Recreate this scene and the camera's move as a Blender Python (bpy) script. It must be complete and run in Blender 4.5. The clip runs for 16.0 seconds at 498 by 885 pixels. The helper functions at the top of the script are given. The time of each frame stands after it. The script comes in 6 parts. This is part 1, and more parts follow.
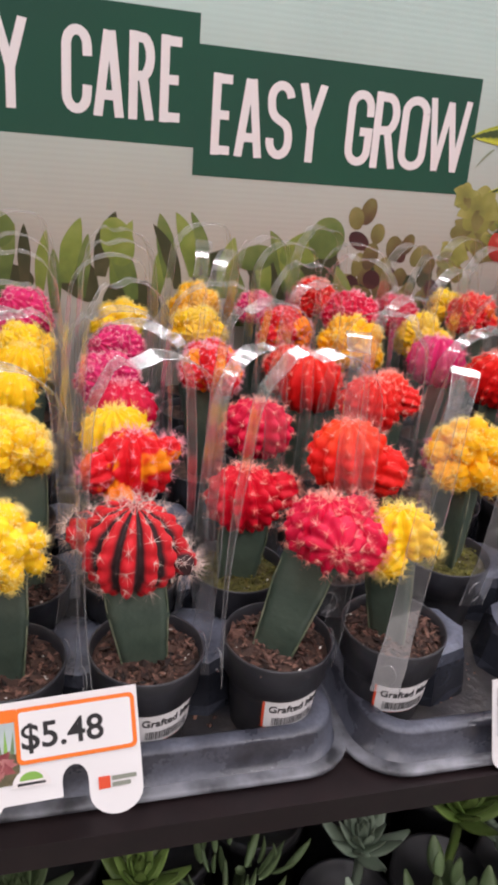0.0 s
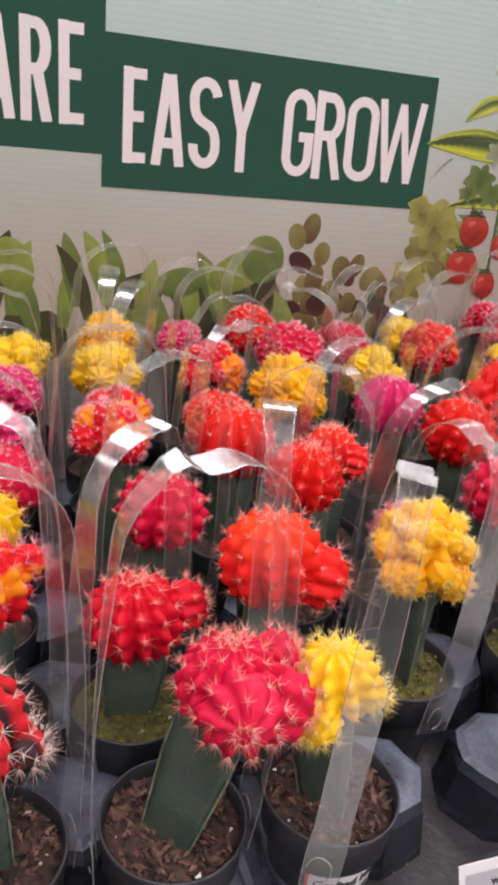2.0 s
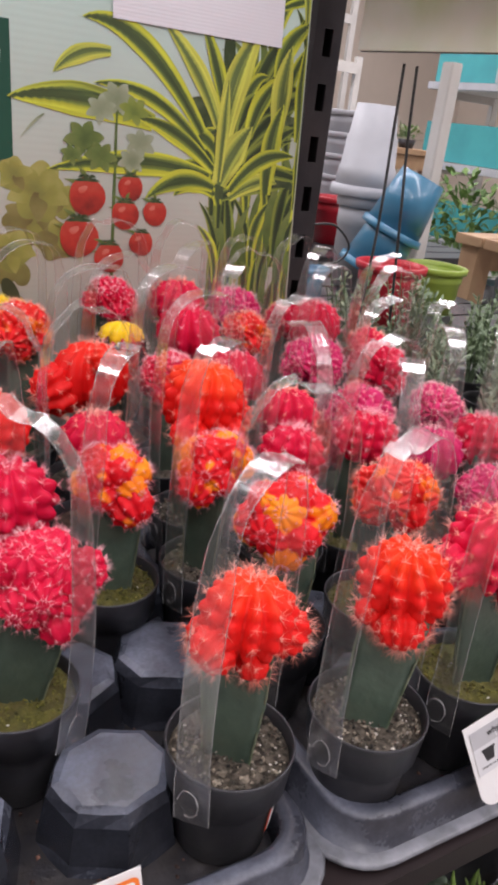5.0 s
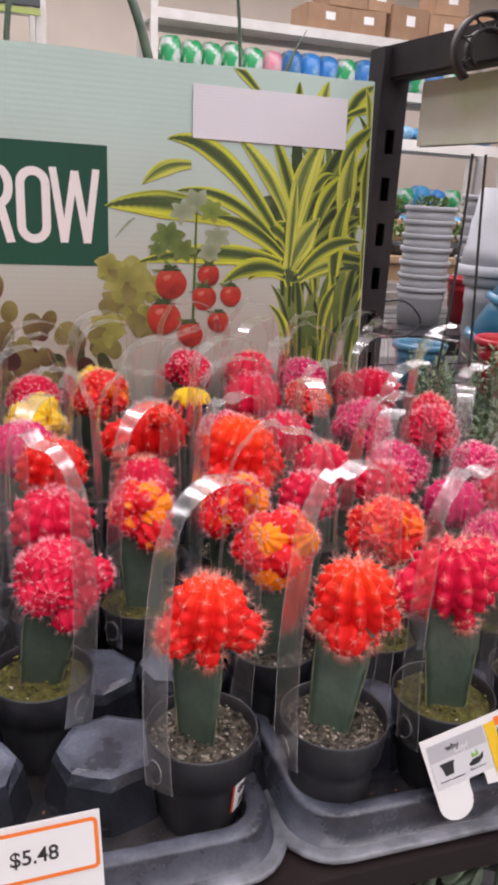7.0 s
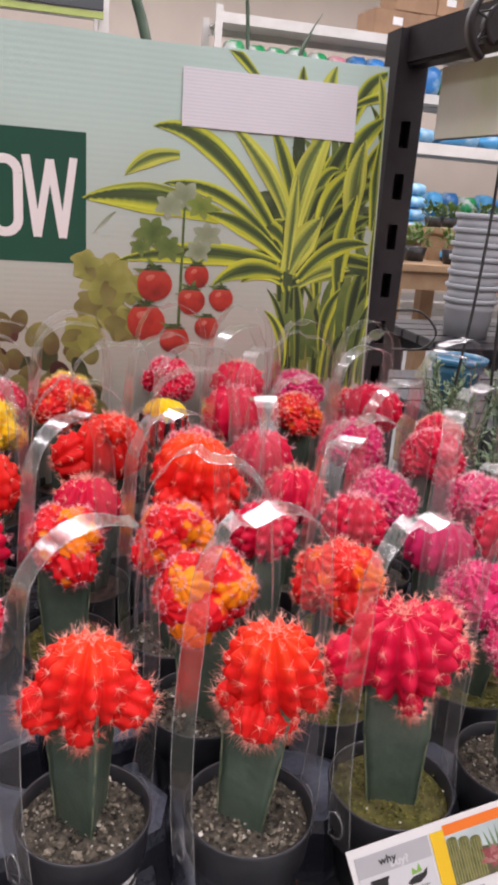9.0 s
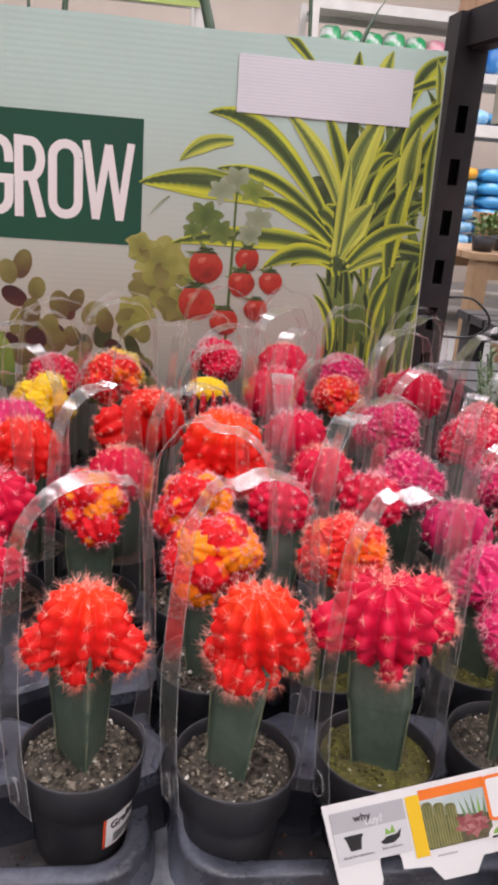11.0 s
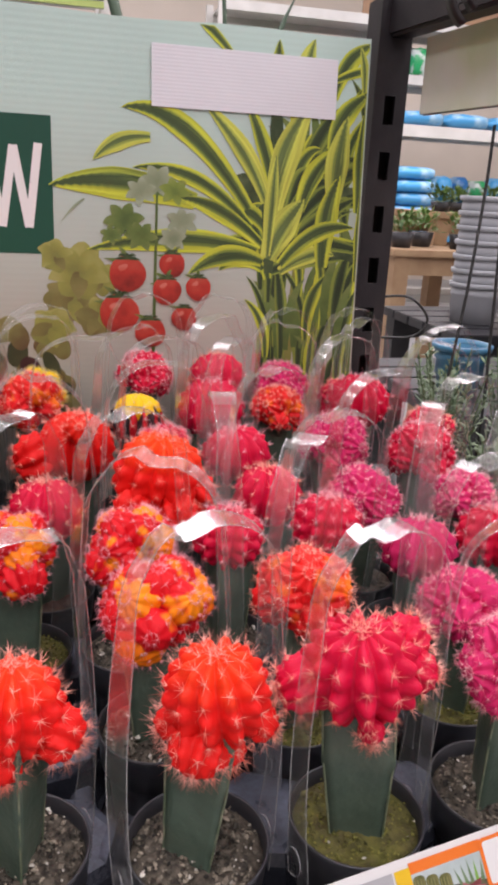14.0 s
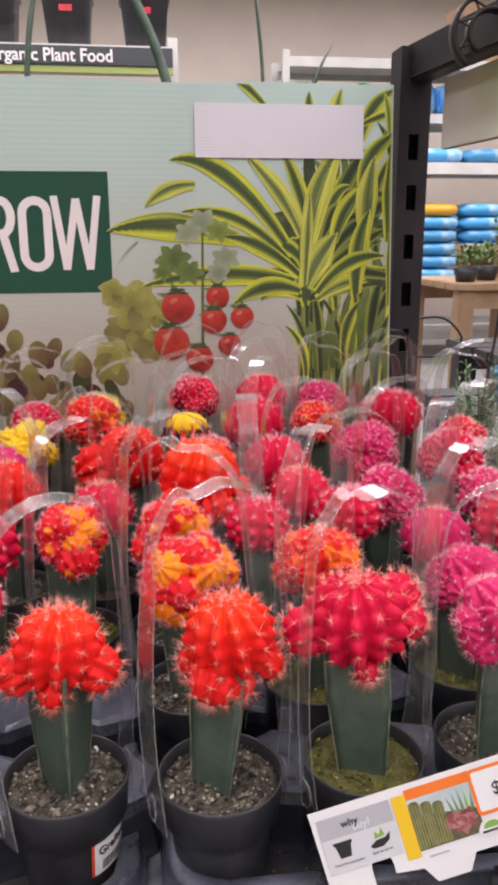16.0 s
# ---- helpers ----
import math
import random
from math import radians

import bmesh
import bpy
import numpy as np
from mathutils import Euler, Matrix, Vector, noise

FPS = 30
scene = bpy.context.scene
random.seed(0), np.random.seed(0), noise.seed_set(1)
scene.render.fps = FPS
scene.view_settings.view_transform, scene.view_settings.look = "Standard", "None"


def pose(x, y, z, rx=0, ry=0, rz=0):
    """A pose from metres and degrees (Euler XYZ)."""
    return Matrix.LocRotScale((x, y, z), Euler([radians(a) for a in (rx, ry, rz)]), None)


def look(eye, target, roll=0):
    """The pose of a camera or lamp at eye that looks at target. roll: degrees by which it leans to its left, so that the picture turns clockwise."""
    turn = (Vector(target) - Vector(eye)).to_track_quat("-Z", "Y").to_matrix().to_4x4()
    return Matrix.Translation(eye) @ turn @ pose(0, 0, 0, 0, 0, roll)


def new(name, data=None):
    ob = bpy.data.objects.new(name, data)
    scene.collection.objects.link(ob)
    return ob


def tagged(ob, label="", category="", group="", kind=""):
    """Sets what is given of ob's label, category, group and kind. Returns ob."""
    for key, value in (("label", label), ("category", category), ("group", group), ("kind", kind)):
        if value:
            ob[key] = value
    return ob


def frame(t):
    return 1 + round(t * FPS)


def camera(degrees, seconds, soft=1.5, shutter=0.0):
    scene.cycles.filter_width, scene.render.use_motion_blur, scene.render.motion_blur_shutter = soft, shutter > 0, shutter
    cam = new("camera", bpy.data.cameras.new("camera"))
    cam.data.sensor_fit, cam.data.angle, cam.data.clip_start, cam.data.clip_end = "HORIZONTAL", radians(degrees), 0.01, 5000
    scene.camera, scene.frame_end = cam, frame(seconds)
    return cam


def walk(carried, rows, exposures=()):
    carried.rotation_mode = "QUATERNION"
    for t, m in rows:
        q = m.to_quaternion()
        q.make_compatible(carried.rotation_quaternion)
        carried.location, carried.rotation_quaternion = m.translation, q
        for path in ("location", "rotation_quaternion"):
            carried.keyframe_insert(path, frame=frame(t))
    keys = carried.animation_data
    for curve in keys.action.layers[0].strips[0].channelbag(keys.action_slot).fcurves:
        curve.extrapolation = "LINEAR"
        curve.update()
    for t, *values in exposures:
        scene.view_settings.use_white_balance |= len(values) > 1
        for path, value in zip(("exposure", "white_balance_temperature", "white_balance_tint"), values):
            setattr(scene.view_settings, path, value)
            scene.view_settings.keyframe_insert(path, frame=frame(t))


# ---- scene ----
cam = camera(36.4, 16.0, 3.6)

PATH = [
    (0, (-0.039, 0.054, 1.276), (0.541, 1.789, 0.47), 5.9),
    (0.5, (-0.002, 0.086, 1.286), (0.577, 1.832, 0.5), 6.0),
    (1, (0.011, 0.143, 1.294), (0.606, 1.887, 0.516), 6.2),
    (1.5, (0.013, 0.164, 1.284), (0.635, 1.898, 0.505), 6.3),
    (2, (0.03, 0.162, 1.278), (0.699, 1.872, 0.486), 6.4),
    (2.5, (0.059, 0.161, 1.276), (0.795, 1.839, 0.475), 6.3),
    (3, (0.1, 0.147, 1.286), (0.93, 1.777, 0.478), 6.6),
    (3.5, (0.146, 0.144, 1.282), (1.069, 1.729, 0.483), 6.8),
    (4, (0.194, 0.142, 1.287), (1.194, 1.68, 0.489), 7.1),
    (4.5, (0.237, 0.148, 1.274), (1.276, 1.658, 0.474), 7.4),
    (7, (0.327, 0.029, 1.285), (0.974, 1.819, 0.67), 3.2),
    (7.5, (0.34, -0.008, 1.281), (0.934, 1.805, 0.681), 2.9),
    (8, (0.372, 0.027, 1.291), (0.942, 1.848, 0.691), 3.2),
    (8.5, (0.399, 0.084, 1.278), (0.948, 1.91, 0.675), 3.8),
    (11, (0.458, 0.052, 1.278), (0.75, 1.921, 0.627), 4.5),
    (11.5, (0.446, 0.071, 1.273), (0.727, 1.935, 0.604), 4.6),
    (12, (0.433, 0.084, 1.268), (0.719, 1.942, 0.587), 4.3),
    (12.5, (0.423, 0.088, 1.266), (0.744, 1.939, 0.581), 4.0),
    (13, (0.439, 0.094, 1.263), (0.828, 1.936, 0.589), 3.8),
    (13.5, (0.463, 0.097, 1.277), (0.902, 1.934, 0.619), 3.4),
    (14, (0.46, 0.106, 1.274), (0.933, 1.943, 0.64), 3.0),
    (14.5, (0.453, 0.112, 1.273), (0.93, 1.957, 0.665), 2.4),
    (15, (0.479, 0.084, 1.259), (0.924, 1.944, 0.676), 1.5),
    (15.5, (0.483, 0.059, 1.259), (0.864, 1.943, 0.705), 0.5),
    (16, (0.481, 0.034, 1.263), (0.756, 1.944, 0.738), -0.3),
]
EXPOSURES = [(0.0, -0.86), (3.0, -0.90), (16.0, -0.92)]
walk(cam, [(t, look(eye, target, roll)) for t, eye, target, roll in PATH], EXPOSURES)

# ---- light: a garden shop hall under rows of strip lamps ----
world = bpy.data.worlds.new("hall_air")
world.use_nodes = True
world.node_tree.nodes["Background"].inputs[0].default_value = (0.9, 0.95, 1.0, 1)
world.node_tree.nodes["Background"].inputs[1].default_value = 0.025
scene.world = world


def strip_lamp(x, y, z, sx, sy, watts):
    lamp = bpy.data.lights.new("strip_lamp", "AREA")
    lamp.shape, lamp.size, lamp.size_y, lamp.energy = "RECTANGLE", sx, sy, watts
    lamp.color = (1.0, 0.93, 0.985)
    ob = new("strip_lamp", lamp)
    ob.location = (x, y, z)
    return ob


for lx, watts in ((-3.2, 190), (-0.6, 270), (2.0, 270), (4.6, 220), (7.2, 170)):
    strip_lamp(lx, 0.6, 4.6, 0.25, 9.0, watts)
strip_lamp(2.5, 5.4, 4.6, 9.0, 0.3, 620)
# Unseen extra lamp, added only to brighten the dim north wall and back racks.
strip_lamp(2.5, 9.4, 4.6, 12.0, 0.3, 430)
strip_lamp(2.5, -2.6, 4.4, 9.0, 0.3, 260)


# ---- materials ----
def mat(name, base, rough=0.5, metal=0.0, spec=0.5, second=None, scale=20.0, lo=0.35, hi=0.65, bump=0.0, bump_scale=200.0,
        third=None, third_scale=4.0, coat=0.0, sss=0.0, vary=0.0, island=0.0):
    """A surface with a base colour, a second colour in grain-sized patches, a third in large ones, and fine relief."""
    m = bpy.data.materials.new(name)
    m.use_nodes = True
    nt = m.node_tree
    b = nt.nodes["Principled BSDF"]
    b.inputs["Roughness"].default_value = rough
    b.inputs["Metallic"].default_value = metal
    b.inputs["Specular IOR Level"].default_value = spec
    b.inputs["Coat Weight"].default_value = coat
    if sss:
        b.inputs["Subsurface Weight"].default_value = sss
        b.inputs["Subsurface Radius"].default_value = (0.01, 0.004, 0.003)
        b.inputs["Subsurface Scale"].default_value = 0.5
    tc = nt.nodes.new("ShaderNodeTexCoord")
    colour = None

    def patches(sc, a, lo_, hi_, prior):
        n = nt.nodes.new("ShaderNodeTexNoise")
        n.inputs["Scale"].default_value, n.inputs["Detail"].default_value = sc, 5
        nt.links.new(tc.outputs["Object"], n.inputs["Vector"])
        r = nt.nodes.new("ShaderNodeMapRange")
        r.inputs[1].default_value, r.inputs[2].default_value = lo_, hi_
        nt.links.new(n.outputs["Fac"], r.inputs[0])
        mx = nt.nodes.new("ShaderNodeMix")
        mx.data_type = "RGBA"
        nt.links.new(r.outputs[0], mx.inputs[0])
        if prior is None:
            mx.inputs[6].default_value = (*base, 1)
        else:
            nt.links.new(prior, mx.inputs[6])
        mx.inputs[7].default_value = (*a, 1)
        return mx.outputs[2]

    if second:
        colour = patches(scale, second, lo, hi, colour)
    if third:
        colour = patches(third_scale, third, 0.45, 0.75, colour)
    if vary or island:
        spread = vary or island
        source = nt.nodes.new("ShaderNodeObjectInfo").outputs["Random"] if vary else nt.nodes.new("ShaderNodeNewGeometry").outputs["Random Per Island"]
        r = nt.nodes.new("ShaderNodeMapRange")
        r.inputs[3].default_value, r.inputs[4].default_value = max(0.05, 1 - spread), 1 + spread
        nt.links.new(source, r.inputs[0])
        hsv = nt.nodes.new("ShaderNodeHueSaturation")
        nt.links.new(r.outputs[0], hsv.inputs["Value"])
        if colour is None:
            hsv.inputs["Color"].default_value = (*base, 1)
        else:
            nt.links.new(colour, hsv.inputs["Color"])
        colour = hsv.outputs[0]
    if colour is None:
        b.inputs["Base Color"].default_value = (*base, 1)
    else:
        nt.links.new(colour, b.inputs["Base Color"])
    if bump:
        n = nt.nodes.new("ShaderNodeTexNoise")
        n.inputs["Scale"].default_value, n.inputs["Detail"].default_value = bump_scale, 4
        nt.links.new(tc.outputs["Object"], n.inputs["Vector"])
        bp = nt.nodes.new("ShaderNodeBump")
        bp.inputs["Strength"].default_value, bp.inputs["Distance"].default_value = bump, 0.002
        nt.links.new(n.outputs["Fac"], bp.inputs["Height"])
        nt.links.new(bp.outputs[0], b.inputs["Normal"])
    return m


def cactus_skin(name, low, high, fleck=None, fleck_lo=0.52, fleck_hi=0.6, fleck_scale=90.0, stripes=None):
    """Flesh that shades from low on the flanks to high round the crown, with blotches of a second pigment."""
    m = bpy.data.materials.new(name)
    m.use_nodes = True
    nt = m.node_tree
    b = nt.nodes["Principled BSDF"]
    b.inputs["Roughness"].default_value = 0.5
    b.inputs["Specular IOR Level"].default_value = 0.2
    b.inputs["Subsurface Weight"].default_value = 0.12
    b.inputs["Subsurface Radius"].default_value = (0.006, 0.002, 0.0015)
    b.inputs["Subsurface Scale"].default_value = 0.6
    tc = nt.nodes.new("ShaderNodeTexCoord")
    sep = nt.nodes.new("ShaderNodeSeparateXYZ")
    nt.links.new(tc.outputs["Object"], sep.inputs[0])
    n = nt.nodes.new("ShaderNodeTexNoise")
    n.inputs["Scale"].default_value, n.inputs["Detail"].default_value = 60, 3
    nt.links.new(tc.outputs["Object"], n.inputs["Vector"])
    add = nt.nodes.new("ShaderNodeMath")
    add.operation = "MULTIPLY_ADD"
    add.inputs[1].default_value, add.inputs[2].default_value = 0.012, -0.006
    nt.links.new(n.outputs["Fac"], add.inputs[0])
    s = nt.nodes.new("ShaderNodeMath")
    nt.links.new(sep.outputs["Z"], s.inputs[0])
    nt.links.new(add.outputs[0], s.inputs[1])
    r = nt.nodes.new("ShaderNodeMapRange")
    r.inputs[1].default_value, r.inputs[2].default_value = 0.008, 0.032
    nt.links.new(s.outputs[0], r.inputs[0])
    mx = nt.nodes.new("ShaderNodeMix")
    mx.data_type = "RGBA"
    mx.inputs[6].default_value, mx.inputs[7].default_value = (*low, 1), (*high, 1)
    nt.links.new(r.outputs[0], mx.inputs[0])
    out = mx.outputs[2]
    if fleck:
        f = nt.nodes.new("ShaderNodeTexNoise")
        f.inputs["Scale"].default_value, f.inputs["Detail"].default_value = fleck_scale, 2
        nt.links.new(tc.outputs["Object"], f.inputs["Vector"])
        fr = nt.nodes.new("ShaderNodeMapRange")
        fr.inputs[1].default_value, fr.inputs[2].default_value = fleck_lo, fleck_hi
        nt.links.new(f.outputs["Fac"], fr.inputs[0])
        m2 = nt.nodes.new("ShaderNodeMix")
        m2.data_type = "RGBA"
        nt.links.new(fr.outputs[0], m2.inputs[0])
        nt.links.new(out, m2.inputs[6])
        m2.inputs[7].default_value = (*fleck, 1)
        out = m2.outputs[2]
    if stripes:
        count, start, dark = stripes

        def step(kind, a, second):
            node = nt.nodes.new("ShaderNodeMath")
            node.operation = kind
            nt.links.new(a, node.inputs[0])
            if isinstance(second, float):
                node.inputs[1].default_value = second
            elif second is not None:
                nt.links.new(second, node.inputs[1])
            return node.outputs[0]

        around = step("ARCTAN2", sep.outputs["Y"], sep.outputs["X"])
        wave = step("COSINE", step("MULTIPLY", step("SUBTRACT", around, float(start)), float(count)), None)
        sr = nt.nodes.new("ShaderNodeMapRange")
        nt.links.new(step("ADD", step("MULTIPLY", n.outputs["Fac"], 0.9), wave), sr.inputs[0])
        sr.inputs[1].default_value, sr.inputs[2].default_value = 0.55, -0.15
        m3 = nt.nodes.new("ShaderNodeMix")
        m3.data_type = "RGBA"
        nt.links.new(sr.outputs[0], m3.inputs[0])
        nt.links.new(out, m3.inputs[6])
        m3.inputs[7].default_value = (*dark, 1)
        out = m3.outputs[2]
    nt.links.new(out, b.inputs["Base Color"])
    g = nt.nodes.new("ShaderNodeTexNoise")
    g.inputs["Scale"].default_value, g.inputs["Detail"].default_value = 700, 3
    nt.links.new(tc.outputs["Object"], g.inputs["Vector"])
    bp = nt.nodes.new("ShaderNodeBump")
    bp.inputs["Strength"].default_value, bp.inputs["Distance"].default_value = 0.25, 0.001
    nt.links.new(g.outputs["Fac"], bp.inputs["Height"])
    nt.links.new(bp.outputs[0], b.inputs["Normal"])
    return m


def clear_film(name, haze=0.05, rough=0.08, tint=(0.97, 0.97, 0.97), gloss=1.0):
    """Thin clear plastic: seen through, with the gloss of its surface and a trace of haze."""
    m = bpy.data.materials.new(name)
    m.use_nodes = True
    nt = m.node_tree
    nt.nodes.remove(nt.nodes["Principled BSDF"])
    out = nt.nodes["Material Output"]
    tr = nt.nodes.new("ShaderNodeBsdfTransparent")
    tr.inputs[0].default_value = (*tint, 1)
    df = nt.nodes.new("ShaderNodeBsdfDiffuse")
    df.inputs[0].default_value = (0.75, 0.75, 0.76, 1)
    gl = nt.nodes.new("ShaderNodeBsdfGlossy")
    gl.inputs["Roughness"].default_value = rough
    gl.inputs[0].default_value = (1, 1, 1, 1)
    fr = nt.nodes.new("ShaderNodeFresnel")
    fr.inputs[0].default_value = 1.55
    k = nt.nodes.new("ShaderNodeMath")
    k.operation, k.use_clamp = "MULTIPLY", True
    k.inputs[1].default_value = gloss
    nt.links.new(fr.outputs[0], k.inputs[0])
    a, b = nt.nodes.new("ShaderNodeMixShader"), nt.nodes.new("ShaderNodeMixShader")
    a.inputs[0].default_value = haze
    nt.links.new(tr.outputs[0], a.inputs[1])
    nt.links.new(df.outputs[0], a.inputs[2])
    nt.links.new(k.outputs[0], b.inputs[0])
    nt.links.new(a.outputs[0], b.inputs[1])
    nt.links.new(gl.outputs[0], b.inputs[2])
    nt.links.new(b.outputs[0], out.inputs["Surface"])
    return m


stripe_rng = random.Random(3)
stripe_rng.uniform(-0.25, 0.25)
STRIPE_START = stripe_rng.uniform(0, 6.28)
SKIN = {
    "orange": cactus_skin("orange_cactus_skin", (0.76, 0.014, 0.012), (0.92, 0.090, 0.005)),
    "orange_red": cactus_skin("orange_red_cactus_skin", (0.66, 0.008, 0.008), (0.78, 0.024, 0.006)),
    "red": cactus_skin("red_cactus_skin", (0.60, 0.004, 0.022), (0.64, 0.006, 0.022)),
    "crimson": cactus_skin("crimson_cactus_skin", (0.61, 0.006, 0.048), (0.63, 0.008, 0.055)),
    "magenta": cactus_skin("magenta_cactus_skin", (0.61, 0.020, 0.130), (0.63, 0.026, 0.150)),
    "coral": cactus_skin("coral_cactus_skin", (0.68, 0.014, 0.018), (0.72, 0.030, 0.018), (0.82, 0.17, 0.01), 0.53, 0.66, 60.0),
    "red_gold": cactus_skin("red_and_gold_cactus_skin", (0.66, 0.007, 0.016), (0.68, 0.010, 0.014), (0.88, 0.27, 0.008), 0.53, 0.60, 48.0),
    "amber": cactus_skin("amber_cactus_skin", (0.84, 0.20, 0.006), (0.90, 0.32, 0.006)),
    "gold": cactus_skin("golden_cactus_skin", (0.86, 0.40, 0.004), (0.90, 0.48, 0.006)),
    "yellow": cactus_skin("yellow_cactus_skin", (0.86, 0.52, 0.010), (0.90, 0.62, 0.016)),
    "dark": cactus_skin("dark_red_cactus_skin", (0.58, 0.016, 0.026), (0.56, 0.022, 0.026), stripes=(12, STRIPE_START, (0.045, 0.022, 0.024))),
}
SPINE = {
    "pale": mat("pale_spine", (0.86, 0.22, 0.16), 0.6, second=(0.90, 0.46, 0.38), scale=90),
    "pink": mat("pink_spine", (0.84, 0.22, 0.28), 0.6, second=(0.88, 0.50, 0.54), scale=90),
    "gold": mat("golden_spine", (0.90, 0.66, 0.12), 0.6, second=(0.92, 0.76, 0.34), scale=60),
    "brown": mat("brown_spine", (0.66, 0.44, 0.38), 0.6, second=(0.78, 0.64, 0.56), scale=60),
}
POT_BLACK = mat("black_pot_plastic", (0.022, 0.022, 0.026), 0.38, second=(0.034, 0.034, 0.040), scale=35, bump=0.15, bump_scale=90, third=(0.050, 0.050, 0.052), third_scale=25)
STEM = mat("rootstock_green", (0.050, 0.078, 0.058), 0.42, second=(0.080, 0.115, 0.086), scale=45, bump=0.25, bump_scale=250, third=(0.12, 0.135, 0.095), third_scale=18, vary=0.28)
STEM_EDGE = mat("rootstock_rib_edge", (0.24, 0.25, 0.17), 0.6, second=(0.10, 0.14, 0.08), scale=120)
BARK = mat("bark_soil", (0.028, 0.014, 0.010), 0.85, second=(0.075, 0.04, 0.028), scale=160, bump=0.8, bump_scale=220)
GRIT = mat("gritty_soil", (0.030, 0.024, 0.018), 0.9, second=(0.12, 0.10, 0.075), scale=260, bump=0.9, bump_scale=300)
MOSS = mat("mossy_soil", (0.070, 0.072, 0.012), 0.95, second=(0.15, 0.14, 0.028), scale=180, bump=0.9, bump_scale=380, third=(0.07, 0.048, 0.028), third_scale=40)
CHIP_BARK = mat("bark_chips", (0.055, 0.024, 0.017), 0.8, second=(0.16, 0.085, 0.06), scale=200, lo=0.42, hi=0.7, bump=0.5, bump_scale=400, island=0.9)
CHIP_GRIT = mat("grit_grains", (0.045, 0.038, 0.027), 0.85, second=(0.25, 0.215, 0.165), scale=110, lo=0.42, hi=0.66, bump=0.5, bump_scale=400, island=0.9)
CHIP_MOSS = mat("moss_tufts", (0.085, 0.085, 0.014), 0.95, second=(0.17, 0.155, 0.035), scale=180, bump=0.6, bump_scale=400, island=0.6)
PERLITE = mat("perlite", (0.62, 0.59, 0.53), 0.75, second=(0.42, 0.39, 0.34), scale=200, island=0.25)
FILM = clear_film("clear_strap_film", 0.060, 0.20, (0.97, 0.965, 0.967), 0.30)
# Whiter film: the bright edge highlights of the straps are put into its haze.
FILM_EDGE_GLINT = clear_film("strap_edge_glint", 0.20, 0.25, (0.93, 0.93, 0.93), 0.5)


def dusty_toplit_plastic(name, clean, dusty_lit):
    """Glossy black plastic, dusty in thin pale speckles; the light on its level faces is put into this colour too."""
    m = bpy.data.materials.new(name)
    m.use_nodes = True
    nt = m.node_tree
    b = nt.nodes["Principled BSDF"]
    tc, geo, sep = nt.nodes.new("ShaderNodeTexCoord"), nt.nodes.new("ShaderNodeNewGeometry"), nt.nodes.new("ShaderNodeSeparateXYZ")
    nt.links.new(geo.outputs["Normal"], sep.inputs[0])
    # Face normals drive the mix: tops pale as if lit, steep sides dark.
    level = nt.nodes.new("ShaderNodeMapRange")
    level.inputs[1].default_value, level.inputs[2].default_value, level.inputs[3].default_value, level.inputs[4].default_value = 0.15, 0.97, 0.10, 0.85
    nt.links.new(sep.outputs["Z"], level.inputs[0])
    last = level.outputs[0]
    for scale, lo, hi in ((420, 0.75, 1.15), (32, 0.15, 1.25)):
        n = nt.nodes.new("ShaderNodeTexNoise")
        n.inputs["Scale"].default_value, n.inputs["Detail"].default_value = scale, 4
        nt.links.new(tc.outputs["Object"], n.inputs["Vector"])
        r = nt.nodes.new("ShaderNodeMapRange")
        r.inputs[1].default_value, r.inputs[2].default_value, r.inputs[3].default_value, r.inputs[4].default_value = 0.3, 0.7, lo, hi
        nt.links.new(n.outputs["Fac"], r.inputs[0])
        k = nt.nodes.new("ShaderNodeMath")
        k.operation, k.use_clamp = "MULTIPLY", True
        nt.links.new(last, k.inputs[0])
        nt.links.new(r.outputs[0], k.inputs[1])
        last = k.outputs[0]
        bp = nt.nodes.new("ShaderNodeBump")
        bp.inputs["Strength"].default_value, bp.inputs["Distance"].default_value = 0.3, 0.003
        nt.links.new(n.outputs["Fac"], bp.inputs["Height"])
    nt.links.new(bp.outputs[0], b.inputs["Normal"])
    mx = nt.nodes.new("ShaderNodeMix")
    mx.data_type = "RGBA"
    mx.inputs[6].default_value, mx.inputs[7].default_value = (*clean, 1), (*dusty_lit, 1)
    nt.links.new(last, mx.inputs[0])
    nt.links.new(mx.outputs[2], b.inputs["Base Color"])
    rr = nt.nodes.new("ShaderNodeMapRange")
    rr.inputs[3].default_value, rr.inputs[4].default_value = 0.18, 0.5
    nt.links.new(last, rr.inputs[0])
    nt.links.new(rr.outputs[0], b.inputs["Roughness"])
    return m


TRAY = dusty_toplit_plastic("dusty_toplit_tray_plastic", (0.012, 0.013, 0.017), (0.17, 0.19, 0.25))
# Dimmer copy for the walls, whose smoothed normals would come out too pale.
TRAY_WALL = dusty_toplit_plastic("dimmer_toplit_tray_plastic", (0.012, 0.012, 0.016), (0.125, 0.137, 0.178))
TRAY_FLOOR = mat("soiled_tray_floor", (0.016, 0.016, 0.020), 0.4, second=(0.035, 0.030, 0.026), scale=60, bump=0.4, bump_scale=220, third=(0.055, 0.055, 0.065), third_scale=30)
FLANGE = mat("scuffed_tray_edge", (0.035, 0.037, 0.043), 0.3, second=(0.24, 0.25, 0.28), scale=40, bump=0.3, bump_scale=120)
BEAM_BLACK = mat("dark_brown_beam_steel", (0.010, 0.006, 0.007), 0.5, spec=0.3, second=(0.016, 0.009, 0.010), scale=60, third=(0.022, 0.015, 0.015), third_scale=9)
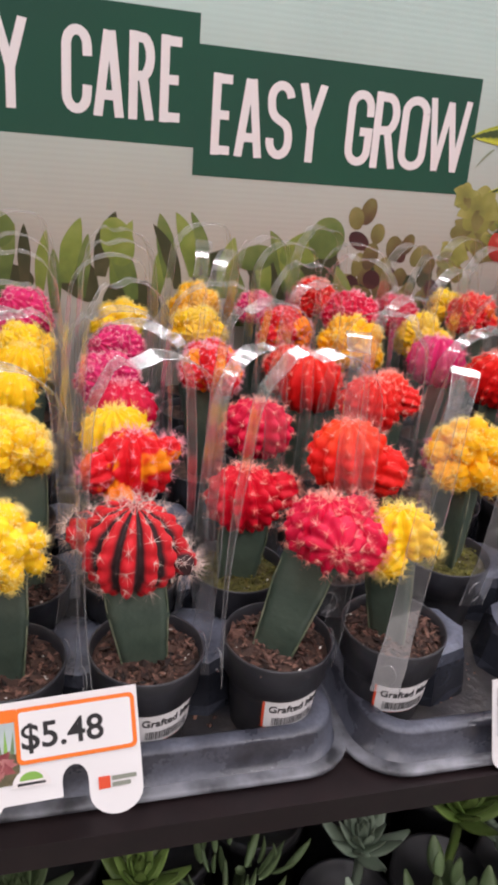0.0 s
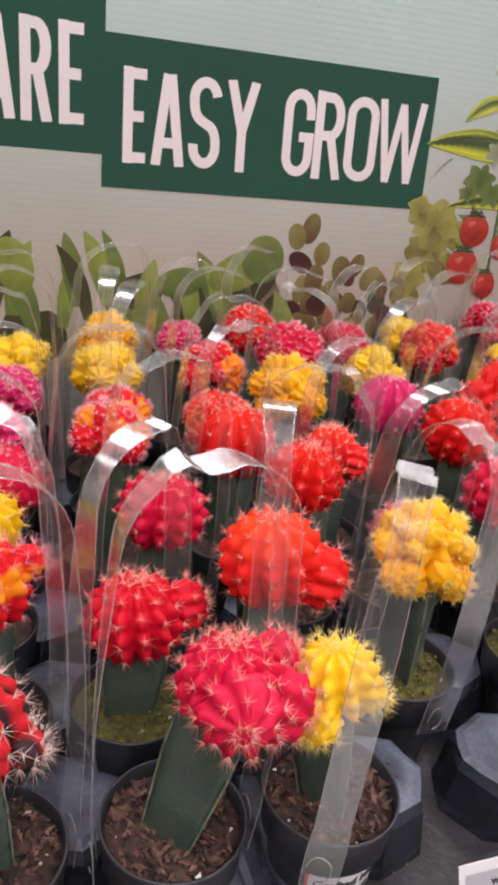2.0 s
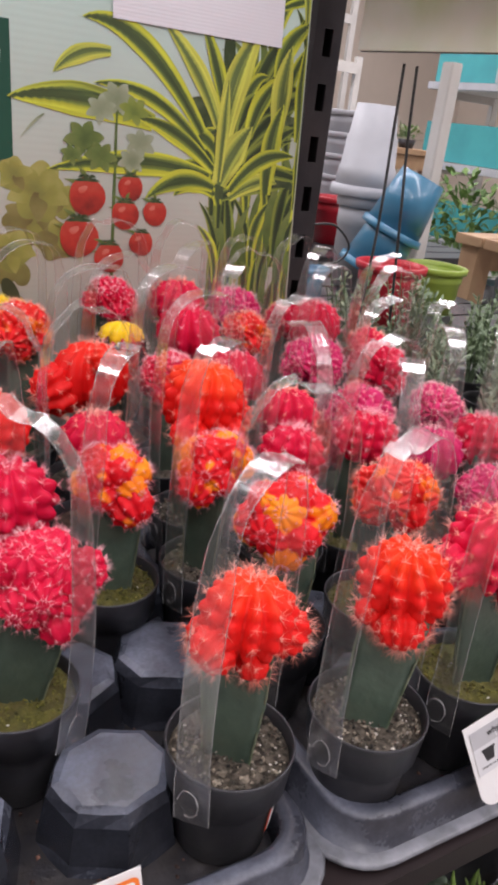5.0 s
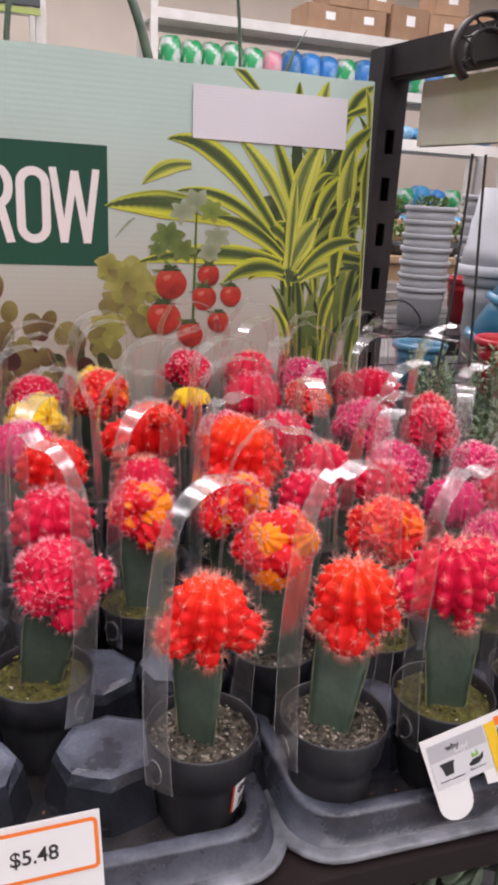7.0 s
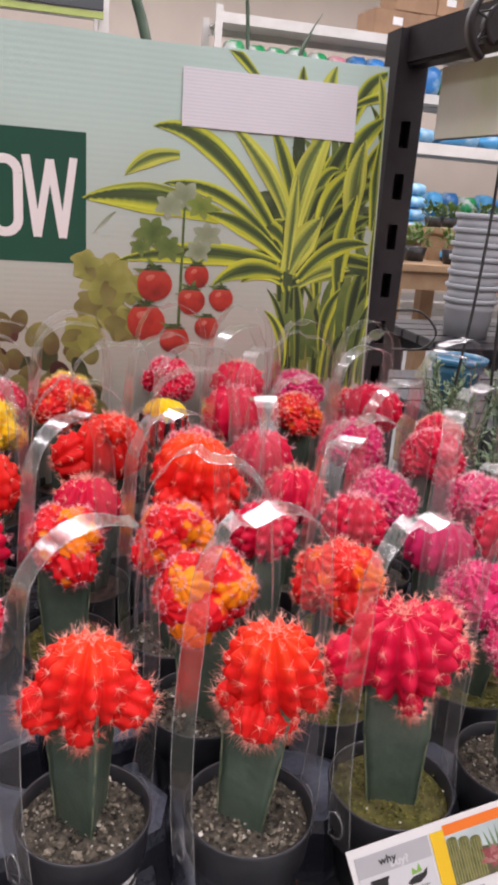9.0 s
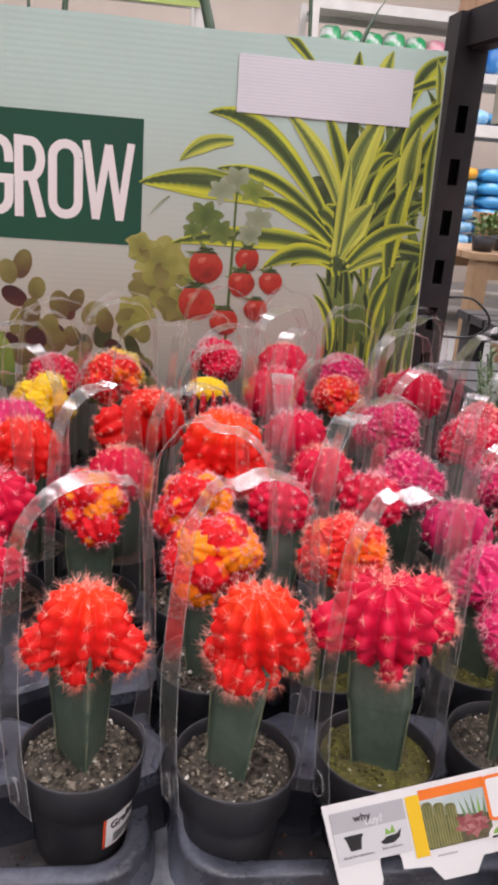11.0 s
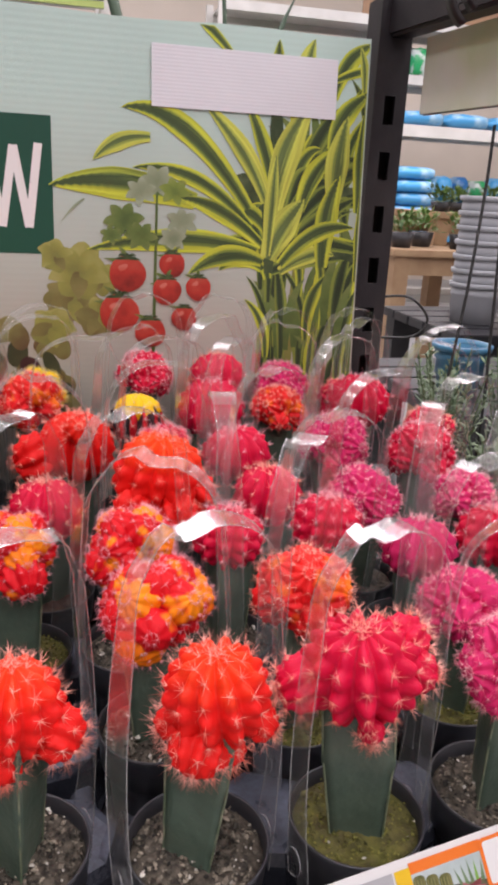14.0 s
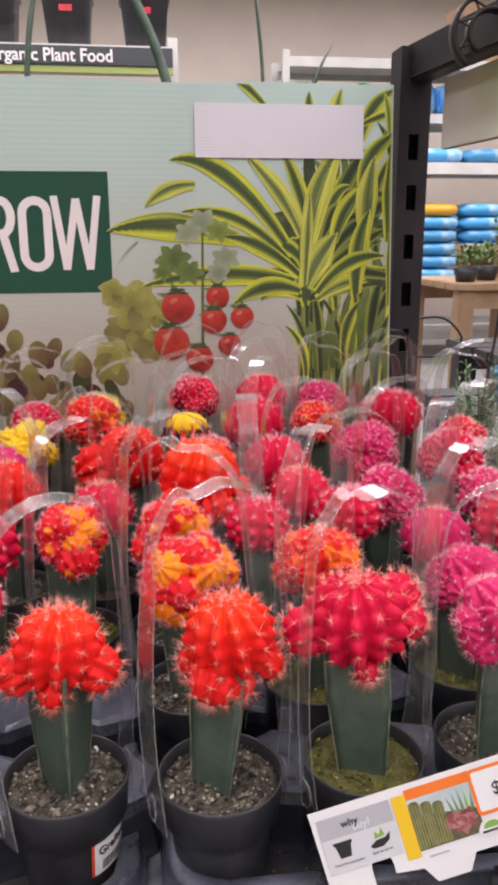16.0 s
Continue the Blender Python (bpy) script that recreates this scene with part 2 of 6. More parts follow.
STEEL_BLACK = mat("black_rack_steel", (0.015, 0.013, 0.016), 0.5, spec=0.35, second=(0.021, 0.018, 0.021), scale=60, bump=0.1, bump_scale=300, third=(0.034, 0.028, 0.028), third_scale=9)
CARD = mat("white_card", (0.80, 0.79, 0.79), 0.45, second=(0.76, 0.75, 0.75), scale=12)
ORANGE_INK = mat("orange_ink", (0.86, 0.20, 0.025), 0.45, second=(0.83, 0.18, 0.02), scale=30)
GREY_INK = mat("grey_ink", (0.46, 0.46, 0.48), 0.5, second=(0.43, 0.43, 0.45), scale=30)
YELLOW_INK = mat("yellow_ink", (0.82, 0.52, 0.02), 0.5)
BLACK_INK = mat("black_ink", (0.02, 0.02, 0.022), 0.5)
WHITE_INK = mat("white_ink", (0.80, 0.76, 0.75), 0.5, second=(0.76, 0.72, 0.71), scale=8)
PALE_INK = mat("pale_grey_ink", (0.62, 0.62, 0.64), 0.5)
GREEN_INK = mat("green_ink", (0.22, 0.42, 0.08), 0.5)
DARK_GREEN_INK = mat("dark_green_ink", (0.029, 0.082, 0.058), 0.85, spec=0.12, second=(0.026, 0.09, 0.058), scale=6)
RED_INK = mat("red_ink", (0.70, 0.08, 0.03), 0.5)


def board_material():
    """Fluted plastic sheet printed from pale sea green above to warm grey below, with fine level flutes."""
    m = bpy.data.materials.new("printed_fluted_board")
    m.use_nodes = True
    nt = m.node_tree
    b = nt.nodes["Principled BSDF"]
    b.inputs["Roughness"].default_value = 0.38
    tc = nt.nodes.new("ShaderNodeTexCoord")
    sep = nt.nodes.new("ShaderNodeSeparateXYZ")
    nt.links.new(tc.outputs["Object"], sep.inputs[0])
    r = nt.nodes.new("ShaderNodeMapRange")
    r.inputs[1].default_value, r.inputs[2].default_value = 0.02, 0.24
    nt.links.new(sep.outputs["Z"], r.inputs[0])
    mx = nt.nodes.new("ShaderNodeMix")
    mx.data_type = "RGBA"
    mx.inputs[6].default_value, mx.inputs[7].default_value = (0.41, 0.395, 0.34, 1), (0.47, 0.61, 0.56, 1)
    nt.links.new(r.outputs[0], mx.inputs[0])
    n = nt.nodes.new("ShaderNodeTexNoise")
    n.inputs["Scale"].default_value = 5
    nt.links.new(tc.outputs["Object"], n.inputs["Vector"])
    hsv = nt.nodes.new("ShaderNodeHueSaturation")
    nt.links.new(mx.outputs[2], hsv.inputs["Color"])
    v = nt.nodes.new("ShaderNodeMapRange")
    v.inputs[1].default_value, v.inputs[2].default_value, v.inputs[3].default_value, v.inputs[4].default_value = 0.3, 0.7, 0.95, 1.05
    nt.links.new(n.outputs["Fac"], v.inputs[0])
    nt.links.new(v.outputs[0], hsv.inputs["Value"])
    nt.links.new(hsv.outputs[0], b.inputs["Base Color"])
    w = nt.nodes.new("ShaderNodeMath")
    w.operation = "MULTIPLY"
    w.inputs[1].default_value = 1100.0
    nt.links.new(sep.outputs["Z"], w.inputs[0])
    s = nt.nodes.new("ShaderNodeMath")
    s.operation = "SINE"
    nt.links.new(w.outputs[0], s.inputs[0])
    bp = nt.nodes.new("ShaderNodeBump")
    bp.inputs["Strength"].default_value, bp.inputs["Distance"].default_value = 0.07, 0.0003
    nt.links.new(s.outputs[0], bp.inputs["Height"])
    nt.links.new(bp.outputs[0], b.inputs["Normal"])
    return m


BOARD = board_material()


def print_ink(name, a, b, c=None, scale=45):
    """Ink of a photographic print: three tones that run softly over each printed shape, broken by blotches."""
    m = bpy.data.materials.new(name)
    m.use_nodes = True
    nt = m.node_tree
    p = nt.nodes["Principled BSDF"]
    p.inputs["Roughness"].default_value, p.inputs["Specular IOR Level"].default_value = 0.5, 0.3
    tc, sep, n = nt.nodes.new("ShaderNodeTexCoord"), nt.nodes.new("ShaderNodeSeparateXYZ"), nt.nodes.new("ShaderNodeTexNoise")
    nt.links.new(tc.outputs["UV"], sep.inputs[0])
    nt.links.new(tc.outputs["Object"], n.inputs["Vector"])
    n.inputs["Scale"].default_value, n.inputs["Detail"].default_value = scale, 4
    k, add = nt.nodes.new("ShaderNodeMath"), nt.nodes.new("ShaderNodeMath")
    k.operation, k.inputs[1].default_value, k.inputs[2].default_value = "MULTIPLY_ADD", 1.5, -0.65
    nt.links.new(n.outputs["Fac"], k.inputs[0])
    add.operation, add.inputs[1].default_value = "MULTIPLY_ADD", 0.8
    nt.links.new(sep.outputs["Y"], add.inputs[0])
    nt.links.new(k.outputs[0], add.inputs[2])
    ramp = nt.nodes.new("ShaderNodeValToRGB")
    ramp.color_ramp.elements[0].position, ramp.color_ramp.elements[0].color = 0.05, (*b, 1)
    ramp.color_ramp.elements[1].position, ramp.color_ramp.elements[1].color = 0.95, (*(c or a), 1)
    ramp.color_ramp.elements.new(0.5).color = (*a, 1)
    nt.links.new(add.outputs[0], ramp.inputs[0])
    nt.links.new(ramp.outputs[0], p.inputs["Base Color"])
    return m


def variegated_ink(name, margin, middle, deep, margin_share):
    """Ink of a printed strap leaf: pale margins that run over into a dark middle in fine lengthwise streaks."""
    m = bpy.data.materials.new(name)
    m.use_nodes = True
    nt = m.node_tree
    p = nt.nodes["Principled BSDF"]
    p.inputs["Roughness"].default_value, p.inputs["Specular IOR Level"].default_value = 0.5, 0.3
    tc, info = nt.nodes.new("ShaderNodeTexCoord"), nt.nodes.new("ShaderNodeObjectInfo")
    sep, mapped = nt.nodes.new("ShaderNodeSeparateXYZ"), nt.nodes.new("ShaderNodeCombineXYZ")
    nt.links.new(tc.outputs["UV"], sep.inputs[0])

    def sum_of(a, k, b):
        node = nt.nodes.new("ShaderNodeMath")
        node.operation, node.inputs[1].default_value = "MULTIPLY_ADD", k
        nt.links.new(a, node.inputs[0])
        if isinstance(b, float):
            node.inputs[2].default_value = b
        else:
            nt.links.new(b, node.inputs[2])
        return node.outputs[0]

    nt.links.new(sum_of(sep.outputs["X"], 9.0, 0.0), mapped.inputs[0])
    nt.links.new(sum_of(sep.outputs["Y"], 1.6, 0.0), mapped.inputs[1])
    nt.links.new(sum_of(info.outputs["Random"], 40.0, 0.0), mapped.inputs[2])
    n = nt.nodes.new("ShaderNodeTexNoise")
    n.inputs["Scale"].default_value, n.inputs["Detail"].default_value = 1.0, 3
    nt.links.new(mapped.outputs[0], n.inputs["Vector"])
    across = sum_of(n.outputs["Fac"], 0.42, sum_of(info.outputs["Random"], 0.26, sum_of(sep.outputs["X"], 1.0, -0.34)))
    ramp = nt.nodes.new("ShaderNodeValToRGB")
    e = ramp.color_ramp.elements
    e[0].position, e[0].color = margin_share, (*margin, 1)
    e[1].position, e[1].color = 1.0 - margin_share * 0.7, (*margin, 1)
    for at, tone in ((margin_share + 0.10, middle), (margin_share + 0.22, deep), (0.66 - margin_share * 0.2, deep), (0.80 - margin_share * 0.4, middle)):
        e.new(at).color = (*tone, 1)
    nt.links.new(across, ramp.inputs[0])
    hsv, v = nt.nodes.new("ShaderNodeHueSaturation"), nt.nodes.new("ShaderNodeMapRange")
    v.inputs[1].default_value, v.inputs[2].default_value, v.inputs[3].default_value, v.inputs[4].default_value = 0.3, 0.7, 0.72, 1.28
    nt.links.new(n.outputs["Fac"], v.inputs[0])
    nt.links.new(v.outputs[0], hsv.inputs["Value"])
    nt.links.new(ramp.outputs[0], hsv.inputs["Color"])
    nt.links.new(hsv.outputs[0], p.inputs["Base Color"])
    return m


STRAP_LEAF = variegated_ink("printed_strap_leaf", (0.50, 0.53, 0.05), (0.19, 0.25, 0.05), (0.055, 0.082, 0.03), 0.15)
STRAP_LIGHT = variegated_ink("printed_light_strap_leaf", (0.52, 0.54, 0.09), (0.30, 0.36, 0.07), (0.11, 0.15, 0.05), 0.22)
STRAP_DARK = variegated_ink("printed_dark_strap_leaf", (0.22, 0.27, 0.05), (0.085, 0.12, 0.035), (0.030, 0.046, 0.020), 0.11)
DEEP_PRINT = print_ink("printed_deep_green", (0.035, 0.055, 0.022), (0.075, 0.105, 0.040), (0.11, 0.14, 0.07))
MID_PRINT = print_ink("printed_mid_green", (0.12, 0.17, 0.045), (0.075, 0.115, 0.032), (0.18, 0.22, 0.07))
FRESH_PRINT = print_ink("printed_fresh_green", (0.19, 0.25, 0.050), (0.12, 0.17, 0.04), (0.26, 0.31, 0.08))
GREY_PRINT = print_ink("printed_grey_green", (0.27, 0.31, 0.20), (0.20, 0.24, 0.14), (0.35, 0.39, 0.29))
OLIVE_PRINT = print_ink("printed_olive", (0.27, 0.27, 0.065), (0.20, 0.20, 0.055), (0.36, 0.34, 0.11))
JADE_BROWN = print_ink("printed_brown_jade", (0.14, 0.10, 0.04), (0.10, 0.062, 0.034), (0.19, 0.17, 0.06))
JADE_WINE = print_ink("printed_wine_jade", (0.055, 0.020, 0.020), (0.10, 0.04, 0.03))
JADE_OLIVE = print_ink("printed_jade_olive", (0.19, 0.17, 0.055), (0.14, 0.11, 0.04), (0.25, 0.22, 0.08))
SHADE_PRINT = print_ink("printed_shadow_leaf", (0.045, 0.050, 0.022), (0.075, 0.075, 0.035))
TRUNK_PRINT = print_ink("printed_trunk", (0.07, 0.045, 0.025), (0.12, 0.09, 0.05))
TOMATO = print_ink("printed_tomato", (0.42, 0.036, 0.024), (0.17, 0.018, 0.014), (0.47, 0.075, 0.048), 55)
TOMATO_SHINE = print_ink("printed_tomato_light", (0.56, 0.16, 0.12), (0.50, 0.09, 0.06))


# ---- mesh helpers ----
def mesh_of(name, verts, faces, materials, smooth=True, index=None):
    me = bpy.data.meshes.new(name)
    me.from_pydata([tuple(v) for v in verts], [], [tuple(int(i) for i in f) for f in faces])
    for m in materials if isinstance(materials, (list, tuple)) else [materials]:
        me.materials.append(m)
    if index is not None:
        me.polygons.foreach_set("material_index", np.array(index, dtype=np.int32))
    me.polygons.foreach_set("use_smooth", np.full(len(me.polygons), smooth))
    me.update()
    return me


def part(name, geo, material, parent, label="", smooth=True, at=None, index=None):
    ob = new(name, mesh_of(name, geo[0], geo[1], material, smooth, index))
    ob.parent = parent
    if at is not None:
        ob.matrix_basis = at
    return tagged(ob, label)


def thing(name, label, category, at=None, group="", kind=""):
    ob = new(name)
    ob.empty_display_size = 0.02
    if at is not None:
        ob.matrix_basis = at
    return tagged(ob, label, category, group, kind)


def join(geos):
    verts, faces, n = [], [], 0
    for v, f in geos:
        verts.extend(tuple(p) for p in v)
        faces.extend(tuple(i + n for i in q) for q in f)
        n += len(v)
    return verts, faces


def moved(geo, m):
    return [tuple(m @ Vector(v)) for v in geo[0]], geo[1]


def box(x0, x1, y0, y1, z0, z1, bevel=0.0):
    bm = bmesh.new()
    bmesh.ops.create_cube(bm, size=1.0)
    for v in bm.verts:
        v.co = ((x0 + x1) / 2 + v.co.x * (x1 - x0), (y0 + y1) / 2 + v.co.y * (y1 - y0), (z0 + z1) / 2 + v.co.z * (z1 - z0))
    if bevel:
        bmesh.ops.bevel(bm, geom=bm.edges[:], offset=bevel, segments=2, affect="EDGES")
    bm.verts.index_update()
    geo = [tuple(v.co) for v in bm.verts], [tuple(v.index for v in f.verts) for f in bm.faces]
    bm.free()
    return geo


def lathe(profile, seg=40, close=False):
    """Turns (radius, z) pairs round the z axis."""
    verts, faces = [], []
    for r, z in profile:
        for k in range(seg):
            a = 2 * math.pi * k / seg
            verts.append((r * math.cos(a), r * math.sin(a), z))
    for i in range(len(profile) - 1):
        for k in range(seg):
            faces.append((i * seg + k, i * seg + (k + 1) % seg, (i + 1) * seg + (k + 1) % seg, (i + 1) * seg + k))
    if close:
        faces.append(tuple(range(seg - 1, -1, -1)))
        faces.append(tuple((len(profile) - 1) * seg + k for k in range(seg)))
    return verts, faces


def tube(points, radius, seg=6, taper=1.0):
    pts = [Vector(p) for p in points]
    verts, faces = [], []
    n = len(pts)
    for i, p in enumerate(pts):
        d = (pts[min(i + 1, n - 1)] - pts[max(i - 1, 0)]).normalized()
        side = d.cross(Vector((0, 0, 1)) if abs(d.z) < 0.95 else Vector((1, 0, 0))).normalized()
        up = side.cross(d)
        r = radius * (1 + (taper - 1) * i / max(n - 1, 1))
        for k in range(seg):
            a = 2 * math.pi * k / seg
            verts.append(tuple(p + r * (math.cos(a) * side + math.sin(a) * up)))
    for i in range(n - 1):
        for k in range(seg):
            faces.append((i * seg + k, i * seg + (k + 1) % seg, (i + 1) * seg + (k + 1) % seg, (i + 1) * seg + k))
    faces.append(tuple(range(seg)))
    faces.append(tuple((n - 1) * seg + k for k in range(seg - 1, -1, -1)))
    return verts, faces


def slab(outline, y0, y1):
    """A flat shape given by (x, z) pairs, as thick as y0 to y1."""
    n = len(outline)
    verts = [(x, y0, z) for x, z in outline] + [(x, y1, z) for x, z in outline]
    faces = [tuple(range(n)), tuple(range(2 * n - 1, n - 1, -1))]
    faces += [(k, n + k, n + (k + 1) % n, (k + 1) % n) for k in range(n)]
    return verts, faces


def text_geo(body, height, squeeze=1.0, bold=0.0, align="LEFT"):
    """The outlines of words in the built-in font, as a flat mesh in x and z."""
    cu = bpy.data.curves.new("words", "FONT")
    cu.body, cu.size, cu.offset, cu.align_x, cu.resolution_u = body, 1.0, bold, align, 6
    cu.extrude = 0.004
    ob = bpy.data.objects.new("words", cu)
    scene.collection.objects.link(ob)
    bpy.context.view_layer.update()
    me = bpy.data.meshes.new_from_object(ob.evaluated_get(bpy.context.evaluated_depsgraph_get()))
    k = height / 0.729
    geo = [(v.co.x * k * squeeze, -v.co.z * 0.05, v.co.y * k) for v in me.vertices], [tuple(p.vertices) for p in me.polygons]
    bpy.data.objects.remove(ob)
    bpy.data.meshes.remove(me)
    return geo


# ---- hall round the rack ----
FLOOR = mat("shop_concrete", (0.30, 0.29, 0.285), 0.5, second=(0.25, 0.245, 0.24), scale=3, bump=0.1, bump_scale=60, third=(0.35, 0.34, 0.33), third_scale=0.6)
WALL = mat("beige_wall_panel", (0.68, 0.60, 0.52), 0.7, second=(0.64, 0.565, 0.49), scale=2, bump=0.1, bump_scale=40)
CEILING = mat("white_roof_deck", (0.70, 0.70, 0.69), 0.8, second=(0.64, 0.64, 0.63), scale=1.5)


def structure(name, geo, material, label):
    return tagged(new(name, mesh_of(name, geo[0], geo[1], material, False)), label, name.split("_")[0], kind="structure")


structure("floor", box(-8, 12, -7, 12, -0.2, 0.0), FLOOR, "smooth grey concrete shop floor with faint stains")
structure("ceiling", box(-8, 12, -7, 12, 5.2, 5.4), CEILING, "white painted roof deck of the shop hall")
structure("wall_north", box(-8, 12, 11.8, 12.0, 0, 5.2), WALL, "beige panelled wall behind the shop shelves")
structure("wall_south", box(-8, 12, -7.0, -6.8, 0, 5.2), WALL, "beige panelled shop wall")
structure("wall_west", box(-8.0, -7.8, -6.8, 11.8, 0, 5.2), WALL, "beige panelled shop wall at the hall's side")
structure("wall_east", box(11.8, 12.0, -6.8, 11.8, 0, 5.2), WALL, "beige panelled shop wall at the hall's end")

# ---- plant rack ----
DECK = 0.930


def front(x):
    """The line of the trays' front edge."""
    return 0.338 - 0.028 * x


def skew(x, y):
    return y + 0.012 - 0.028 * x


rack = thing("plant_rack", "black steel plant rack with slotted posts and a tray shelf", "rack")
bm_front = [(-0.75, front(-0.75) - 0.007), (0.812, front(0.812) - 0.007)]


def rail(p, q, z0, z1, depth):
    (xa, ya), (xb, yb) = p, q
    v = [(xa, ya, z0), (xb, yb, z0), (xb, yb + depth, z0), (xa, ya + depth, z0), (xa, ya, z1), (xb, yb, z1), (xb, yb + depth, z1), (xa, ya + depth, z1)]
    return v, [(0, 3, 2, 1), (4, 5, 6, 7), (0, 1, 5, 4), (1, 2, 6, 5), (2, 3, 7, 6), (3, 0, 4, 7)]


part("front_beam", rail(bm_front[0], bm_front[1], 0.908, 0.926, 0.03), BEAM_BLACK, rack, smooth=False)
part("shelf_deck", rail((-0.75, front(-0.75) + 0.02), (0.812, front(0.812) + 0.02), 0.918, 0.9285, 0.56), BEAM_BLACK, rack, smooth=False)
part("lower_shelf", box(-0.75, 0.81, 0.20, 0.90, 0.55, 0.57, 0.002), STEEL_BLACK, rack, smooth=False)


def slotted_post(x, y, top):
    """A channel post with long slots through its face."""
    geos = [box(x, x + 0.004, y, y + 0.034, 0.0, top), box(x + 0.030, x + 0.034, y, y + 0.034, 0.0, top)]
    geos.append(box(x + 0.004, x + 0.030, y + 0.029, y + 0.033, 0.0, top))
    zs = [0.0]
    z = 0.62
    while z < top - 0.06:
        zs += [z, z + 0.026]
        z += 0.0515
    zs.append(top)
    for k in range(0, len(zs) - 1, 2):
        geos.append(box(x + 0.004, x + 0.030, y, y + 0.003, zs[k], zs[k + 1]))
    for k in range(1, len(zs) - 1, 2):
        geos.append(box(x + 0.004, x + 0.0115, y, y + 0.003, zs[k], zs[k + 1]))
        geos.append(box(x + 0.0225, x + 0.030, y, y + 0.003, zs[k], zs[k + 1]))
    return join(geos)


part("post", slotted_post(0.762, 0.862, 1.452), STEEL_BLACK, rack, smooth=False)
part("post", slotted_post(-0.73, 0.862, 1.452), STEEL_BLACK, rack, smooth=False)
SIDE = Matrix.Translation((0.781, 0.880, 0)) @ pose(0, 0, 0, 0, 0, -83)
part("side_beam", moved(box(0, 0.60, -0.012, 0.012, 1.418, 1.455, 0.003), SIDE), STEEL_BLACK, rack, smooth=False)

PANEL = mat("frosted_side_panel", (0.66, 0.67, 0.60), 0.45, second=(0.50, 0.56, 0.36), scale=9, third=(0.62, 0.61, 0.58), third_scale=14)
side_panel = thing("side_panel", "pale printed fluted plastic panel hanging under the rack's side beam", "panel")
part("sheet", moved(box(0.045, 0.56, 0.0135, 0.0175, 1.350, 1.4165), SIDE), PANEL, side_panel, smooth=False)
part("strip", moved(box(0.045, 0.56, 0.0175, 0.019, 1.349, 1.353), SIDE), FLANGE, side_panel, smooth=False)

hook = thing("spoked_bracket", "black plastic half ring with spokes on the rack's side beam", "bracket")
WM = Matrix.Translation((0.783, 0.702, 1.427)) @ pose(0, 0, 0, 0, 0, -8)


def half_ring(r0, r1, y0, y1, a0=-10, a1=235, n=36):
    """A flat ring cut open below."""
    verts, faces = [], []
    for i in range(n + 1):
        a = radians(a0 + (a1 - a0) * i / n)
        verts += [(r * math.cos(a), y, r * math.sin(a)) for r, y in ((r0, y0), (r1, y0), (r1, y1), (r0, y1))]
    for i in range(n):
        faces += [(i * 4 + q, i * 4 + (q + 1) % 4, i * 4 + 4 + (q + 1) % 4, i * 4 + 4 + q) for q in range(4)]
    return verts, faces + [(3, 2, 1, 0), tuple(n * 4 + q for q in range(4))]


part("rim", moved(half_ring(0.0290, 0.0325, -0.007, 0.007), WM), STEEL_BLACK, hook)
part("inner_rim", moved(half_ring(0.0165, 0.0190, -0.007, 0.007), WM), STEEL_BLACK, hook)
for k in range(11):
    a, b = radians(-5 + 21.5 * k), radians(-5 + 21.5 * (k + (1 if k % 2 else -0.2)))
    part("spoke", moved(tube([(0.0185 * math.cos(a), -0.004, 0.0185 * math.sin(a)), (0.0295 * math.cos(b), -0.004, 0.0295 * math.sin(b))], 0.0011, 5), WM), STEEL_BLACK, hook)

# ---- printed board ----
LEANS = 4.5
BM = Matrix.Translation((0, 0.846, 1.12)) @ pose(0, 0, 0, -LEANS, 0, 0)
UP = 1 / math.cos(radians(LEANS))


def bz(z):
    return (z - 1.12) * UP


def board_outline():
    pts = [(-0.72, 0.0 - 0.19), (0.757, 0.0 - 0.19)]
    k = 40
    for i in range(k + 1):
        x = 0.757 - i * (0.757 + 0.72) / k
        pts.append((x, bz(1.416) + 0.0016 * math.sin(9 * x) + 0.0012 * math.sin(31 * x + 1)))
    return pts


board = thing("sign_board", "pale green fluted plastic sign board printed with plants and slogans", "sign board", BM)
part("sheet", slab(board_outline(), 0.0, 0.004), BOARD, board, smooth=False)


def flat(outline, layer):
    return slab(outline, -0.00015 * layer, -0.00015 * (layer - 1) + 0.00005)


def rect(x0, x1, z0, z1):
    return [(x0, z0), (x1, z0), (x1, z1), (x0, z1)]


part("slogan_panel", flat(rect(-0.170, 0.1395, bz(1.2335), bz(1.3535)), 1), DARK_GREEN_INK, board, "dark green printed panel", smooth=False)
part("slogan_panel", flat(rect(0.1375, 0.456, bz(1.2075), bz(1.3275)), 2), DARK_GREEN_INK, board, "dark green printed panel", smooth=False)


def arc(cx, cz, rx, rz, a0, a1, n=10):
    return [(cx + rx * math.cos(radians(a0 + (a1 - a0) * k / n)), cz + rz * math.sin(radians(a0 + (a1 - a0) * k / n))) for k in range(n + 1)]


